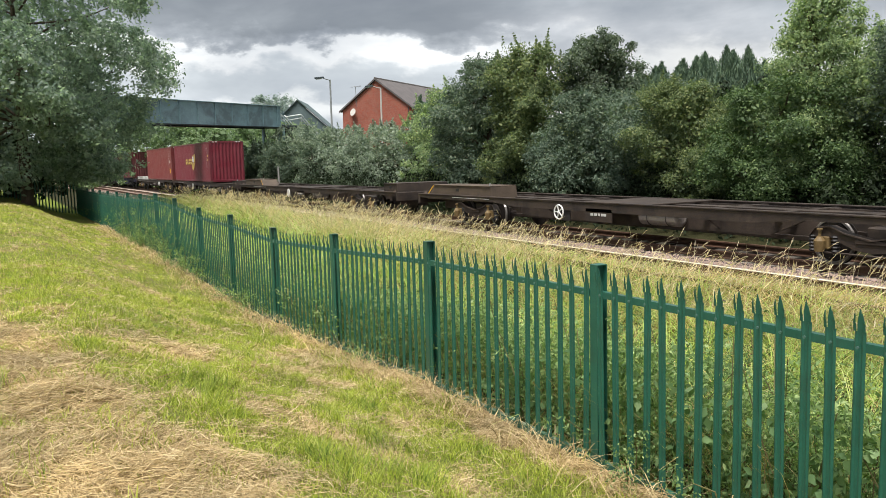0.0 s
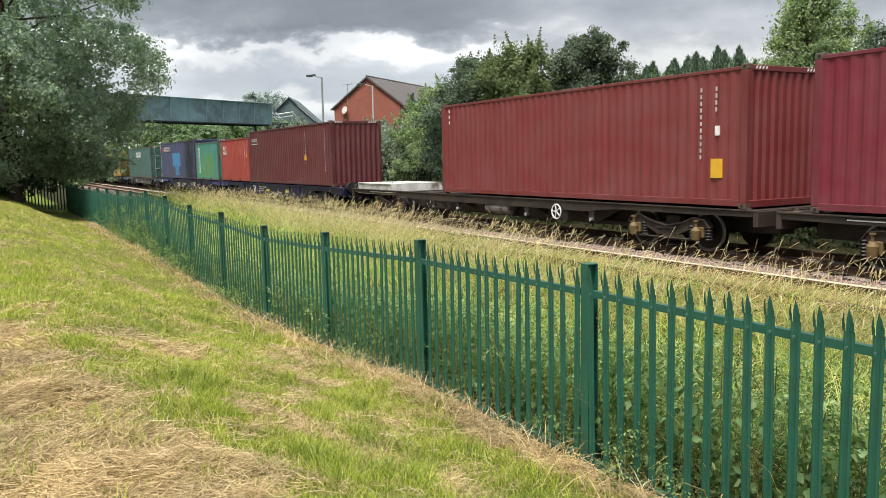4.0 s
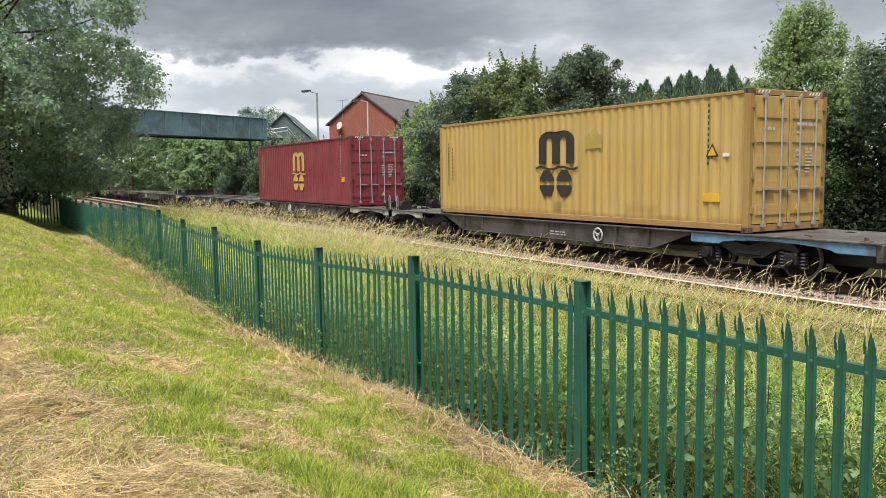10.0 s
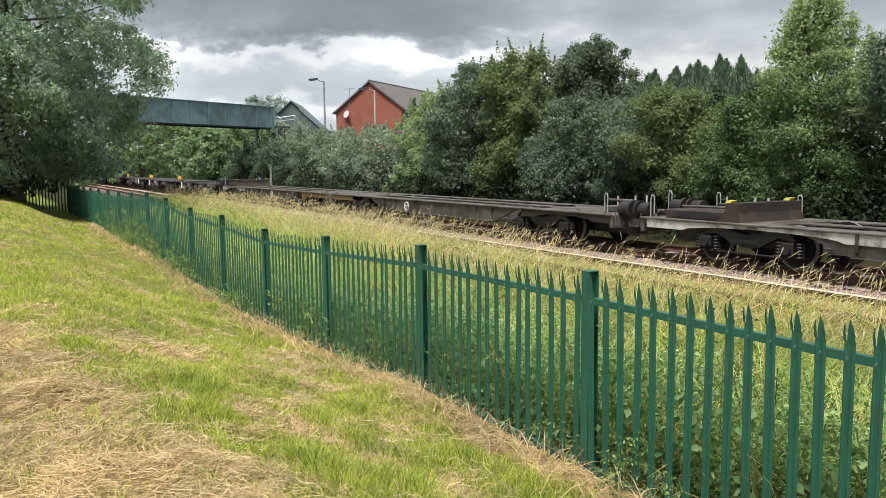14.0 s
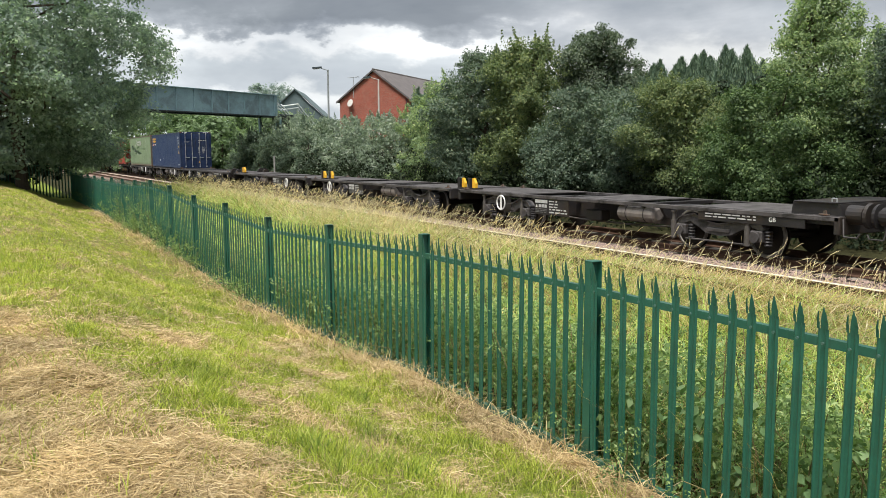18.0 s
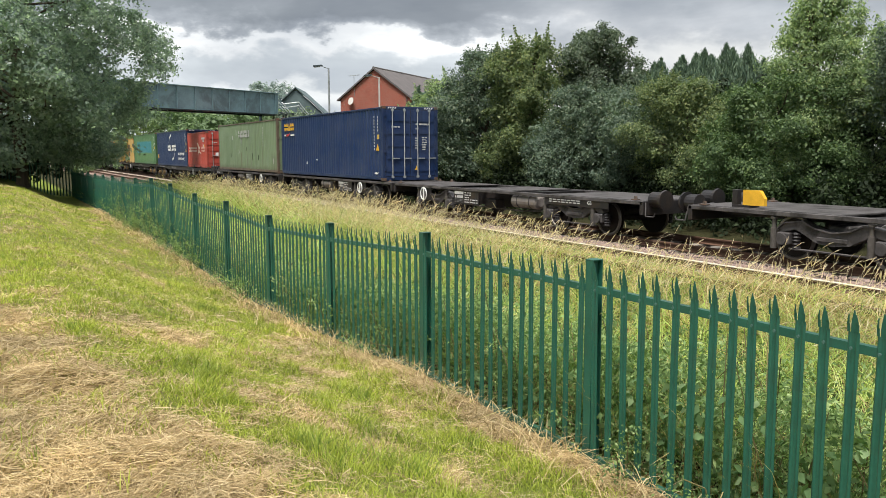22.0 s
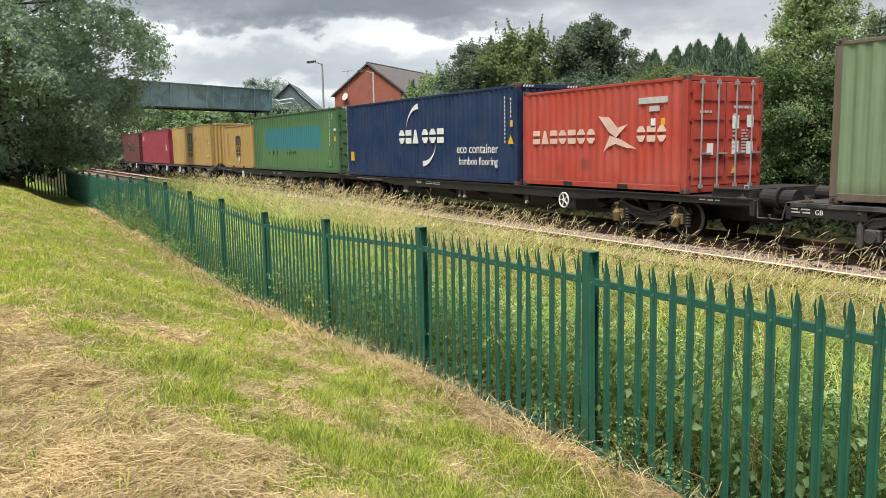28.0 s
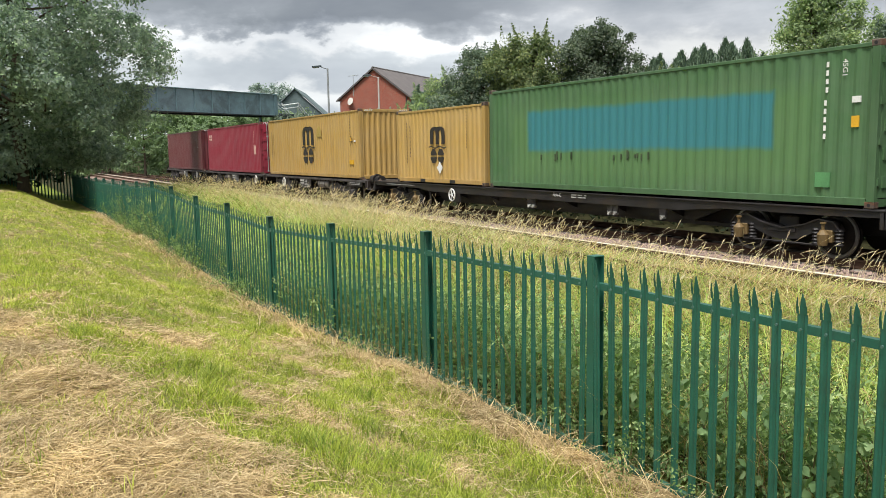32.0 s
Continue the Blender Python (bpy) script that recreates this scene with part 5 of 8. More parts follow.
    wagon(133.8, 152.0, "flat", 0.865, 136.7, 149.2, [(144.6, 3)], FLAT_LABEL, TRAIN, [x_end_plate(134.0, 140.0, "pale_grey"), x_end_plate(147.6, 151.9, "pale_grey"), x_hoops([134.05]), x_ramp(134.3, 136.35), x_hoops([136.3], (1,)), x_marks(143.4, 144.0, 0.52, 0.66, 3, 14)], ("buffer", "bar"), lag=0.99)
    wagon(114.6, 132.8, "flat", 0.865, 117.4, 129.9, [(122.0, 3)], FLAT_LABEL, TRAIN, [x_end_plate(129.0, 132.7, "brown"), x_end_plate(114.7, 117.0, "ochre", False), x_hoops([132.45]), x_winch(132.0)], ("bar", "buffer"), lag=1.00)
    wagon(96.2, 114.3, "flat", 0.865, 99.2, 111.4, [(106.6, 3)], FLAT_LABEL, TRAIN, [x_end_plate(96.4, 101.2, "pale_grey"), x_hoops([96.6]), x_ramp(96.8, 98.9), x_hoops([98.85], (1,)), x_end_plate(111.0, 114.2, "ochre", False)], ("buffer", "bar"), lag=0.84)
    wagon(82.3, 95.7, "skeletal", 0.98, 85.0, 92.9, [(84.9, 1)], BLACK_LABEL, TRAIN, [x_panel(87.2), x_tank(90.4), x_stops([82.2, 82.85]), x_block(94.6, 95.7, 0.22, "black_steel", 0), x_ring_text(94.2, "GB", 0.13, 0.76), x_board(92.4, 95.0, 0.68, 0.88), x_marks(92.6, 93.9, 0.73, 0.85, 2, 15)], ("bar", "buffer"), lag=0.40)
    wagon(68.7, 81.9, "skeletal", 0.98, 71.5, 79.6, [(71.3, 1)], BLACK_LABEL, TRAIN, [x_panel(74.0, seed=3), x_tank(77.0), x_stops([69.9, 70.8])], ("bar", "bar"), lag=0.28)
    wagon(55.3, 68.3, "skeletal", 0.98, 58.7, 66.0, [(65.6, 1)], BLACK_LABEL, TRAIN, [x_panel(63.8, seed=5), x_tank(61.3), x_stops([56.6], wide=0.34)], ("buffer", "bar"), lag=0.06)
    wagon(41.2, 54.4, "skeletal", 0.98, 44.3, 51.8, [(43.7, 1)], BLACK_LABEL, TRAIN, [x_panel(46.4, seed=7), x_tank(49.5), x_ring_text(52.4, "GB", 0.13, 0.76), x_board(50.6, 53.2, 0.68, 0.88), x_marks(50.8, 52.1, 0.73, 0.85, 2, 16)], ("bar", "buffer"), lag=-0.46)
    wagon(27.9, 40.8, "skeletal", 0.98, 30.5, 38.4, [(38.0, 1)], BLACK_LABEL, TRAIN, [x_panel(36.2, seed=9), x_tank(33.9)], ("bar", "bar"), lag=-0.29)
    wagon(14.3, 27.5, "skeletal", 0.98, 17.0, 25.2, [(24.6, 1)], BLACK_LABEL, TRAIN, [x_panel(22.0, seed=11), x_tank(20.0), x_ring_text(14.9, "GB", 0.13, 0.74), x_board(14.35, 15.9, 0.68, 0.88), x_marks(14.4, 14.8, 0.73, 0.85, 2, 17)], ("buffer", "bar"), lag=-0.55)
    drab = "grimy dark container wagon with ochre axle boxes on the track"
    wagon(-7.7, 13.4, "drab", 0.98, -5.1, 10.4, [(7.5, 5)], drab, TRAIN, [x_ring_text(-0.9, "FEA-C", 0.14, 0.83), x_brackets([-2.0, -1.8, 1.9, 2.2, 5.6]), x_marks(-0.2, 0.8, 0.80, 0.92, 2, 18), x_marks(12.0, 12.6, 0.85, 0.92, 1, 19), x_block(12.2, 13.3, 0.16, "black_steel", 0)], ("bar", "buffer"), lag=-0.41)
    wagon(-29.0, -8.1, "drab", 0.98, -26.4, -10.2, [(-22.7, 5)], drab, TRAIN, [x_ring_text(-17.4, "FEA-C", 0.14, 0.83), x_brackets([-18.6, -18.4, -15.2, -15.0, -13.4]), x_marks(-16.6, -15.9, 0.80, 0.92, 2, 20)], ("buffer", "bar"))
    wagon(-43.2, -29.8, "skeletal", 0.98, -40.3, -32.3, [(-39.9, 1)], BLACK_LABEL, TRAIN, [x_panel(-37.0, seed=13), x_tank(-34.8), x_board(-31.8, -30.2, 0.68, 0.88), x_marks(-31.6, -30.4, 0.73, 0.85, 2, 21)], ("bar", "buffer"))
    wagon(-57.3, -43.6, "skeletal", 0.98, -54.3, -46.3, [(-44.9, 1)], BLACK_LABEL, TRAIN, [x_panel(-49.6, seed=15), x_tank(-51.6)], ("bar", "bar"))
    wagon(-71.5, -57.7, "skeletal", 0.98, -68.6, -60.5, [(-59.8, 1)], BLACK_LABEL, TRAIN, [x_panel(-64.0, seed=17), x_tank(-66.0)], ("buffer", "bar"))


make_wagons()


# ---- containers ----
def corrugated(L, z0, z1, period=0.278, deep=0.022):
    """A trapezoidally corrugated panel in the x-z plane, outer face towards -y at y = 0."""
    n = max(1, round(L / period))
    p = L / n
    xs, ys = [], []
    for i in range(n):
        x = -L / 2 + i * p
        xs += [x, x + 0.26 * p, x + 0.50 * p, x + 0.76 * p]
        ys += [0.0, 0.0, deep, deep]
    xs.append(L / 2)
    ys.append(0.0)
    v = [(x, y, z0) for x, y in zip(xs, ys)] + [(x, y, z1) for x, y in zip(xs, ys)]
    k = len(xs)
    return Mesher().add(v, [(i, i + 1, k + i + 1, k + i) for i in range(k - 1)])


W2 = 1.219


def container(u, L, H, deck, paint, label, doors, marks=None, old=0.3, post_paint=None, patches=()):
    """A shipping container whose rear lower corner is at u; doors: +1 at its front end, -1 at its rear end."""
    c = thing("shipping_container", label, "container", group="containers on the train")
    moves(c, u + L / 2, TRACK_Y, deck)
    body = container_paint(paint[0], paint[1], old)
    frame = container_paint(paint[0] + "_frame", tuple(k * 0.82 for k in paint[1]), min(1.0, old * 1.8)) if post_paint is None else container_paint(paint[0] + "_frame", post_paint, 0.9)
    h = L / 2
    side = corrugated(L - 0.30, 0.17, H - 0.11).mesh("side_panel", container_paint(paint[0] + "_side", paint[1], old, 0.25, patches) if patches else body)
    for s in (-1, 1):
        o = part("side_panel", side, None, c)
        o.matrix_basis = pose(0, s * (W2 - 0.012), 0, 0, 0, 0 if s < 0 else 180)
        part("top_rail", Mesher().box(-h + 0.16, h - 0.16, s * (W2 - 0.03) - 0.03, s * (W2 - 0.03) + 0.03, H - 0.115, H - 0.045, 0.008), frame, c)
        m = Mesher().box(-h + 0.16, h - 0.16, s * (W2 - 0.027) - 0.025, s * (W2 - 0.027) + 0.025, 0.045, 0.18, 0.008)
        br = part("bottom_rail", m, frame, c)
        if L < 7:
            for x in (-1.03, 1.03):
                # pocket drawn as a dark plate, its shade in the colour
                part("fork_pocket", Mesher().box(x - 0.18, x + 0.18, s * (W2 + 0.002) - 0.004, s * (W2 + 0.002) + 0.004, 0.05, 0.16, 0.002), MAT["gasket_and_hole"], br, "flat dark plate for the shade in a forklift pocket")
        for e in (-1, 1):
            part("corner_post", Mesher().box(e * (h - 0.075) - 0.075, e * (h - 0.075) + 0.075, s * (W2 - 0.06) - 0.06, s * (W2 - 0.06) + 0.06, 0.11, H - 0.11, 0.012), frame, c)
            for z in (0.0, H - 0.118):
                m = Mesher().box(e * (h - 0.089) - 0.089, e * (h - 0.089) + 0.089, s * (W2 - 0.081) - 0.081, s * (W2 - 0.081) + 0.081, z, z + 0.118, 0.012)
                cc = part("corner_casting", m, MAT["cast"], c)
                # casting hole as a dark disc in place of its shaded inside
                part("hole", Mesher().rod((e * (h - 0.09), s * (W2 + 0.0), z + 0.06), (e * (h - 0.09), s * (W2 + 0.004), z + 0.06), 0.032, 10), MAT["gasket_and_hole"], cc)
    roof = corrugated(L - 0.3, -W2 + 0.06, W2 - 0.06, 0.21, 0.02).mesh("roof", body)
    o = part("roof", roof, None, c)
    o.matrix_basis = pose(0, 0, H - 0.05, -90, 0, 0)
    part("floor", Mesher().box(-h + 0.16, h - 0.16, -W2 + 0.06, W2 - 0.06, 0.10, 0.17), MAT["black_steel"], c)
    e = -doors
    endp = corrugated(2 * W2 - 0.24, 0.17, H - 0.11, 0.25, 0.045).mesh("end_panel", body)
    o = part("end_panel", endp, None, c)
    o.matrix_basis = pose(e * (h - 0.02), 0, 0, 0, 0, 90 * e)
    for s in (e, -e):
        part("end_header", Mesher().box(s * (h - 0.06) - 0.05, s * (h - 0.06) + 0.05, -W2 + 0.12, W2 - 0.12, H - 0.14, H - 0.02, 0.01), frame, c)
        part("end_sill", Mesher().box(s * (h - 0.06) - 0.05, s * (h - 0.06) + 0.05, -W2 + 0.12, W2 - 0.12, 0.02, 0.17, 0.01), frame, c)
        # hazard stripes on the header
        m = Mesher()
        for y in (-W2 + 0.22, W2 - 0.62):
            for k in range(4):
                m.add([(s * (h - 0.005), y + k * 0.10, H - 0.10), (s * (h - 0.005), y + k * 0.10 + 0.05, H - 0.10), (s * (h - 0.005), y + k * 0.10 + 0.09, H - 0.04), (s * (h - 0.005), y + k * 0.10 + 0.04, H - 0.04)], [(0, 1, 2, 3)])
        if H > 2.7:
            part("hazard_stripes", m, MAT["white"], c)["kind"] = "stuff"
    # doors with locking bars
    x = doors * (h - 0.035)
    for s in (-1, 1):
        a, b = (0.012, W2 - 0.13) if s > 0 else (-W2 + 0.13, -0.012)
        m = Mesher().box(min(x, x + 0.03 * doors), max(x, x + 0.03 * doors), a, b, 0.18, H - 0.15, 0.006)
        for k in range(5):
            z = 0.36 + k * (H - 0.75) / 4.4
            m.box(min(x + 0.03 * doors, x + 0.052 * doors), max(x + 0.03 * doors, x + 0.052 * doors), a + 0.08, b - 0.08, z, z + 0.20, 0.015)
        d = part("door", m, body, c)
        for y in (a + 0.26 * (b - a), a + 0.74 * (b - a)):
            part("locking_bar", Mesher().rod((x + 0.075 * doors, y, 0.10), (x + 0.075 * doors, y, H - 0.08), 0.021, 8).box(x + 0.075 * doors - 0.03, x + 0.075 * doors + 0.03, y - 0.045, y + 0.045, 0.12, 0.20).box(x + 0.075 * doors - 0.03, x + 0.075 * doors + 0.03, y - 0.045, y + 0.045, H - 0.20, H - 0.12), MAT["bar"], d, "galvanised locking bar")
            part("door_handle", Mesher().box(x + 0.08 * doors - 0.02, x + 0.08 * doors + 0.02, y - 0.02, y + 0.30, 0.86, 0.90), MAT["bar"], d)
        for k in range(4):
            z = 0.40 + k * (H - 0.8) / 3
            yy = s * (W2 - 0.11)
            part("hinge", Mesher().box(x + 0.02 * doors - 0.04, x + 0.02 * doors + 0.04, yy - 0.05, yy + 0.03, z, z + 0.12), frame, d)
        turn = pose(x + 0.058 * doors, (0.15 if s > 0 else -0.95) if doors > 0 else (0.95 if s > 0 else -0.15), 0, 0, 0, 90 * doors)
        if s * doors > 0:
            bars(d, "lettering", 0.06, 0.70, H - 0.78, H - 0.64, 0, MAT["grey_white"], 1, 7).matrix_basis = turn
            bars(d, "lettering", 0.06, 0.26, H - 0.94, H - 0.82, 0, MAT["grey_white"], 1, 9).matrix_basis = turn
            bars(d, "lettering", 0.04, 0.18, H - 1.68, H - 1.20, 0, MAT["grey_white"], 5, 6).matrix_basis = turn
            bars(d, "lettering", 0.34, 0.56, H - 1.72, H - 1.18, 0, MAT["grey_white"], 8, 3).matrix_basis = turn
            part("warning_triangle", Mesher().prism([(0.02, 0.42), (0.18, 0.42), (0.10, 0.58)], "y", -0.004, 0.0), MAT["yellow"], d, "yellow warning triangle").matrix_basis = turn
        else:
            bars(d, "lettering", 0.10, 0.46, H - 0.88, H - 0.76, 0, MAT["grey_white"], 1, 4).matrix_basis = turn
    part("door_gasket", Mesher().box(min(x - 0.01, x + 0.02 * doors), max(x - 0.01, x + 0.02 * doors), -W2 + 0.12, W2 - 0.12, 0.16, H - 0.13), MAT["gasket_and_hole"], c)
    if marks:
        marks(c, L, H)
    return c


YS = -W2 - 0.004   # just proud of the near side


def plate(c, name, x0, x1, z0, z1, mat, label="", y=YS):
    return part(name, Mesher().box(x0, x1, y - 0.003, y + 0.02, z0, z1, 0.0), MAT[mat], c, label)


def word(c, x0, x1, z0, z1, shapes, mat, name="wordmark", label="", fat=0.24):
    """A maker's wordmark reduced to a row of plain shapes: o slotted round block, n slotted square block, a wedge, i bar."""
    m = Mesher()
    p = (x1 - x0) / len(shapes)
    h = z1 - z0
    for i, kind in enumerate(shapes):
        a = x0 + i * p
        w = p * 0.84
        if kind == "i":
            m.box(a + w * 0.3, a + w * 0.7, YS - 0.003, YS, z0, z1)
        elif kind == "a":
            m.prism([(a, z0), (a + w, z0), (a + w * 0.62, z1), (a + w * 0.38, z1)], "y", YS - 0.003, YS)
        else:
            # upper and lower halves with a slot between them
            k = 0.30 if kind == "o" else 0.06
            g = h * (0.5 - fat)
            m.prism([(a, z0 + h * 0.5 + g * 0.3), (a + w, z0 + h * 0.5 + g * 0.3), (a + w, z1 - k * h), (a + w * (1 - k), z1), (a + w * k, z1), (a, z1 - k * h)], "y", YS - 0.003, YS)
            m.prism([(a, z0 + h * 0.5 - g * 0.3), (a + w, z0 + h * 0.5 - g * 0.3), (a + w, z0 + k * h), (a + w * (1 - k), z0), (a + w * k, z0), (a, z0 + k * h)], "y", YS - 0.003, YS)
    o = part(name, m, MAT[mat], c, label)
    o["kind"] = "stuff"
    return o


def column(c, x, z1, n, mat="grey_white", size=0.10, gap=0.14, name="serial_lettering"):
    """A vertical row of serial characters as small bars."""
    m = Mesher()
    for i in range(n):
        z = z1 - i * gap
        m.box(x, x + size * 0.46, YS - 0.003, YS, z - size * 0.86, z)
    o = part(name, m, MAT[mat], c)
    o["kind"] = "stuff"
    return o


def flat_poly(c, name, pts, mat, label="", y=YS):
    return part(name, Mesher().prism(pts, "y", y - 0.004, y), MAT[mat], c, label)


def crescent(cx, cz, r, a0, a1, thick, n=14):
    out, inn = [], []
    for i in range(n + 1):
        s = i / n
        a = radians(a0 + (a1 - a0) * s)
        t = thick * (s ** 1.2)
        out.append((cx + r * math.cos(a) * 1.05, cz + r * math.sin(a)))
        inn.append((cx + (r - t) * math.cos(a) * 1.05, cz + (r - t) * math.sin(a)))
    return out + inn[::-1]


def m_gold(c, L, H):
    word(c, -1.78, 0.50, 1.32, 1.74, "oaon", "gold_mark", label="gold wordmark shapes")
    flat_poly(c, "logo", [(0.46, 1.02), (0.60, 0.88), (0.85, 0.88), (1.20, 1.06), (1.52, 1.42), (1.68, 1.86), (1.66, 2.06), (1.50, 2.10), (1.30, 1.98), (1.12, 2.02), (0.92, 1.98), (0.66, 1.92), (0.62, 1.40), (0.50, 1.22)], "gold_mark", "gold rounded emblem")
    flat_poly(c, "logo", [(0.68, 1.48), (1.12, 1.46), (1.12, 1.98), (0.94, 1.90), (0.68, 1.88)], "white", "", YS - 0.006)
    plate(c, "logo_line", 0.62, 1.50, 1.42, 1.455, "maroon_line", "", YS - 0.008)
    plate(c, "logo_line", 1.125, 1.165, 1.10, 1.98, "maroon_line", "", YS - 0.010)
    column(c, 5.20, 2.45, 12)
    column(c, 5.52, 2.45, 4)
    plate(c, "sticker", 5.46, 5.64, 1.80, 1.93, "gold_mark")
    plate(c, "sticker", 5.46, 5.64, 1.52, 1.66, "gold_mark")


def m_red(c, L, H):
    column(c, 4.9, 2.5, 11)
    column(c, 5.3, 2.5, 4)
    plate(c, "sticker", 5.2, 5.5, 0.62, 1.02, "yellow", "yellow sticker")
    plate(c, "sticker", 5.3, 5.42, 1.5, 1.7, "white")
    column(c, -5.6, 2.7, 3, "white", 0.12, 0.18)


def m_maroon(c, L, H):
    word(c, -5.60, -4.54, 2.27, 2.44, "onionoai", "grey_white")
    plate(c, "underline", -5.60, -4.56, 2.12, 2.17, "grey_white")
    column(c, 2.9, 2.5, 11)
    column(c, 5.35, 2.6, 14)
    plate(c, "sticker", 2.75, 3.0, 1.20, 1.42, "yellow")


def m_orange(c, L, H):
    word(c, -2.45, -1.62, 1.62, 2.14, "oai", "white", fat=0.2)
    column(c, 2.20, 2.16, 12, "white", 0.09, 0.11)
    column(c, 2.56, 2.16, 5, "white", 0.09, 0.13)
    plate(c, "sticker", 2.50, 2.66, 1.42, 1.60, "yellow")


def m_teal(c, L, H):
    plate(c, "nameboard", -2.20, -1.84, 0.50, 2.20, "white", "tall white nameboard")
    m = Mesher()
    for i in range(9):
        m.box(-2.14, -1.90, YS - 0.0065, YS - 0.003, 0.55 + i * 0.175, 0.55 + i * 0.175 + 0.10)
    part("lettering", m, MAT["black_mark"], c)
    column(c, 1.3, 2.2, 6, "grey_white", 0.09, 0.12)


def m_fadedblue(c, L, H):
    word(c, -4.60, -2.45, 2.14, 2.52, "ooaoo", "grey_white")
    word(c, -5.40, -4.72, 2.14, 2.50, "on", "red_mark", "emblem")
    column(c, 5.0, 2.6, 4)
    column(c, 5.5, 2.6, 3)


def m_greygreen(c, L, H):
    word(c, -1.27, 1.38, 1.95, 2.46, "oaninai", "white", label="white wordmark shapes", fat=0.2)
    plate(c, "underline", -1.25, -0.20, 1.69, 1.73, "dull_red")
    plate(c, "underline", 0.05, 1.12, 1.69, 1.73, "dull_red")
    flat_poly(c, "emblem", [(-0.08 + 0.11 * math.cos(a), 1.71 + 0.11 * math.sin(a)) for a in np.linspace(0, 6.28, 10, endpoint=False)], "dull_red")
    rng = random.Random(4)
    for i in range(9):
        x, z = rng.uniform(-1.7, 0.4), rng.uniform(0.5, 1.15)
        flat_poly(c, "scar", [(x, z), (x + rng.uniform(0.08, 0.22), z + rng.uniform(-0.03, 0.03)), (x + rng.uniform(0.05, 0.15), z + rng.uniform(0.04, 0.10))], rng.choice(["black_mark", "grey_white", "cast"]))


def line_emblem(c, cx, s, mat, zo=0.0):
    """Shipping line emblem reduced to plain shapes: a double arch, a wavy line, two rings."""
    base, h = zo + 1.50, 0.98 * s
    arcs = [(-0.33 + 0.51 * math.cos(g), 0.30 * math.sin(g)) for g in np.linspace(math.pi, 0.867, 8)] + [(0.33 + 0.51 * math.cos(g), 0.30 * math.sin(g)) for g in np.linspace(math.pi - 0.867, 0.0, 8)]
    rim = [(-0.84, None)] + arcs + [(0.84, None), (0.48, None)]
    rim += [(0.33 + 0.15 * math.cos(g), 0.10 * math.sin(g)) for g in np.linspace(0, math.pi, 6)] + [(0.18, None), (-0.18, None)]
    rim += [(-0.33 + 0.15 * math.cos(g), 0.10 * math.sin(g)) for g in np.linspace(0, math.pi, 6)] + [(-0.48, None)]
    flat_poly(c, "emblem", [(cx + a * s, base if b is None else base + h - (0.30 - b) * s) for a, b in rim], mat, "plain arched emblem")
    pts = [(cx + (-1.0 + 2.0 * i / 12) * s, zo + 1.42 + 0.035 * math.sin(i * 1.05)) for i in range(13)]
    flat_poly(c, "wave", pts + [(x, z - 0.07 * s) for x, z in pts[::-1]], mat)
    word(c, cx - 0.80 * s, cx + 0.86 * s, zo + 1.34 - 0.80 * s, zo + 1.34, "oo", mat, "emblem", fat=0.26)


def m_yellow40(c, L, H):
    line_emblem(c, 0.0, 0.88, "black_mark")
    column(c, -5.55, 2.25, 13, "black_mark", 0.08, 0.105)
    column(c, -5.30, 2.10, 9, "black_mark", 0.08, 0.12)
    column(c, 5.05, 2.65, 11, "black_mark", 0.08, 0.12)
    flat_poly(c, "warning_triangle", [(5.00, 1.55), (5.35, 1.55), (5.175, 1.83)], "black_mark")
    flat_poly(c, "warning_triangle", [(5.06, 1.58), (5.29, 1.58), (5.175, 1.77)], "yellow", "", YS - 0.006)
    plate(c, "sticker", 4.95, 5.38, 0.62, 0.80, "yellow")
    plate(c, "sticker", 5.45, 5.6, 1.55, 1.62, "white")
    flat_poly(c, "faded_emblem", [(1.15, 1.85), (1.80, 1.85), (1.75, 2.15), (1.48, 2.36), (1.20, 2.15)], "gold_dull")


def m_yellow20(c, L, H):
    line_emblem(c, 0.06, 0.60, "black_mark", -0.15)
    column(c, -2.22, 2.15, 13, "black_mark", 0.08, 0.115)
    column(c, -1.96, 2.02, 9, "black_mark", 0.08, 0.13)
    column(c, 1.95, 2.35, 12, "black_mark", 0.06, 0.10)
    flat_poly(c, "diamond", [(0.02, 0.56), (0.22, 0.34), (0.42, 0.56), (0.22, 0.76)], "white", "white diamond placard", YS - 0.006)


def m_wine(c, L, H):
    line_emblem(c, 0.06, 0.92, "gold_mark")
    column(c, -5.45, 2.38, 14, "gold_mark", 0.09, 0.12)
    column(c, -5.14, 2.28, 10, "gold_mark", 0.09, 0.14)
    column(c, 5.1, 2.5, 11)
    plate(c, "sticker", 5.2, 5.45, 1.0, 1.2, "yellow")


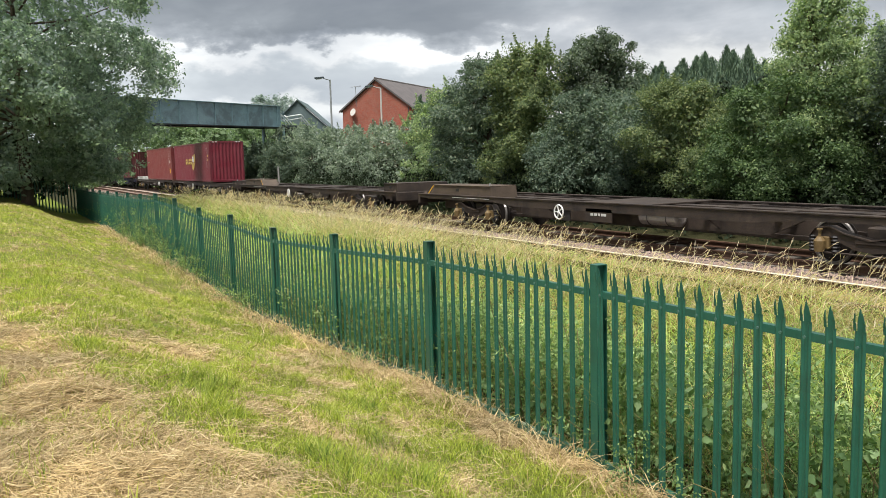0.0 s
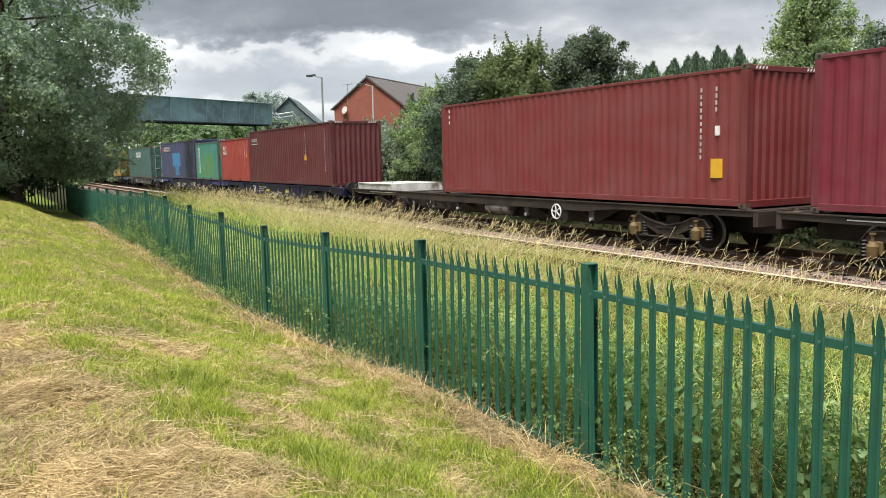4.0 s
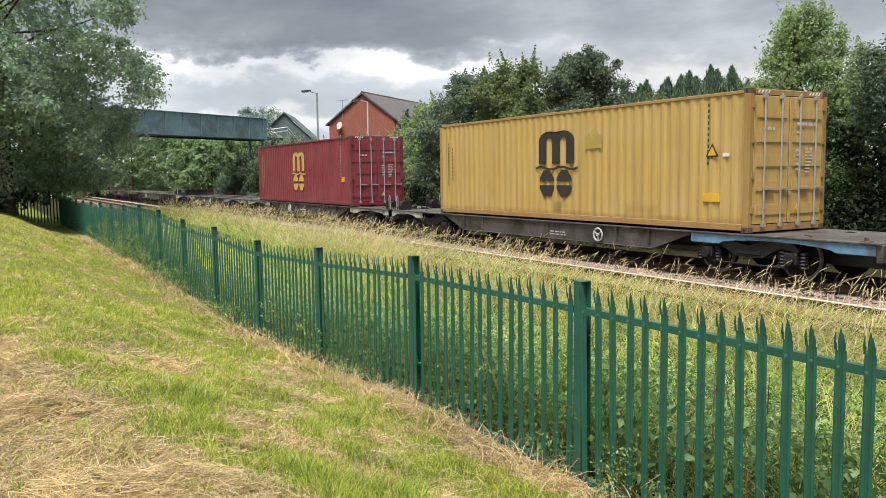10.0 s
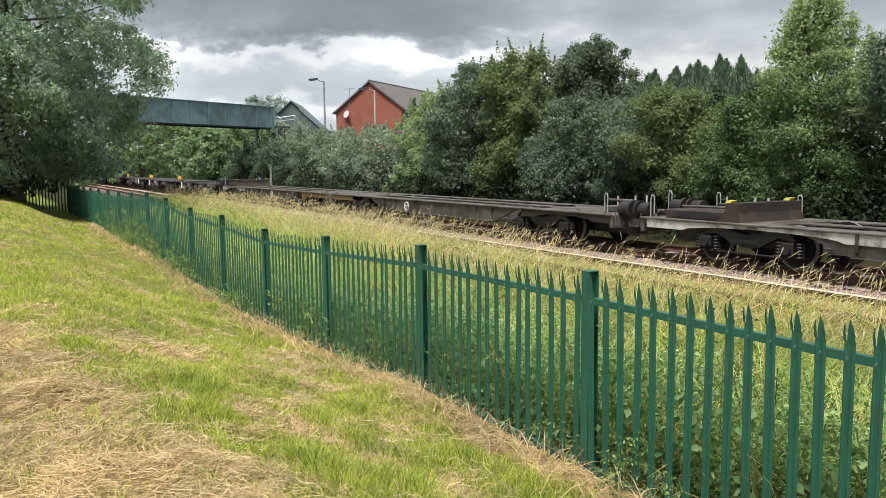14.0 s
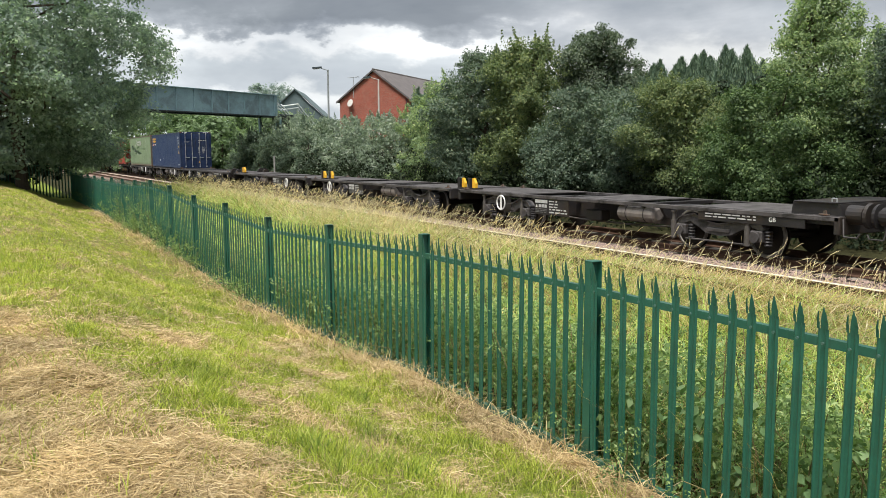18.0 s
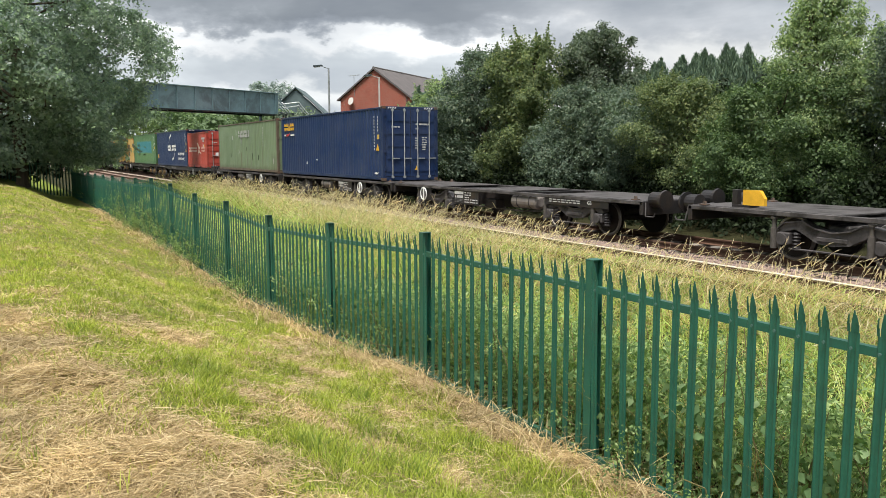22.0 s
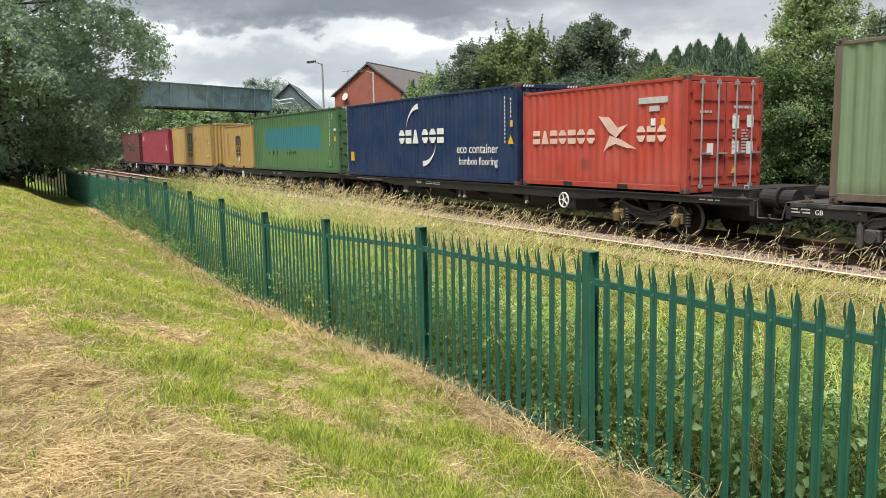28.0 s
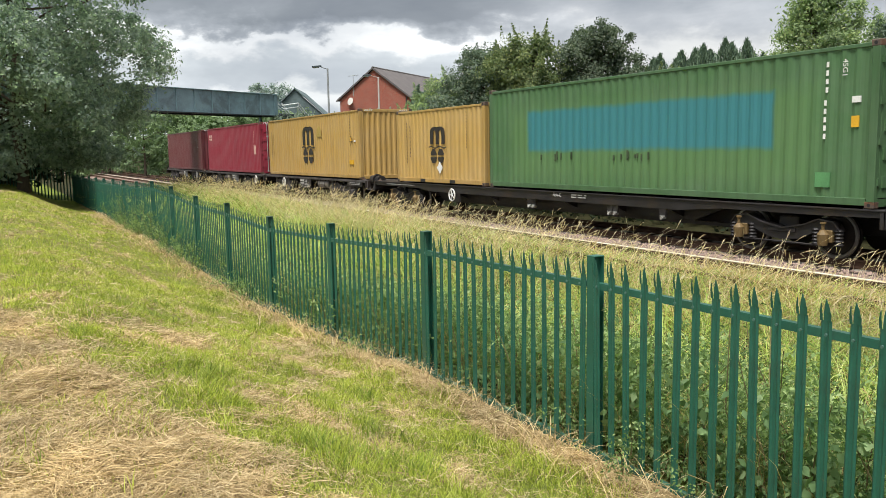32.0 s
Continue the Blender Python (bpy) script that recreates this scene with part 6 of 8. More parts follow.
def m_navy(c, L, H):
    word(c, -5.60, -4.08, 2.18, 2.56, "ooaoo", "yellow", label="yellow wordmark shapes")
    plate(c, "tagline", -5.60, -5.40, 1.93, 2.01, "white")
    flat_poly(c, "tick", [(-5.32, 1.92), (-4.95, 1.92), (-4.70, 2.08), (-5.0, 2.01), (-5.2, 2.05)], "red_mark")
    plate(c, "tagline", -4.66, -4.15, 1.93, 2.01, "white")
    column(c, 5.32, 2.52, 11, "white", 0.09, 0.125)
    column(c, 5.66, 2.5, 5, "white", 0.09, 0.125)
    flat_poly(c, "warning_triangle", [(5.50, 1.18), (5.80, 1.18), (5.65, 1.44)], "yellow")
    plate(c, "sticker", 5.62, 5.76, 1.62, 1.80, "gold_mark")
    plate(c, "sticker", -2.4, -2.33, 0.55, 0.68, "white")
    plate(c, "sticker", -1.1, -1.0, 0.75, 0.79, "white")
    flat_poly(c, "logo", [(5.3, 0.30), (5.6, 0.36), (5.55, 0.30), (5.8, 0.34), (5.55, 0.24)], "white")


def m_olive(c, L, H):
    word(c, -1.33, 1.05, 2.0, 2.40, "oaninai", "grey_white", fat=0.2)
    column(c, 3.6, 2.5, 8, "grey_white")
    rng = random.Random(8)
    for i in range(10):
        x = rng.uniform(-4, 5.5)
        z = rng.uniform(0.4, 2.2)
        plate(c, "scuff", x, x + rng.uniform(0.02, 0.05), z, z + rng.uniform(0.15, 0.45), rng.choice(["grey_white", "olive_dark"]))


def m_scarlet(c, L, H):
    word(c, -2.54, 0.10, 1.14, 1.50, "nanonoo", "peach", label="pale wordmark shapes", fat=0.15)
    word(c, 1.50, 2.48, 1.16, 1.52, "ono", "peach", fat=0.15)
    flat_poly(c, "bird_emblem", [(0.16, 1.80), (0.55, 1.76), (0.85, 1.50), (1.20, 1.58), (0.80, 1.27), (0.55, 1.40)], "peach", "pale bird emblem")
    flat_poly(c, "bird_emblem", [(0.35, 0.92), (0.58, 1.32), (0.92, 1.24), (1.50, 1.00), (1.18, 1.02), (0.78, 1.12), (0.52, 1.04)], "peach", "", YS - 0.001)
    plate(c, "sticker", 1.55, 2.45, 2.02, 2.16, "grey_white")
    plate(c, "sticker", 1.90, 2.20, 1.84, 1.96, "grey_white")
    plate(c, "sticker", 1.95, 2.08, 1.48, 1.68, "white")
    plate(c, "sticker", 2.26, 2.38, 1.52, 1.68, "yellow")
    m = Mesher()
    for y, z, w, hgt in ((0.18, 1.42, 0.22, 0.30), (0.66, 1.45, 0.22, 0.28), (0.18, 0.85, 0.22, 0.30), (0.66, 0.85, 0.22, 0.28), (-0.62, 0.84, 0.20, 0.26)):
        m.box(L / 2 + 0.022, L / 2 + 0.026, y, y + w, z, z + hgt)
    part("placard", m, MAT["white"], c, "white paper placards on the doors")


def m_deepblue(c, L, H):
    word(c, -1.33, 0.25, 1.26, 1.74, "ona", "white", label="white wordmark shapes", fat=0.2)
    word(c, 0.42, 2.02, 1.26, 1.74, "oon", "white", fat=0.2)
    flat_poly(c, "arc_emblem", crescent(0.30, 1.62, 1.02, 168, 98, 0.20), "white", "white curved arc")
    flat_poly(c, "arc_emblem", crescent(0.38, 1.48, 1.02, -12, -85, 0.20), "white")
    lettering(c, "eco container", 2.75, YS - 0.002, 0.92, 0.42, MAT["white"], "white painted words", 1.02)
    lettering(c, "bamboo flooring", 2.87, YS - 0.002, 0.56, 0.335, MAT["white"])
    column(c, 5.48, 2.55, 12, "white", 0.09, 0.115)
    column(c, 5.78, 2.5, 5, "white", 0.09, 0.12)
    flat_poly(c, "warning_triangle", [(5.64, 1.18), (5.94, 1.18), (5.79, 1.44)], "yellow")
    plate(c, "sticker", 5.76, 5.88, 1.68, 1.86, "gold_mark")
    plate(c, "sticker", -5.75, -5.45, 0.62, 0.98, "yellow", "orange warning sticker")


def m_green(c, L, H):
    column(c, 5.10, 2.60, 4, "white", 0.11, 0.15)
    column(c, 5.08, 1.92, 5, "white", 0.11, 0.15)
    o = lettering(c, "45G1", 5.42, YS - 0.002, 2.62, 0.14, MAT["white"])
    o.matrix_basis = pose(5.42, YS - 0.002, 2.62, 90, 90, 0)
    plate(c, "sticker", 5.62, 5.76, 1.42, 1.62, "yellow")
    plate(c, "sticker", 5.62, 5.78, 1.85, 1.96, "white")
    plate(c, "new_paint", 4.95, 5.25, 0.35, 0.62, "fresh_green", "fresh green repair square")
    rng = random.Random(2)
    for i in range(14):
        x = rng.choice([-3.2, -2.7, -0.4, 0.2]) + rng.uniform(-0.4, 0.5)
        plate(c, "scratch", x, x + 0.04, 0.85 + rng.uniform(-0.05, 0.05), 0.85 + rng.uniform(0.10, 0.22), "olive_dark")


def m_crimson(c, L, H):
    word(c, -5.60, -4.80, 2.05, 2.42, "on", "peach")
    column(c, 4.9, 2.4, 9, "peach")
    plate(c, "sticker", 4.85, 5.2, 1.1, 1.6, "peach")


def m_last(c, L, H):
    column(c, -5.7, 2.6, 7)
    column(c, 4.9, 1.7, 2)


for key, col in (("peach", (0.72, 0.50, 0.42)), ("gold_dull", (0.42, 0.30, 0.08)), ("olive_dark", (0.06, 0.085, 0.045)), ("fresh_green", (0.10, 0.27, 0.11)), ("maroon_line", (0.19, 0.02, 0.036)), ("dull_red", (0.20, 0.075, 0.065))):
    MAT[key] = material(key + "_paint", col, 0.5, 0.0, 0.12, 3.0, 40.0, 0.03)

L40, L20, HC, ST = 12.192, 6.058, 2.896, 2.591


def make_containers():
    container(271.88, L40, HC, 0.98, ("maroon_paint", (0.190, 0.020, 0.036)), "maroon forty-foot shipping container with a gold emblem on a wagon", -1, m_gold, 0.4)
    container(258.23, L40, HC, 0.98, ("red_oxide_paint", (0.205, 0.034, 0.034)), "faded red-oxide forty-foot shipping container on a wagon", -1, m_red, 0.4)
    container(236.33, L40, HC, 0.98, ("dark_maroon_paint", (0.128, 0.028, 0.032)), "plain dark maroon forty-foot shipping container on a navy wagon", -1, m_maroon, 0.3)
    container(230.06, L20, ST, 1.0, ("orange_red_paint", (0.40, 0.054, 0.040)), "orange-red twenty-foot shipping container on a navy wagon", -1, m_orange, 0.5, None,
              ((-0.9, -0.4, 0.25, 0.6, (0.28, 0.05, 0.035), 0.2, 0.6), (0.2, 0.3, 0.3, 1.9, (0.33, 0.06, 0.04), 0.1, 0.6), (0.9, 1.6, 1.6, 2.0, (0.55, 0.14, 0.10), 0.2, 0.5), (-2.8, 2.8, 0.15, 0.35, (0.33, 0.06, 0.04), 0.15, 0.5)))
    container(223.10, L20, ST, 0.98, ("teal_green_paint", (0.060, 0.265, 0.215)), "patchy teal green twenty-foot shipping container on a navy wagon", 1, m_teal, 0.6, (0.10, 0.15, 0.11),
              ((-2.9, -0.9, 0.2, 1.15, (0.085, 0.33, 0.15), 0.4, 0.7), (-1.0, 1.75, 0.2, 1.75, (0.115, 0.300, 0.115), 0.25, 0.85), (-0.14, -0.03, 0.35, 1.15, (0.17, 0.11, 0.05), 0.05, 0.8), (0.75, 0.85, 0.5, 1.35, (0.22, 0.17, 0.06), 0.06, 0.6), (1.05, 1.2, 0.6, 1.3, (0.22, 0.17, 0.06), 0.06, 0.5)))
    container(210.53, L40, HC, 0.98, ("faded_blue_paint", (0.055, 0.062, 0.135)), "faded blue forty-foot shipping container with bright overpainted patches", -1, m_fadedblue, 0.6, None,
              ((-1.65, 1.20, 0.97, 1.98, (0.060, 0.225, 0.44), 0.10, 0.95), (-0.80, 0.65, 0.24, 0.97, (0.060, 0.215, 0.40), 0.14, 0.85),
               (-2.6, -0.9, 0.25, 0.75, (0.075, 0.060, 0.090), 0.3, 0.6), (-6.0, 6.0, 0.14, 0.28, (0.085, 0.062, 0.060), 0.15, 0.6), (-6.0, -5.85, 0.8, 1.5, (0.07, 0.20, 0.36), 0.1, 0.7)))
    container(193.31, L40, HC, 0.865, ("grey_green_paint", (0.050, 0.125, 0.112)), "grey-green forty-foot shipping container with white wordmark on a flat wagon", 1, m_greygreen, 0.6, (0.075, 0.090, 0.075),
              ((-4.3, -3.6, 0.3, 2.5, (0.045, 0.075, 0.062), 0.25, 0.6), (-2.75, -2.6, 0.4, 2.6, (0.05, 0.08, 0.065), 0.1, 0.5), (-1.2, 0.3, 0.2, 1.3, (0.075, 0.095, 0.075), 0.4, 0.5), (0.35, 0.5, 0.2, 1.5, (0.13, 0.09, 0.06), 0.1, 0.5), (-6.0, 6.0, 0.1, 0.32, (0.075, 0.08, 0.06), 0.2, 0.5)))
    container(175.31, L40, HC, 0.865, ("yellow_paint", (0.51, 0.335, 0.098)), "mustard yellow forty-foot shipping container with black emblem on a flat wagon", 1, m_yellow40, 0.5, (0.36, 0.21, 0.06), ((-6.0, 6.0, 0.13, 0.24, (0.22, 0.12, 0.05), 0.14, 0.6), (-3.2, -2.9, 0.5, 0.9, (0.40, 0.24, 0.06), 0.2, 0.5), (-0.1, 0.25, 0.2, 0.5, (0.20, 0.11, 0.04), 0.12, 0.6), (2.6, 3.6, 0.25, 0.5, (0.34, 0.20, 0.06), 0.2, 0.6), (4.2, 4.5, 1.0, 2.4, (0.44, 0.28, 0.08), 0.3, 0.4)))
    container(155.85, L40, HC, 0.865, ("wine_red_paint", (0.230, 0.036, 0.048)), "wine red forty-foot shipping container with gold emblem on a flat wagon", 1, m_wine, 0.3)
    container(27.58, L40, HC, 0.98, ("navy_paint", (0.0085, 0.029, 0.100)), "navy blue forty-foot shipping container with yellow wordmark on a black wagon", 1, m_navy, 0.1)
    container(14.62, L40, HC, 0.98, ("olive_green_paint", (0.185, 0.260, 0.150)), "faded olive green forty-foot shipping container on a black wagon", 1, m_olive, 0.7, (0.13, 0.10, 0.07),
              ((-6.0, 6.0, 0.13, 0.3, (0.10, 0.10, 0.06), 0.2, 0.6), (-4.4, -3.6, 0.3, 2.2, (0.13, 0.19, 0.11), 0.4, 0.5), (2.0, 2.2, 0.4, 2.3, (0.12, 0.15, 0.09), 0.12, 0.5), (-1.6, 1.4, 0.5, 1.3, (0.21, 0.28, 0.17), 0.5, 0.5), (5.0, 5.9, 0.3, 1.0, (0.14, 0.16, 0.10), 0.3, 0.5), (-1.9, -1.78, 0.3, 1.5, (0.13, 0.10, 0.06), 0.06, 0.6), (-0.9, -0.75, 0.25, 1.1, (0.14, 0.11, 0.07), 0.06, 0.6), (0.3, 0.45, 0.25, 1.3, (0.13, 0.10, 0.06), 0.06, 0.6), (1.1, 1.2, 0.3, 1.0, (0.14, 0.10, 0.06), 0.06, 0.6), (3.3, 3.45, 0.3, 1.7, (0.14, 0.12, 0.07), 0.08, 0.5)))
    container(5.15, L20, ST, 0.98, ("scarlet_paint", (0.47, 0.060, 0.038)), "scarlet twenty-foot shipping container with pale bird emblem on a wagon", 1, m_scarlet, 0.5, None,
              ((-0.55, -0.25, 0.45, 0.75, (0.16, 0.06, 0.045), 0.12, 0.7), (-1.5, -1.3, 0.3, 0.6, (0.25, 0.06, 0.045), 0.15, 0.6), (0.5, 0.9, 0.5, 0.9, (0.52, 0.13, 0.09), 0.25, 0.5), (-2.9, 2.9, 0.14, 0.26, (0.24, 0.06, 0.045), 0.12, 0.5)))
    container(-7.34, L40, HC, 0.96, ("deep_blue_paint", (0.0070, 0.026, 0.090)), "deep blue forty-foot shipping container with white lettering on a wagon", -1, m_deepblue, 0.1)
    container(-20.51, L40, HC, 0.98, ("leaf_green_paint", (0.072, 0.162, 0.066)), "green forty-foot shipping container with a blue-green band on a wagon", 1, m_green, 0.5, None,
              ((-4.9, 4.9, 0.35, 2.2, (0.120, 0.235, 0.088), 0.5, 0.55), (-4.15, 3.98, 1.08, 2.16, (0.040, 0.20, 0.24), 0.12, 0.92)))
    container(-26.85, L20, ST, 0.98, ("yellow_paint_small", (0.51, 0.325, 0.098)), "yellow twenty-foot shipping container with black emblem on a wagon", -1, m_yellow20, 0.35)
    container(-42.44, L40, HC, 0.98, ("dull_yellow_paint", (0.49, 0.310, 0.092)), "yellow forty-foot shipping container with black emblem on a black wagon", -1, m_yellow40, 0.35)
    container(-56.27, L40, HC, 0.98, ("crimson_paint", (0.300, 0.024, 0.050)), "crimson forty-foot shipping container on a black wagon", 1, m_crimson, 0.2)
    container(-70.40, L40, HC, 0.98, ("brown_red_paint", (0.140, 0.030, 0.036)), "dark brown-red forty-foot shipping container on the last wagon", -1, m_last, 0.3)


make_containers()


# ---- footbridge ----
def make_bridge():
    p0, p1 = Vector((-51.0, -3.4, 0)), Vector((-64.0, 20.1, 0))
    along = (p1 - p0)
    L = along.length
    turn = math.degrees(math.atan2(along.y, along.x))
    br = thing("footbridge", "blue-grey steel plate-girder footbridge crossing the railway", "footbridge", pose(p0.x, p0.y, 0, 0, 0, turn))
    zt, zb = 6.80, 5.05
    for y in (-1.0, 1.0):
        g = part("girder", Mesher().box(0, L, y - 0.02, y + 0.02, zb + 0.08, zt - 0.06), MAT["bridge"], br)
        part("top_flange", Mesher().box(-0.05, L + 0.05, y - 0.13, y + 0.13, zt - 0.06, zt, 0.01), MAT["bridge"], g)
        part("bottom_flange", Mesher().box(-0.05, L + 0.05, y - 0.15, y + 0.15, zb, zb + 0.08, 0.01), MAT["bridge_dark"], g)
        stiff = Mesher().box(-0.03, 0.03, y - 0.10, y + 0.10, zb + 0.08, zt - 0.06).mesh("stiffener", MAT["bridge"])
        for i in range(17):
            part("stiffener", stiff, None, g).location = (0.4 + i * (L - 0.8) / 16, 0, 0)
    part("deck", Mesher().box(0, L, -0.98, 0.98, zb + 0.12, zb + 0.24), MAT["bridge_dark"], br)
    # landing tower and stairs running down beyond the line
    tw = part("landing", Mesher().box(L, L + 2.2, -1.2, 1.2, zb + 0.05, zb + 0.25, 0.02), MAT["bridge_dark"], br)
    for x in (L + 0.15, L + 2.05):
        for y in (-1.1, 1.1):
            part("column", Mesher().box(x - 0.09, x + 0.09, y - 0.09, y + 0.09, 0.0, zb + 0.05, 0.01), MAT["bridge"], tw)
    for y in (-1.1, 1.1):
        part("brace", Mesher().rod((L + 0.15, y, 0.6), (L + 2.05, y, zb), 0.04, 6).rod((L + 2.05, y, 0.6), (L + 0.15, y, zb), 0.04, 6), MAT["bridge_dark"], tw)
        for k in range(5):
            part("lattice_bar", Mesher().rod((L - 0.02, y, zb + 0.3 + k * 0.30), (L + 0.75 - 0.1 * k, y, zb + 0.05 + k * 0.26), 0.035, 6), MAT["bridge"], tw)
    st = part("stair", Mesher().prism([(L + 2.2, zb + 0.2), (L + 2.2, zb - 0.05), (L + 8.4, 0.9), (L + 8.4, 1.2)], "y", -0.9, 0.9), MAT["bridge_dark"], br)
    for y in (-0.9, 0.9):
        for h in (0.0, 0.30):
            part("handrail", Mesher().tube([(L - 0.45, y, 6.64 - h), (L + 0.45, y, 5.92 - h), (L + 2.6, y, 6.22 - h), (L + 3.9, y, 5.15 - h), (L + 8.4, y, 2.1 - h)], 0.055), MAT["handrail"], st, "pale stair handrail")
        for k in range(6):
            s = k / 5
            x, z = L + 2.6 + 5.8 * s, zb + 0.2 + (1.1 - zb - 0.2) * s
            part("baluster", Mesher().rod((x, y, z - 0.1), (x, y, z + 0.95), 0.022, 6), MAT["handrail"], st)
    pier = part("pier", Mesher().box(0.1, 0.5, -0.9, 0.9, 0.0, zb, 0.03), MAT["bridge"], br)


make_bridge()


# ---- houses ----
def make_brick_house():
    ax, ay = -80.0, 36.9
    h = thing("house", "red brick house with a gable end and grey-brown tiled roof", "house", pose(ax, ay, 0, 0, 0, 38))
    # local x runs across the gable that faces the railway, local y runs back along the ridge
    W, D, eave, ridge, g = 4.2, 18.0, 7.9, 11.0, 1.2
    part("gable_wall", Mesher().prism([(-W, g), (W, g), (W, eave), (0, ridge - 0.12), (-W, eave)], "y", 0.0, 0.28), MAT["brick"], h)
    part("wall", Mesher().box(-W, -W + 0.28, 0.28, D, g, eave), MAT["brick"], h)
    part("wall", Mesher().box(W - 0.28, W, 0.28, D, g, eave), MAT["brick"], h)
    part("back_wall", Mesher().prism([(-W, g), (W, g), (W, eave), (0, ridge - 0.12), (-W, eave)], "y", D, D + 0.28), MAT["brick"], h)
    for s in (-1, 1):
        r = part("roof_slope", Mesher().prism([(0, ridge), (s * (W + 0.35), eave - 0.22), (s * (W + 0.35), eave - 0.08), (0, ridge + 0.16)], "y", -0.18, D + 0.4), MAT["roof"], h)
        part("bargeboard", Mesher().prism([(0, ridge - 0.06), (s * (W + 0.36), eave - 0.30), (s * (W + 0.36), eave - 0.12), (0, ridge + 0.12)], "y", -0.215, -0.185), MAT["roof"], r)
    part("ridge_cap", Mesher().rod((0, -0.2, ridge + 0.14), (0, D + 0.4, ridge + 0.14), 0.11, 8), MAT["roof"], h)
    part("downpipe", Mesher().rod((W - 0.3, -0.06, g), (W - 0.3, -0.06, eave), 0.045, 8), MAT["bridge_dark"], h)
    d = part("satellite_dish", Mesher().rod((-2.65, -0.16, 7.55), (-2.72, -0.38, 7.62), 0.10, 16, 0.42), MAT["lamp_white"], h, "pale satellite dish on the gable")
    part("arm", Mesher().rod((-2.65, 0.0, 7.45), (-2.65, -0.25, 7.55), 0.03, 6), MAT["lamp_steel"], d)
    a = part("aerial", Mesher().rod((-2.45, -0.05, 8.2), (-2.45, -0.05, 10.4), 0.03, 6), MAT["lamp_steel"], h, "television aerial on a mast")
    part("boom", Mesher().rod((-3.1, -0.05, 10.35), (-1.8, -0.05, 10.45), 0.022, 6), MAT["lamp_steel"], a)
    for k in range(5):
        x = -3.0 + 0.28 * k
        part("element", Mesher().rod((x, -0.35, 10.36), (x, 0.25, 10.36), 0.012, 5), MAT["lamp_steel"], a)


def make_far_house():
    h = thing("house", "far house with a dark slate roof behind the footbridge, haze tinted into its colour", "house", pose(-96.0, 33.6, 0, 0, 0, 62))
    W, D, eave, ridge = 3.6, 9.0, 6.6, 9.95
    part("gable_wall", Mesher().prism([(-W, 1.0), (W, 1.0), (W, eave), (0, ridge - 0.1), (-W, eave)], "y", 0, 0.3), MAT["slate"], h)
    for s in (-1, 1):
        part("roof_slope", Mesher().prism([(0, ridge), (s * (W + 0.3), eave - 0.2), (s * (W + 0.3), eave - 0.05), (0, ridge + 0.15)], "y", -0.2, D), MAT["slate"], h)
        part("wall", Mesher().box(s * W - 0.15, s * W + 0.15, 0.3, D, 1.0, eave), MAT["slate"], h)


make_brick_house()
make_far_house()


# ---- street lamps ----
def street_lamp(x, y, z0, top, mat, label, arm=0.9, lantern=True):
    l = thing("street_lamp", label, "street lamp", pose(x, y, z0))
    hgt = top - z0
    part("column", Mesher().rod((0, 0, -0.2), (0, 0, 1.4), 0.13, 12).rod((0, 0, 1.4), (0, 0, hgt), 0.085, 12, 0.065), MAT[mat], l)
    # the arm reaches back towards the footbridge
    a = part("arm", Mesher().tube([(0, 0, hgt - 0.05), (0.12, -0.45 * arm, hgt + 0.02), (0.2, -0.8 * arm, hgt + 0.10)], 0.035), MAT[mat], l)
    m = Mesher().prism([(-0.12, 0.0), (0.12, 0.0), (0.09, 0.10), (-0.09, 0.12)], "y", -0.42, 0.30)
    ln = part("lantern", m, MAT["bridge_dark"], l, "dark lantern head")
    ln.matrix_basis = pose(0.22, -0.98 * arm, hgt + 0.05, 8, 0, 12)
    b = part("bowl", Mesher().prism([(-0.10, 0.0), (0.10, 0.0), (0.06, -0.07), (-0.06, -0.07)], "y", -0.36, 0.10), MAT["glass"], ln)


street_lamp(-58.0, 22.95, 0.3, 8.45, "lamp_steel", "tall grey street lamp with a single lantern arm")
street_lamp(-62.0, 29.05, 0.8, 8.33, "lamp_white", "pale street lamp column with a short arm", 1.1)


def lineside_post(x, y, h):
    p = thing("marker_post", "thin grey lineside marker post", "post", pose(x, y, float(ground_z(x, y))))
    part("shaft", Mesher().box(-0.05, 0.05, -0.05, 0.05, -0.2, h, 0.01), MAT["concrete"], p)
    part("cap", Mesher().box(-0.065, 0.065, -0.065, 0.065, h, h + 0.04, 0.01), MAT["concrete"], p)


lineside_post(-55.0, 17.6, 2.3)


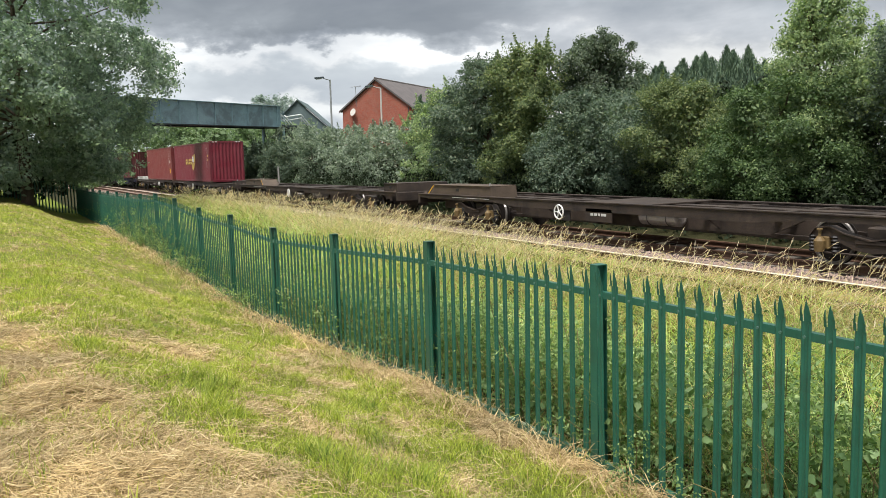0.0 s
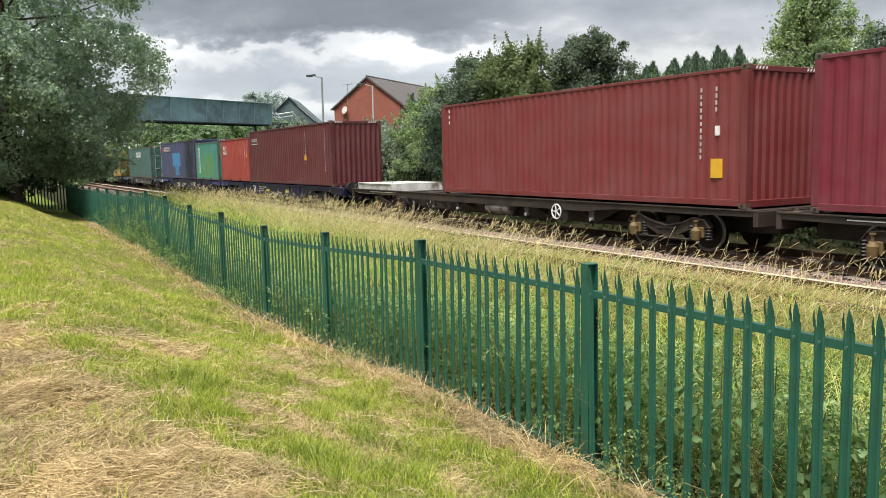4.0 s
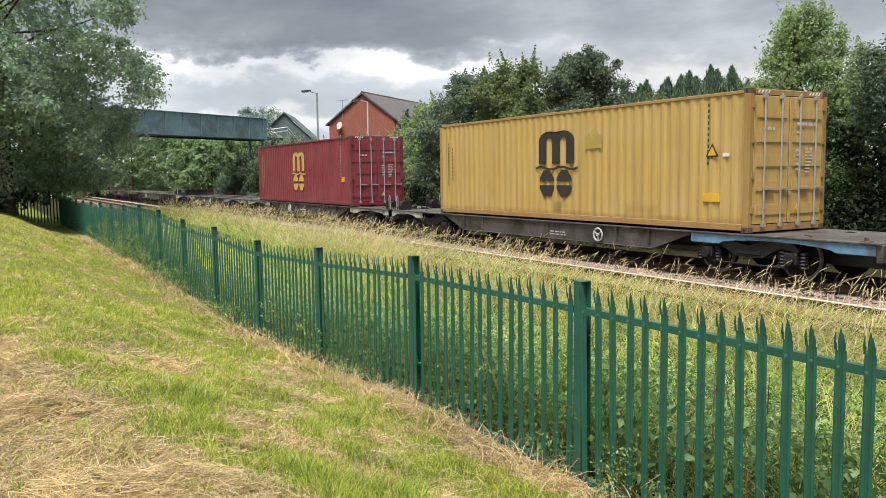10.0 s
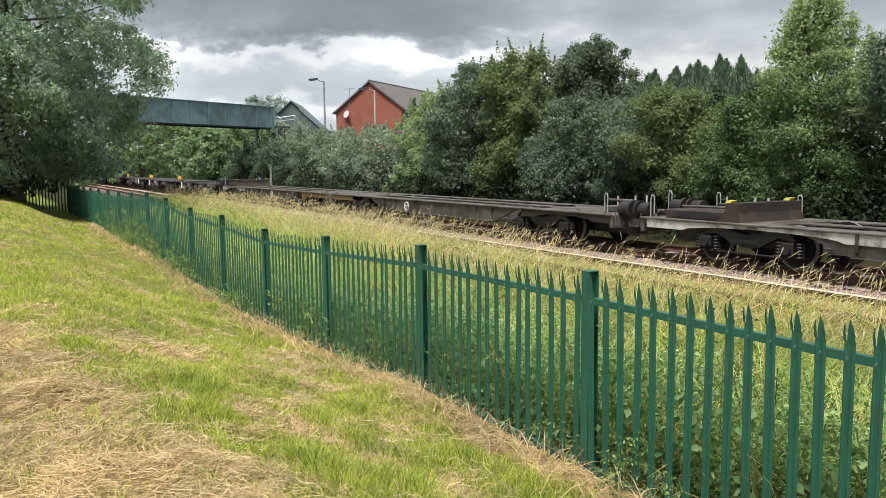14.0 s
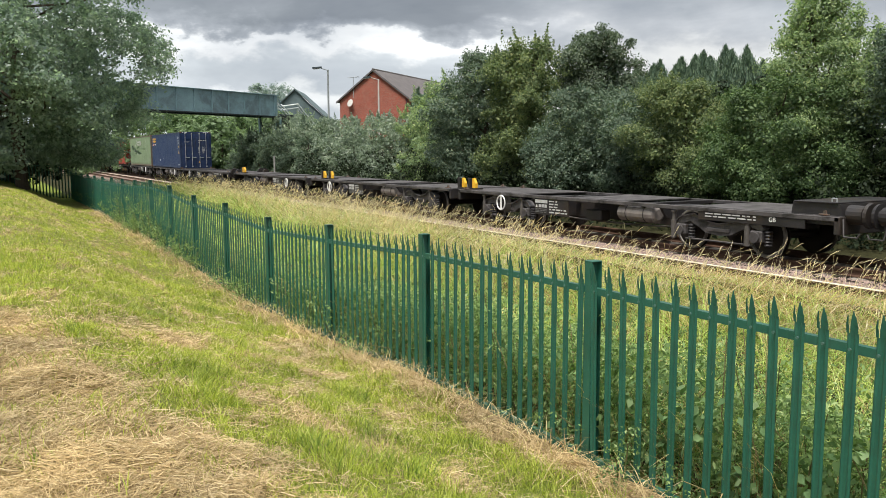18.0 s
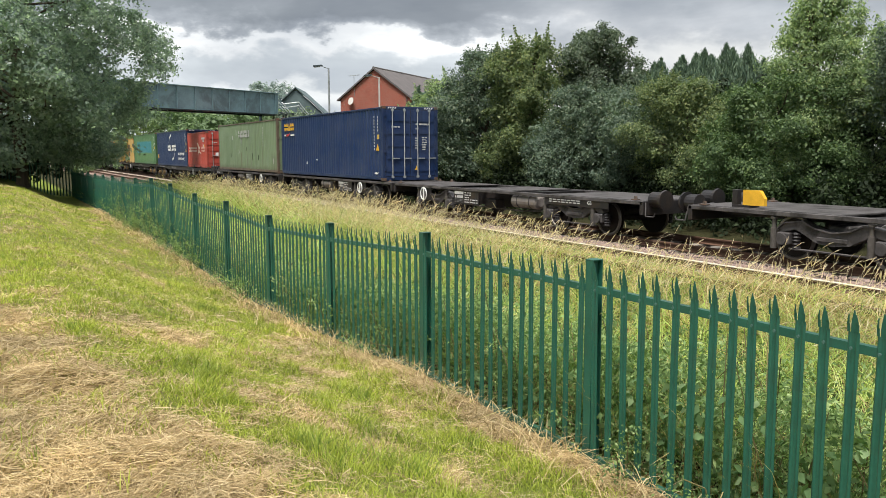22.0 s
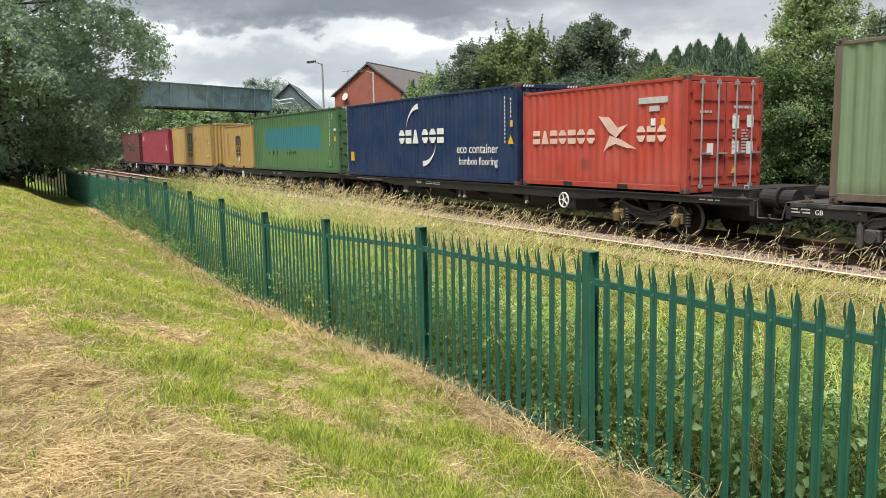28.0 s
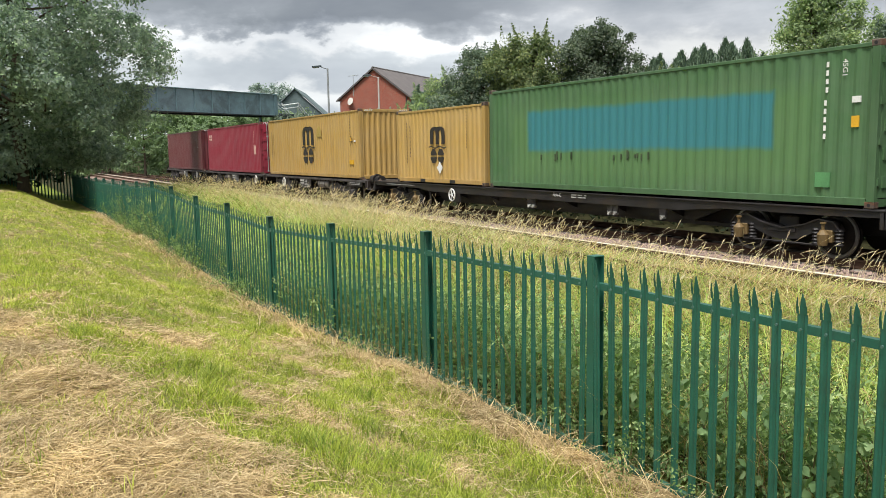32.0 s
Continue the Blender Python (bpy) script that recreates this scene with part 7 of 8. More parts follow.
# ---- trees ----
def leaf_quads(rng, centres, radii, per, size, squash=0.75, shell=0.55, aspect=0.62, face=None):
    """Leaves scattered in clumps, lying outwards and down: quads as ribbons of two rungs."""
    n = len(centres) * per
    c = np.repeat(centres, per, 0)
    r = np.repeat(radii, per)
    d = rng.normal(size=(n, 3))
    d /= np.linalg.norm(d, axis=1)[:, None]
    d[:, 2] *= squash
    k = rng.uniform(shell, 1.0, n) ** 0.6
    p = c + d * (r * k)[:, None]
    if face is None:
        nrm = d + rng.normal(0, 0.55, (n, 3)) + np.array([0, 0, 0.35])
    else:
        nrm = 0.5 * d + 0.5 * np.repeat(face, per, 0) + rng.normal(0, 0.62, (n, 3)) + np.array([0, 0, 0.30])
    nrm /= np.linalg.norm(nrm, axis=1)[:, None]
    t = np.cross(nrm, rng.normal(size=(n, 3)))
    t /= np.linalg.norm(t, axis=1)[:, None] + 1e-9
    b = np.cross(nrm, t)
    s = size * rng.uniform(0.6, 1.35, n)
    P = np.empty((n, 2, 2, 3))
    sag = np.array([0, 0, 1.0]) * (s * 0.10)[:, None]
    P[:, 0, 0] = p - t * (s * 0.5)[:, None] - sag
    P[:, 0, 1] = p + b * (s * 0.5 * aspect)[:, None]
    P[:, 1, 1] = p + t * (s * 0.6)[:, None] - sag
    P[:, 1, 0] = p - b * (s * 0.5 * aspect)[:, None]
    return P


def crown_boughs(rng, size, n, low, nb, br, taper, skirt):
    """Leaf clumps round boughs set over the crown's outline; hollows stay between them and the outline is ragged."""
    sx, sy, sz = size
    u = low + (0.97 - low) * (np.arange(nb) + rng.uniform(0.1, 0.9, nb)) / nb
    a = 2.39996 * np.arange(nb) + rng.normal(0, 0.55, nb)
    v = np.clip((u - 0.42) / 0.58, -1, 1)
    prof = np.where(v > 0, np.sqrt(np.clip(1 - np.abs(v) ** taper, 0, 1)), np.clip(1 - skirt * np.abs(v) ** 1.5, 0, 1))
    k = rng.uniform(0.40, 0.95, nb)
    bc = np.stack([np.cos(a) * sx * prof * k, np.sin(a) * sy * prof * k, u * sz], 1)
    rad = br * (sx + sy) / 2 * rng.uniform(0.5, 1.35, nb) * np.interp(u, [0, 0.6, 1.0], [1.1, 1.0, 0.7])
    bc[:, 2] = np.minimum(bc[:, 2], sz - 0.75 * rad)
    which = rng.choice(nb, n, p=rad ** 2 / (rad ** 2).sum())
    out = bc[which] - np.array([0, 0, 0.30 * sz])
    out /= np.linalg.norm(out, axis=1)[:, None] + 1e-9
    d = rng.normal(size=(n, 3)) + 0.70 * out + np.array([0, 0, 0.40])
    d /= np.linalg.norm(d, axis=1)[:, None]
    q = rng.uniform(0.35, 1.0, n) ** 0.55 * (1 + 0.18 * rng.normal(size=n))
    c = bc[which] + d * (rad[which] * q)[:, None] * np.array([1.0, 1.0, 0.72])
    return c, d, bc


def tree(name, label, x, y, size, top, mat, seed, leaf=0.13, clumps=260, per=60, trunk=0.2, low=-0.1, lean=0.0, clump_r=0.20, group="", twigs=0, floor=0.15, boughs=34, bough=0.36, taper=2.2, skirt=0.82, shoot=0.8):
    rng = np.random.default_rng(seed)
    z0 = float(ground_z(x, y))
    t = thing(name, label, "tree" if name.endswith("tree") else "bush", pose(x, y, z0 - 0.05), group)
    sx, sy, sz = size
    base = max(0.0, top - z0 - sz)
    sz = sz - 0.35
    c, face, bc = crown_boughs(rng, (sx, sy, sz), clumps, low, boughs, bough, taper, skirt)
    for q in (c, bc):
        q[:, 2] += base
        q[:, 0] += lean * np.clip(q[:, 2] / max(sz, 0.1), 0, 1)
    # keep the crown off the ground
    c[:, 2] = np.where(c[:, 2] < floor, floor + rng.uniform(0, 0.9, len(c)), c[:, 2])
    m = Mesher()
    head = Vector((lean, 0, base + sz * 0.80))
    knee = Vector((lean * 0.3, 0, base + sz * 0.22))
    m.rod((0, 0, 0), (0, 0, 0.35), trunk * 1.35, 10, trunk * 1.05, False).rod((0, 0, 0.35), knee, trunk * 1.05, 10, trunk * 0.8, False).rod(knee, head, trunk * 0.8, 8, trunk * 0.12, False)
    for q in bc[::2]:
        q = Vector(q)
        f = min(0.9, max(0.0, (q.z - knee.z) / max(0.1, head.z - knee.z) - 0.25))
        s = knee.lerp(head, f)
        m2 = s.lerp(q, 0.5) + Vector(rng.normal(0, 0.06, 3)) * (q - s).length
        e = s.lerp(q, 0.92)
        m.rod(s, m2, trunk * 0.32 * (1 - 0.6 * f), 6, trunk * 0.18, False).rod(m2, e, trunk * 0.18, 6, trunk * 0.06, False)
    part("trunk", m, MAT["bark"], t)
    r = clump_r * rng.uniform(0.6, 1.7, len(c))
    P = [leaf_quads(rng, c, r, per, leaf, 0.75, 0.02, 0.60, face)]
    # leaves filling the inside of the crown
    k = rng.integers(0, len(bc), max(8, clumps // (8 if clumps > 2000 else 3)))
    ins = bc[k] * np.array([0.55, 0.55, 1.0]) + rng.normal(0, 0.25, (len(k), 3)) * np.array([1, 1, 0.5]) - np.array([0, 0, 0.2])
    ins[:, 2] = np.maximum(ins[:, 2], floor + 0.1)
    P.append(leaf_quads(rng, ins, np.full(len(ins), clump_r * 2.2), max(10, per // 2), leaf * 1.6, 0.8, 0.1))
    if twigs:
        # leafy shoots standing out of the crown
        hi = c[np.argsort(-c[:, 2] + 0.5 * np.hypot(c[:, 0], c[:, 1]))[:max(6, len(c) // 5)]]
        s = hi[rng.integers(0, len(hi), twigs)]
        way = np.stack([rng.normal(0, 0.22, twigs), rng.normal(0, 0.22, twigs), np.ones(twigs)], 1)
        up = rng.uniform(0.25, 1.0, twigs) ** 1.4 * min(shoot, sz * 0.16)
        for k in range(9):
            f = (k + 1) / 9
            P.append(leaf_quads(rng, s + way * (up * f)[:, None], np.full(twigs, 0.17 * (1.2 - f)), 7, leaf * 0.9))
        P.append(blades(rng, s - np.array([0, 0, 0.25]), up + 0.25, np.full(twigs, 0.008), np.zeros(twigs), 0.05, 2))
    part("crown", strips("crown", np.concatenate(P), MAT[mat]), None, t)
    return t


def conifer(label, x, y, top, r, seed):
    rng = np.random.default_rng(seed)
    z0 = float(ground_z(x, y))
    h = top - z0
    t = thing("conifer_tree", label, "tree", pose(x, y, z0), "row of conifers")
    part("trunk", Mesher().rod((0, 0, 0), (0, 0, h * 0.97), 0.16, 8, 0.03), MAT["bark"], t)
    # upswept sprays, longest low down, a thin leader on top
    n = 3400
    s = rng.uniform(0, 1, n) ** 0.8
    zz = h * (0.02 + 0.98 * s)
    a = rng.uniform(0, 2 * math.pi, n)
    rough = 1 + 0.30 * np.sin(a * 3 + seed + zz * 2.1) * np.sin(zz * 3.3 + seed) + rng.normal(0, 0.10, n)
    rr = r * np.clip(1 - zz / h, 0, 1) ** 0.80 * rough * rng.uniform(0.45, 1.08, n)
    c = np.stack([np.cos(a) * rr, np.sin(a) * rr, zz], 1)
    L = (0.20 + 0.34 * (1 - zz / h)) * rng.uniform(0.6, 1.5, n)
    P = blades(rng, c, L * 1.15, 0.020 + 0.012 * rng.uniform(0, 1, n), rng.uniform(0.05, 0.55, n), 0.05, 3)
    part("crown", strips("crown", P, MAT["needle"]), None, t)


def make_trees():
    # the big maple beside the fence, thin towards the railway, and the tree behind it
    tree("maple_tree", "large grey-green maple tree with a low spreading crown", -44.0, 1.4, (8.6, 7.0, 13.4), 15.0, "leaf_maple", 11, 0.165, 4200, 30, 0.27, 0.0, 0.0, 0.46, "", 6, 1.25, 100, 0.23, 2.4, 0.50)
    tree("maple_tree", "dark green tree standing behind the big maple", -47.0, -4.0, (6.0, 6.0, 9.0), 10.5, "leaf_maple", 12, 0.22, 520, 36, 0.34, 0.0, 0.0, 0.45, "", 0, 1.6, 44, 0.30)
    # bushes added behind the trunk; the crown's shade is in their leaf colour
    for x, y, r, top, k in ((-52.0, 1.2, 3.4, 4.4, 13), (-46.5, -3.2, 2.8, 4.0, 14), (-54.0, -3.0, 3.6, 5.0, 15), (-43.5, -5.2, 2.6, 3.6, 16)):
        tree("shade_bush", "bush added behind the big maple, leaves coloured dark for its shade", x, y, (r, r, top), top, "under", k, 0.20, 200, 26, 0.15, 0.05, 0.0, 0.35, "bushes behind the maple", 0, 0.15, 24, 0.40)
    # grey-green willows and shrubs along the far side of the line, towards the footbridge
    line = [(-65.5, 22.4, 2.2, 5.0, "leaf_grey"), (-62.5, 21.6, 2.6, 5.6, "leaf_grey"), (-59.5, 21.0, 2.3, 5.0, "leaf_grey"), (-56.8, 20.8, 2.2, 4.9, "leaf_grey"), (-54.0, 20.5, 2.2, 4.8, "leaf_mid"), (-51.2, 20.6, 2.2, 4.9, "leaf_grey"),
            (-48.6, 20.6, 2.1, 4.7, "leaf_grey"), (-46.0, 20.4, 2.1, 4.6, "leaf_grey"), (-43.5, 20.6, 2.1, 4.7, "leaf_grey"), (-41.0, 20.6, 2.0, 4.6, "leaf_grey"), (-66.5, 20.2, 2.0, 4.2, "leaf_mid"), (-63.8, 20.0, 1.8, 4.3, "leaf_mid")]
    for i, (x, y, r, top, m) in enumerate(line):
        tree("willow_bush", "grey-green bushy willow beside the railway", x, y, (r, r * 0.85, top), top, m, 30 + i, 0.11, 210, 34, 0.12, 0.06, 0.0, 0.24, "lineside bushes", 14, 0.15, 22, 0.38, 2.0)
    tree("ash_tree", "light green young ash tree beside the railway", -38.6, 20.6, (2.0, 1.9, 5.2), 5.0, "leaf_light", 41, 0.105, 260, 36, 0.14, 0.06, 0.0, 0.22, "", 14, 0.15, 24, 0.38)
    tree("ash_tree", "light green feathery ash tree beside the railway", -35.4, 20.3, (2.3, 2.1, 6.2), 6.2, "leaf_light", 42, 0.10, 340, 36, 0.15, 0.20, 0.0, 0.22, "", 22, 0.15, 28, 0.36)
    tree("sycamore_tree", "dark green sycamore tree beside the railway", -31.9, 20.5, (2.5, 2.6, 7.2), 6.75, "leaf_mid", 43, 0.100, 1000, 48, 0.22, 0.20, 0.0, 0.26, "", 30, 0.15, 52, 0.36, 1.7, 0.80, 1.0)
    tree("sycamore_tree", "dark green sycamore tree with spiky top shoots", -28.9, 20.8, (1.75, 2.2, 7.4), 6.9, "leaf_sun", 44, 0.100, 900, 46, 0.22, 0.20, 0.0, 0.26, "", 44, 0.15, 46, 0.38, 1.7, 0.80, 1.3)
    tree("maple_tree", "dark rounded maple tree behind the lineside trees", -28.3, 24.2, (1.75, 2.0, 5.2), 7.95, "leaf_dark", 45, 0.105, 900, 40, 0.24, 0.0, 0.0, 0.26, "", 20, 0.15, 46, 0.36, 3.2, 0.6, 0.4)
    tree("hawthorn_bush", "dense dark green hawthorn bush beside the railway", -24.4, 20.2, (2.4, 2.2, 5.0), 4.75, "leaf_mid", 46, 0.088, 760, 44, 0.14, 0.20, 0.0, 0.26, "", 20, 0.15, 24, 0.38, 2.0, 0.85, 0.5)
    tree("hawthorn_bush", "mid green hawthorn bush beside the railway", -21.9, 19.8, (2.0, 1.9, 4.8), 4.6, "leaf_mid", 47, 0.085, 560, 40, 0.12, 0.20, 0.0, 0.22, "", 18, 0.15, 20, 0.40)
    tree("elder_bush", "yellow-green elder bush beside the railway", -19.0, 20.0, (2.3, 1.9, 4.9), 4.75, "leaf_sun", 48, 0.072, 760, 54, 0.12, 0.20, 0.0, 0.24, "", 22, 0.15, 22, 0.38, 1.8, 0.85, 0.5)
    tree("hawthorn_bush", "dark green bush behind the lineside hedge", -21.6, 22.8, (2.4, 2.0, 5.2), 4.9, "leaf_dark", 52, 0.11, 320, 34, 0.14, 0.20, 0.0, 0.24, "", 0, 0.15, 26, 0.36)
    tree("ash_tree", "tall light green feathery ash tree beside the railway", -15.0, 20.9, (1.85, 1.8, 7.1), 6.9, "leaf_light", 49, 0.062, 1100, 56, 0.20, 0.20, 0.0, 0.24, "", 80, 0.15, 40, 0.27, 0.66, 0.80, 0.8)
    tree("ash_tree", "slender light green ash sapling beside the railway", -13.75, 21.2, (1.0, 1.0, 6.3), 6.2, "leaf_light", 55, 0.062, 300, 50, 0.10, 0.30, 0.0, 0.22, "", 26, 0.15, 16, 0.34, 0.9, 0.70, 0.8)
    # added bush: its dark leaves stand for the ash's shaded lower half
    tree("hawthorn_bush", "dark green hawthorn bush added in front of the ash tree for its shaded lower half", -15.4, 19.8, (2.3, 1.7, 4.7), 4.5, "leaf_shade", 56, 0.072, 760, 50, 0.13, 0.20, 0.0, 0.24, "", 14, 0.15, 20, 0.40, 1.9, 0.85, 0.4)
    tree("sycamore_tree", "tall dark green sycamore tree beside the railway", -10.9, 20.9, (2.4, 2.3, 7.4), 6.9, "leaf_mid", 50, 0.085, 1050, 50, 0.24, 0.15, 0.0, 0.28, "", 30, 0.15, 34, 0.36, 1.4, 0.70)
    tree("sycamore_tree", "dark green sycamore tree beside the railway", -7.5, 21.0, (2.8, 2.5, 7.4), 7.2, "leaf_mid", 51, 0.20, 200, 30, 0.22, 0.20, 0.0, 0.27, "", 8, 0.15, 36, 0.34)
    tree("hawthorn_bush", "green bush beside the railway", -3.5, 20.5, (2.6, 2.2, 5.4), 5.2, "leaf_mid", 53, 0.20, 140, 26, 0.14, 0.20, 0.0, 0.28, "", 0, 0.15, 28, 0.36)
    tree("sycamore_tree", "green sycamore tree beside the railway", 1.5, 21.5, (3.2, 2.8, 7.4), 7.2, "leaf_mid", 54, 0.22, 140, 26, 0.2, 0.20, 0.0, 0.30, "", 0, 0.15, 30, 0.36)
    # dense hedge added to close the view behind the lineside trees, leaves coloured shade-dark
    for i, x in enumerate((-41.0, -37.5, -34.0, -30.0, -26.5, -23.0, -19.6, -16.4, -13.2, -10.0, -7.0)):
        tree("backing_bush", "dense dark green hedge bush behind the lineside trees", x, 23.6 + 0.5 * (i % 2), (2.5, 1.6, 5.0), (4.7 if x < -17 else 5.4) - 0.3 * (i % 3), "under", 110 + i, 0.20, 170, 22, 0.14, 0.03, 0.0, 0.36, "hedge behind the lineside trees", 0, 0.15, 22, 0.46)
    for i, (x, y, top) in enumerate(((-62.2, 18.7, 4.3), (-64.8, 18.3, 4.0), (-60.2, 19.3, 4.2))):
        tree("willow_bush", "grey-green bushy willow beside the railway", x, y, (1.7, 1.5, top), top, "leaf_mid", 130 + i, 0.11, 210, 34, 0.12, 0.06, 0.0, 0.24, "lineside bushes", 8, 0.15, 20, 0.42, 2.0)
    rng = random.Random(12)
    for i in range(36):
        x = -44.0 + 0.38 * i
        top = (7.1, 7.5, 7.7, 8.0, 8.05, 7.9, 7.8, 8.2, 8.1, 8.2, 8.0, 7.5)[min(11, i // 3)] - (0.0 if i % 4 == 0 else rng.uniform(0.1, 0.75))
        conifer("dark green conifer in a row behind the lineside trees", x + rng.uniform(-0.15, 0.15), 38.0 + rng.uniform(-0.4, 1.6), top, rng.uniform(1.5, 2.4), 200 + i)
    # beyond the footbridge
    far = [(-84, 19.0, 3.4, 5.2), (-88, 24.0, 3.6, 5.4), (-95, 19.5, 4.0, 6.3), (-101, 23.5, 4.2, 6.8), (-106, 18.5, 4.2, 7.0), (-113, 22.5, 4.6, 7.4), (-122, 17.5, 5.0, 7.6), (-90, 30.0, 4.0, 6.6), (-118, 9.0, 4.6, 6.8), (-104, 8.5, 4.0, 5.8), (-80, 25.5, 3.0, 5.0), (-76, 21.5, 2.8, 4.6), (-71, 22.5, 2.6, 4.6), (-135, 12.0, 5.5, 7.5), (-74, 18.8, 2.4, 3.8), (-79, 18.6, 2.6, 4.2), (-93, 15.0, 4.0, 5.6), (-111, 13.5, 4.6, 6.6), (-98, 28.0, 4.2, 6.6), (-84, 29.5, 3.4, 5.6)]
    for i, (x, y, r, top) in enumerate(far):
        tree("far_bush", "sunlit green thicket beyond the footbridge, haze put into its leaf colour", x, y, (r, r, top + 2.0 * (y < 27)), top + 2.0 * (y < 27), "far_leaf", 80 + i, 0.32, 170, 20, 0.16, 0.05, 0.0, 0.42, "thickets beyond the footbridge", 0, 0.15, 24, 0.36)
    tree("far_tree", "grey-green tree behind the footbridge, distance haze put into its leaf colour", -101.0, 32.0, (3.6, 3.4, 7.0), 11.4, "leaf_haze", 100, 0.20, 340, 30, 0.25, 0.0, 0.0, 0.42, "", 0, 0.15, 30, 0.30)
    tree("garden_tree", "dark green conifer-like bush beside the brick house", -58.5, 31.6, (2.2, 2.2, 6.4), 7.4, "needle", 101, 0.2, 260, 40, 0.15, 0.0, 0.0, 0.30, "", 20, 0.15, 26, 0.36, 1.4)
    tree("garden_bush", "pale blossoming bush below the street lamp", -64.0, 26.5, (1.8, 1.8, 4.4), 5.5, "leaf_grey", 102, 0.16, 160, 30, 0.12, 0.0, 0.0, 0.28, "", 12, 0.15, 20, 0.36)


make_trees()


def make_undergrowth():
    """Nettles, ivy and bramble under the lineside trees; the shade there is put into their leaf colour."""
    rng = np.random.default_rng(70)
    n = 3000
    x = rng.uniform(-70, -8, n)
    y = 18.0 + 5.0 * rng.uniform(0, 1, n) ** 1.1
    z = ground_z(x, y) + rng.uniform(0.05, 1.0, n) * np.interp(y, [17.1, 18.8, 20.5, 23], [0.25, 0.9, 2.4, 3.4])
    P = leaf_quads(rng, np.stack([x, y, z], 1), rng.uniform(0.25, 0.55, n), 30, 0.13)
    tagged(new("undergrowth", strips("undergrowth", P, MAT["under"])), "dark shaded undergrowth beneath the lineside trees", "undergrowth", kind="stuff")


make_undergrowth()


# ---- grass, weeds and cuttings ----
def thin(rng, n, x0, x1, y0, y1, keep):
    x = rng.uniform(x0, x1, n)
    y = rng.uniform(y0, y1, n)
    k = rng.uniform(0, 1, n) < keep(x, y)
    return x[k], y[k]


def place(x, y, dz=0.0):
    z = np.maximum(ground_z(x, y), np.interp(y, [8.9, 9.35, 9.75, 11.9, 12.6, 13.0], [-0.50, -0.36, -0.22, -0.20, -0.08, -0.10]) - 9.0 * (np.asarray(y) < 8.9))
    return np.stack([x, y, z + dz], 1)


def make_lawn():
    rng = np.random.default_rng(21)
    X, Y = [], []
    for n, a, b in ((78000, -8.5, -2.9), (60000, -16, -8.5), (44000, -38, -16), (34000, -2.9, 3.5)):
        X.append(rng.uniform(a, b, n))
        Y.append(rng.uniform(-0.9, 3.85, n))
    # thinner cover round the camera's stand and behind it
    X.append(rng.uniform(-14, 5, 16000))
    Y.append(np.where(X[-1] > -2.9, rng.uniform(-6, 3.85, 16000), rng.uniform(-6, -0.9, 16000)))
    x, y = np.concatenate(X), np.concatenate(Y)
    s = straw_amount(x, y)
    g = rng.uniform(0, 1, len(x)) > s * 0.97
    gx, gy = x[g], y[g]
    far = np.interp(-gx, [3, 10, 30], [1.0, 1.3, 2.4])
    tuft = np.array([noise.noise(Vector((a * 1.6, b * 1.9, 5.0))) + 0.6 * noise.noise(Vector((a * 4.5, b * 5.0, 8.0))) for a, b in zip(gx, gy)])
    L = rng.uniform(0.045, 0.120, len(gx)) * np.clip(0.85 + 1.1 * tuft, 0.45, 2.2)
    P = blades(rng, place(gx, gy, -0.005), L, 0.0025 * far * rng.uniform(0.6, 1.4, len(gx)), rng.uniform(0.0, 0.5, len(gx)), 0.35, 3)
    deep = tuft + rng.normal(0, 0.18, len(gx)) > 0.58
    tagged(new("lawn_grass", strips("lawn_grass", P[~deep], MAT["blade"])), "short bright green mown grass on the bank", "grass", kind="stuff")
    tagged(new("grass_tufts", strips("grass_tufts", P[deep], MAT["tuft"])), "longer deep green tufts in the mown grass", "grass", kind="stuff")
    # cuttings: long thin stalks lying in swathes and small heaps
    sx, sy = x[~g], y[~g]
    near = sx > -9.5
    sx = np.concatenate([sx, (sx + rng.normal(0, 0.05, len(sx)))[near]])
    sy = np.concatenate([sy, (sy + rng.normal(0, 0.05, len(sy)))[near]])
    n = len(sx)
    far = np.interp(-sx, [3, 10, 30], [1.0, 1.5, 2.8])
    swirl = np.array([2.6 * noise.noise(Vector((a * 1.1, b * 1.3, 9.0))) for a, b in zip(sx, sy)])
    heap = np.clip(np.array([noise.noise(Vector((a * 2.2, b * 2.6, 14.0))) + 0.5 * noise.noise(Vector((a * 6.0, b * 6.0, 17.0))) for a, b in zip(sx, sy)]) + 0.25, 0, 1)
    a = 0.5 + swirl + rng.normal(0, 0.75, n)
    L = rng.uniform(0.05, 0.20, n)
    c = place(sx, sy, 0.004 + rng.uniform(0, 1, n) * (0.012 + 0.10 * heap))
    d = np.stack([np.cos(a), np.sin(a), rng.normal(0, 0.26, n)], 1)
    w = np.stack([-np.sin(a), np.cos(a), rng.normal(0, 0.6, n)], 1) * (0.0010 * far * rng.uniform(0.6, 1.5, n))[:, None]
    P = np.empty((n, 3, 2, 3))
    bend = np.stack([-np.sin(a), np.cos(a), np.full(n, 0.5)], 1) * (L * rng.normal(0, 0.16, n))[:, None]
    for i, f in enumerate((-0.5, 0.03, 0.5)):
        mid = c + d * (L * f)[:, None] + bend * (1 - 4 * f * f)
        P[:, i, 0], P[:, i, 1] = mid - w, mid + w
    tagged(new("dry_cuttings", strips("dry_cuttings", P, MAT["straw"])), "drifts of dry straw-coloured grass cuttings on the bank", "cuttings", kind="stuff")


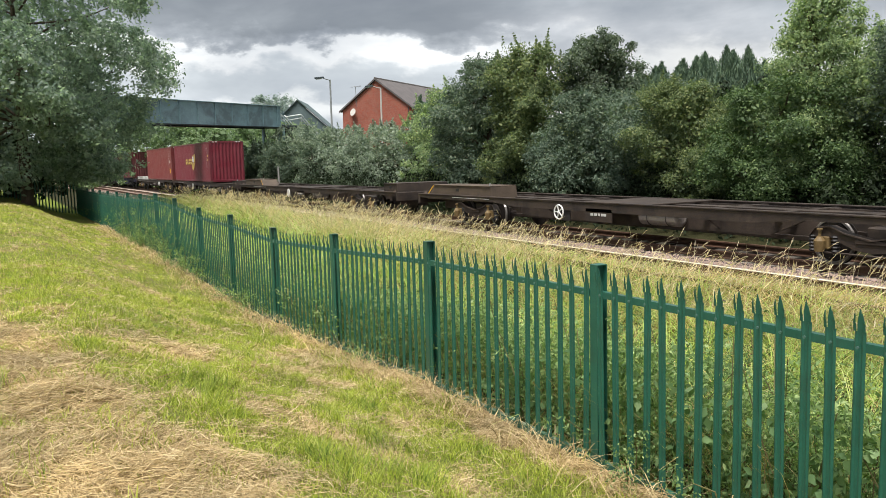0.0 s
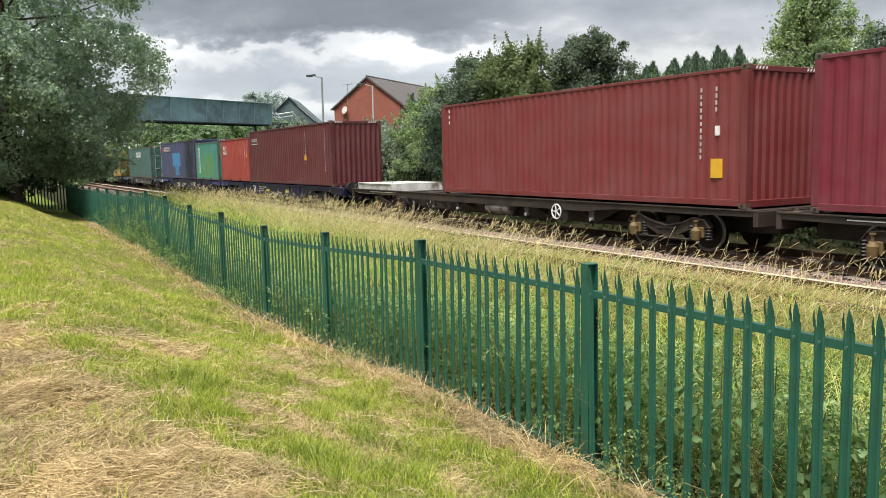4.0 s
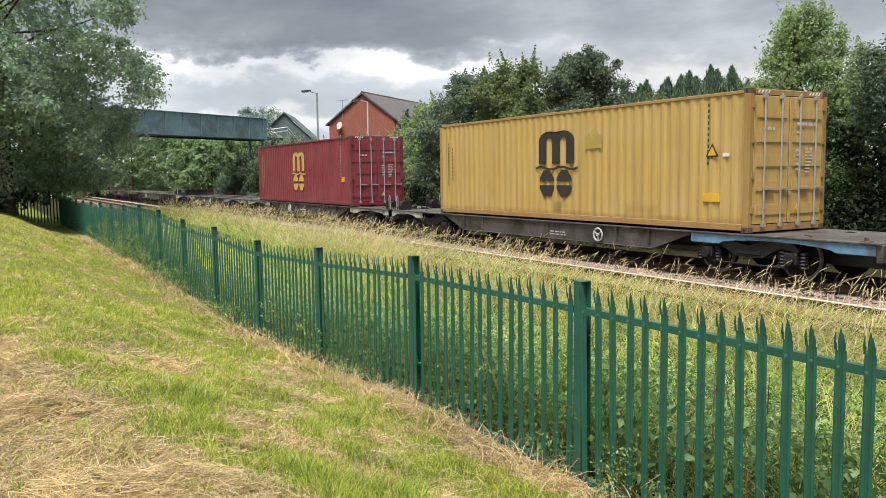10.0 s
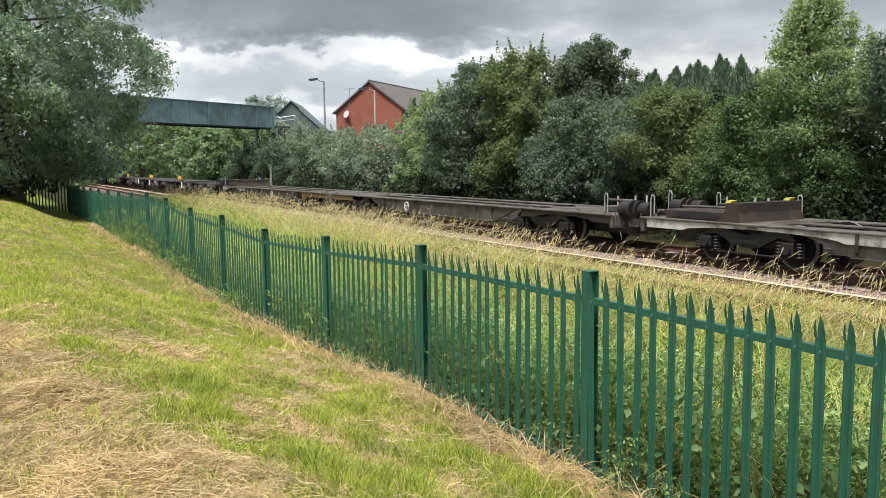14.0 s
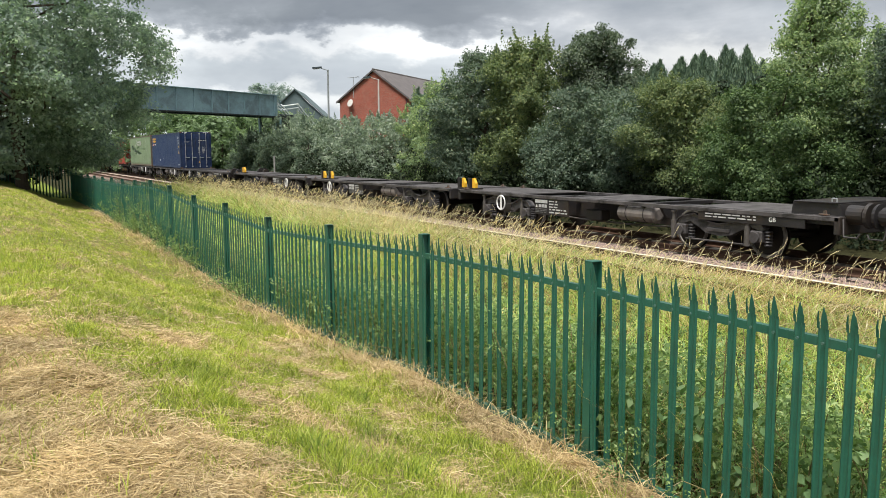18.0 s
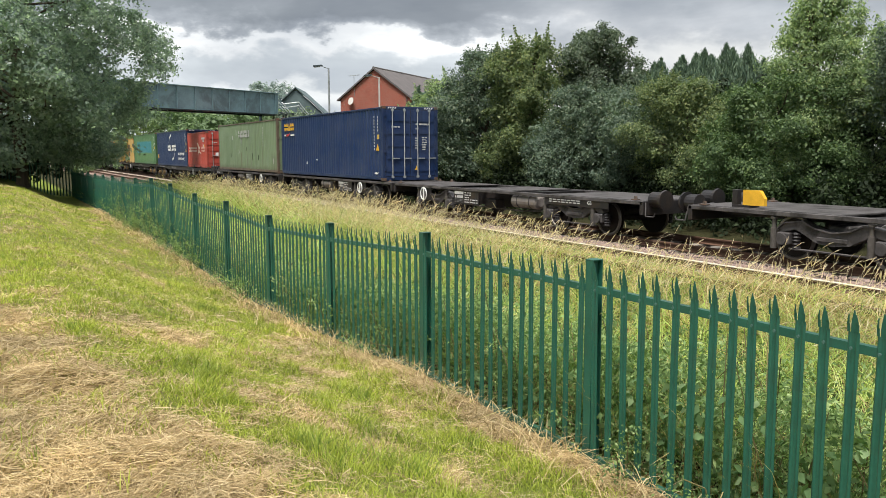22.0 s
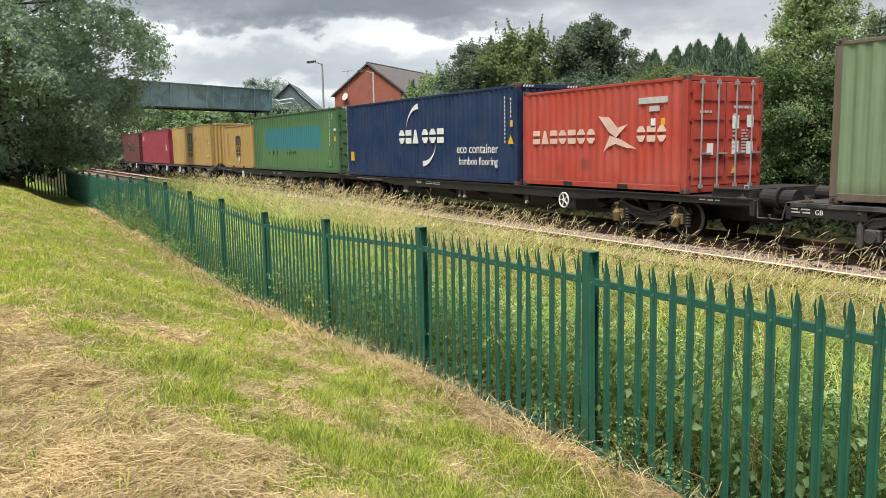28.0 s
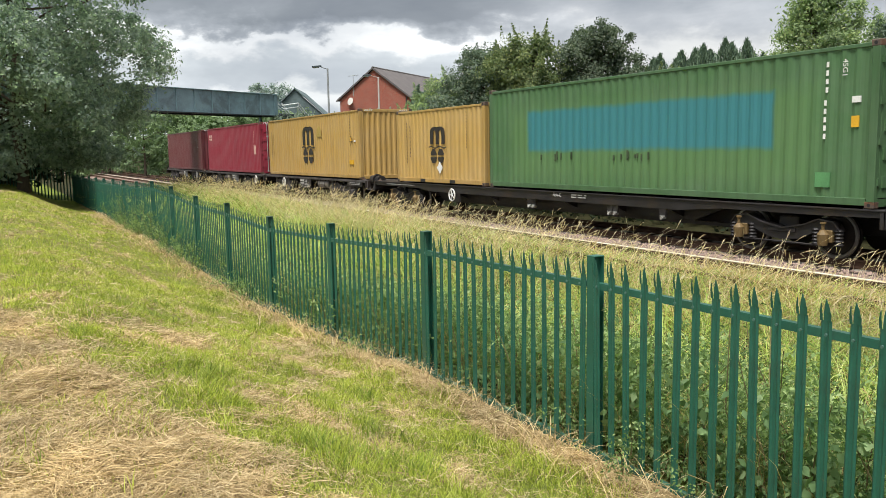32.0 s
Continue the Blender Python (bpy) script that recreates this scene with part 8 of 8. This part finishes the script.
def make_tall_grass():
    rng = np.random.default_rng(22)
    # green rank grass in tussocks between the fence and the bright rail
    X, Y, H, A, D = [], [], [], [], []
    for x0, x1, n in ((-9.5, -2.2, 1250), (-24, -9.5, 1850), (-52, -24, 1300)):
        cx = rng.uniform(x0, x1, n)
        cy = 4.15 + (11.60 - 4.15) * rng.uniform(0, 1, n) ** 0.62
        k = 15
        a = rng.uniform(0, 2 * math.pi, (n, k))
        r = np.abs(rng.normal(0, 0.10, (n, k))) * np.interp(cx, [-50, -10], [1.8, 1.0])[:, None]
        X.append((cx[:, None] + r * np.cos(a)).ravel())
        Y.append(np.minimum(cy[:, None] + r * np.sin(a), 11.68).ravel())
        H.append(np.repeat(rng.uniform(0.40, 1.50, n), k))
        A.append(a.ravel())
        dry = rng.uniform(0, 1, n) < np.interp(cy, [4.2, 6.5, 8.0, 9.6, 11.6], [0.02, 0.06, 0.24, 0.52, 0.78]) * np.interp(cx, [-30, -10], [0.8, 1.0])
        D.append(np.repeat(dry, k) ^ (rng.uniform(0, 1, n * k) < 0.10))
    x, y, tall, a, dry = (np.concatenate(q) for q in (X, Y, H, A, D))
    n = len(x)
    hgt = np.interp(y, [4.2, 6.5, 8.5, 9.4, 9.9, 10.6, 11.3, 11.62], [0.42, 0.55, 0.78, 0.72, 0.58, 0.45, 0.30, 0.18]) * tall * rng.uniform(0.6, 1.15, n) * np.interp(x, [-46, -34, -25, -17, -11], [1.6, 1.55, 1.35, 1.08, 0.95])
    far = np.interp(-x, [0, 12, 45], [1.0, 1.4, 2.6])
    P = blades(rng, place(x, y, -0.01), hgt, 0.0046 * far * rng.uniform(0.5, 1.4, n), rng.uniform(0.05, 0.95, n), 0.75, 4, a, 0.9)
    tagged(new("tall_grass", strips("tall_grass", P[~dry], MAT["tall"])), "rank green grass growing between fence and railway", "grass", kind="stuff")
    tagged(new("ripe_grass", strips("ripe_grass", P[dry], MAT["tall_dry"])), "ripe yellow grass along the edge of the ballast", "grass", kind="stuff")
    # stalks with seed heads, leaning with the wind towards +x
    m = 5300
    n1, n2, n3 = 2500, 2500, 300
    tuft = np.concatenate([rng.uniform(-30, -6.0, 44), rng.uniform(-10.0, -7.0, 16)])
    x = np.concatenate([rng.uniform(-26, -2, n1), rng.uniform(-46, -13, n2), np.where(rng.uniform(0, 1, n3) < 0.45, tuft[rng.integers(0, 60, n3)] + rng.normal(0, 0.16, n3), rng.uniform(-40, -5, n3))])
    y = np.concatenate([rng.uniform(7.6, 10.8, n1), rng.uniform(8.2, 11.0, n2), np.clip(rng.normal(12.15, 0.30, n3), 11.93, 12.9)])
    L = rng.uniform(0.60, 1.15, m) * np.interp(y, [7.4, 8.6, 9.7, 10.6, 11.6, 12.0], [0.90, 1.06, 0.92, 0.72, 0.58, 0.62]) * np.interp(x, [-46, -30, -20, -12], [1.45, 1.4, 1.15, 0.95])
    far = np.interp(-x, [0, 12, 50], [1.0, 1.25, 2.0])
    S = blades(rng, place(x, y), L, 0.0013 * far, rng.uniform(0.0, 0.25, m), rng.uniform(0.1, 0.75, m), 6, 0.3, 2.2)
    tagged(new("grass_stalks", strips("grass_stalks", S, MAT["seed"])), "thin dry stalks of tall grass beside the ballast", "grass", kind="stuff")
    # heads: three narrow leaves round the end of each stalk
    e, f = S[:, 5].mean(1), S[:, 3].mean(1)
    d = e - f
    d /= np.linalg.norm(d, axis=1)[:, None]
    H = []
    for k in range(4):
        a = rng.normal(size=(m, 3))
        w = np.cross(d, a)
        w /= np.linalg.norm(w, axis=1)[:, None]
        Q = np.empty((m, 4, 2, 3))
        ll = rng.uniform(0.12, 0.24, m)
        for i, (s, wd) in enumerate(((-0.55, 0.15), (-0.1, 1.0), (0.35, 0.8), (0.75, 0.05))):
            mid = e + d * (ll * s)[:, None] - np.array([0, 0, 1]) * (ll * 0.25 * max(0, s) ** 2)[:, None] + w * (ll * 0.04 * (i == 2))[:, None]
            Q[:, i, 0] = mid - w * (0.0026 * far * wd)[:, None]
            Q[:, i, 1] = mid + w * (0.0026 * far * wd)[:, None]
        H.append(Q)
    tagged(new("grass_seed_heads", strips("grass_seed_heads", np.concatenate(H), MAT["seed"])), "pale feathery seed heads of tall grass", "grass", kind="stuff")


def make_weeds():
    """Brambles and bindweed growing up through the fence, with dead stems at its foot."""
    rng = np.random.default_rng(23)
    group = "weeds along the fence"
    for i in range(30):
        x = 0.8 - 1.15 * i + rng.normal(0, 0.25)
        dense = float(np.interp(x, [-34, -28, -25, -21, -18, -14, -11, -8, -5, -2, 1], [0.7, 1.35, 1.3, 1.0, 0.75, 0.65, 0.8, 1.1, 1.3, 1.5, 1.4]))
        w = thing("bramble", "leafy green bramble and bindweed tangled in the fence", "weed", pose(x, 4.15, float(ground_z(x, 4.15))), group)
        stems, cs, rs = Mesher(), [], []
        for k in range(int(20 * dense)):
            p = Vector((rng.normal(0, 0.45), max(-0.28, rng.normal(0.28 if x > -9 else 0.10, 0.26)), 0))
            hgt = (0.15 + 0.75 * rng.uniform(0, 1) ** 1.7) * dense
            q = p + Vector((rng.normal(0, 0.22), rng.normal(-0.05, 0.16), hgt))
            mid = (p + q) / 2 + Vector((rng.normal(0, 0.06), rng.normal(0, 0.06), 0.05))
            stems.rod(p, mid, 0.006, 5, 0.005, False).rod(mid, q, 0.005, 5, 0.003, False)
            for s in np.linspace(0.15, 1.0, 7):
                c = p.lerp(q, float(s)) + Vector(rng.normal(0, 0.05, 3))
                cs.append(c[:])
                rs.append(rng.uniform(0.06, 0.15))
        part("stem", stems, MAT["stem"], w)["kind"] = "stuff"
        part("leaves", strips("leaves", leaf_quads(rng, np.array(cs), np.array(rs) * 1.25, 26 if x > -10 else 22, 0.027 if x > -10 else 0.040, 0.9, 0.05, 0.5), MAT["bramble"]), None, w)["kind"] = "stuff"
    # nettles and goosegrass filling the strip behind the fence
    n = 4600
    x = np.concatenate([rng.uniform(-12, -1.5, n * 6 // 10), rng.uniform(-40, -12, n - n * 6 // 10)])
    y = 4.12 + 1.3 * rng.uniform(0, 1, n) ** 1.5
    z = (0.04 + 0.70 * rng.uniform(0, 1, n) ** 1.7) * np.interp(x, [-40, -16, -9, -4, 0], [1.0, 0.85, 1.0, 1.25, 1.35])
    c = place(x, y)
    c[:, 2] += z
    k = c[:, 0] > -9.5
    P = [leaf_quads(rng, c[k], rng.uniform(0.06, 0.19, k.sum()), 24, 0.050, 0.9, 0.05, 0.38), leaf_quads(rng, c[~k], rng.uniform(0.06, 0.15, (~k).sum()), 14, 0.054, 0.9, 0.1, 0.40)]
    tagged(new("nettles", strips("nettles", np.concatenate(P), MAT["nettle"])), "green nettles and goosegrass behind the fence", "nettles", kind="stuff")
    # a few broad dock and bindweed leaves close to the pales
    n = 520
    x = np.concatenate([rng.uniform(-11, -2.5, 220), rng.uniform(-5.2, -2.2, 300)])
    c = place(x, 4.05 + np.abs(rng.normal(0, 0.12, n)))
    c[:, 2] += 0.80 * rng.uniform(0.08, 1.0, n) ** 1.3
    tagged(new("bindweed", strips("bindweed", leaf_quads(rng, c, np.full(n, 0.07), 3, 0.068, 0.9, 0.1, 0.75), MAT["broad"])), "broad pale green bindweed leaves on the fence", "bindweed", kind="stuff")
    # thin dry stalks tangled among the green behind the pales
    n = 2400
    x = np.concatenate([rng.uniform(-12, -1.5, 1400), rng.uniform(-30, -12, 1000)])
    y = 4.12 + 0.9 * rng.uniform(0, 1, n) ** 1.6
    P = blades(rng, place(x, y), rng.uniform(0.30, 0.85, n), 0.0012 * np.interp(-x, [0, 12, 30], [1.0, 1.6, 2.6]), rng.uniform(0.0, 0.35, n), 0.40, 5)
    tagged(new("dry_stalks", strips("dry_stalks", P, MAT["tall_dry"])), "thin dry stalks tangled among the weeds", "stalks", kind="stuff")
    # dead stems and litter at the foot of the fence
    n = 5200
    x = np.concatenate([rng.uniform(-14, 0.5, n // 2), rng.uniform(-36, -14, n - n // 2)])
    y = rng.normal(3.72, 0.16, n)
    far = np.interp(-x, [0, 12, 40], [1.0, 1.4, 2.4])
    P = blades(rng, place(x, y), rng.uniform(0.08, 0.32, n), 0.0028 * far, rng.uniform(0.2, 1.2, n), 0.6, 4)
    tagged(new("dead_stems", strips("dead_stems", P, MAT["straw"])), "dead dry stems and grass at the foot of the fence", "litter", kind="stuff")


make_lawn()
make_tall_grass()
make_weeds()


# ---- motion of the train ----
def motions():
    for ob, u, y, z in MOVING:
        walk(ob, [(t, pose(u + travel(t), y, z)) for t in range(0, 33)])


motions()
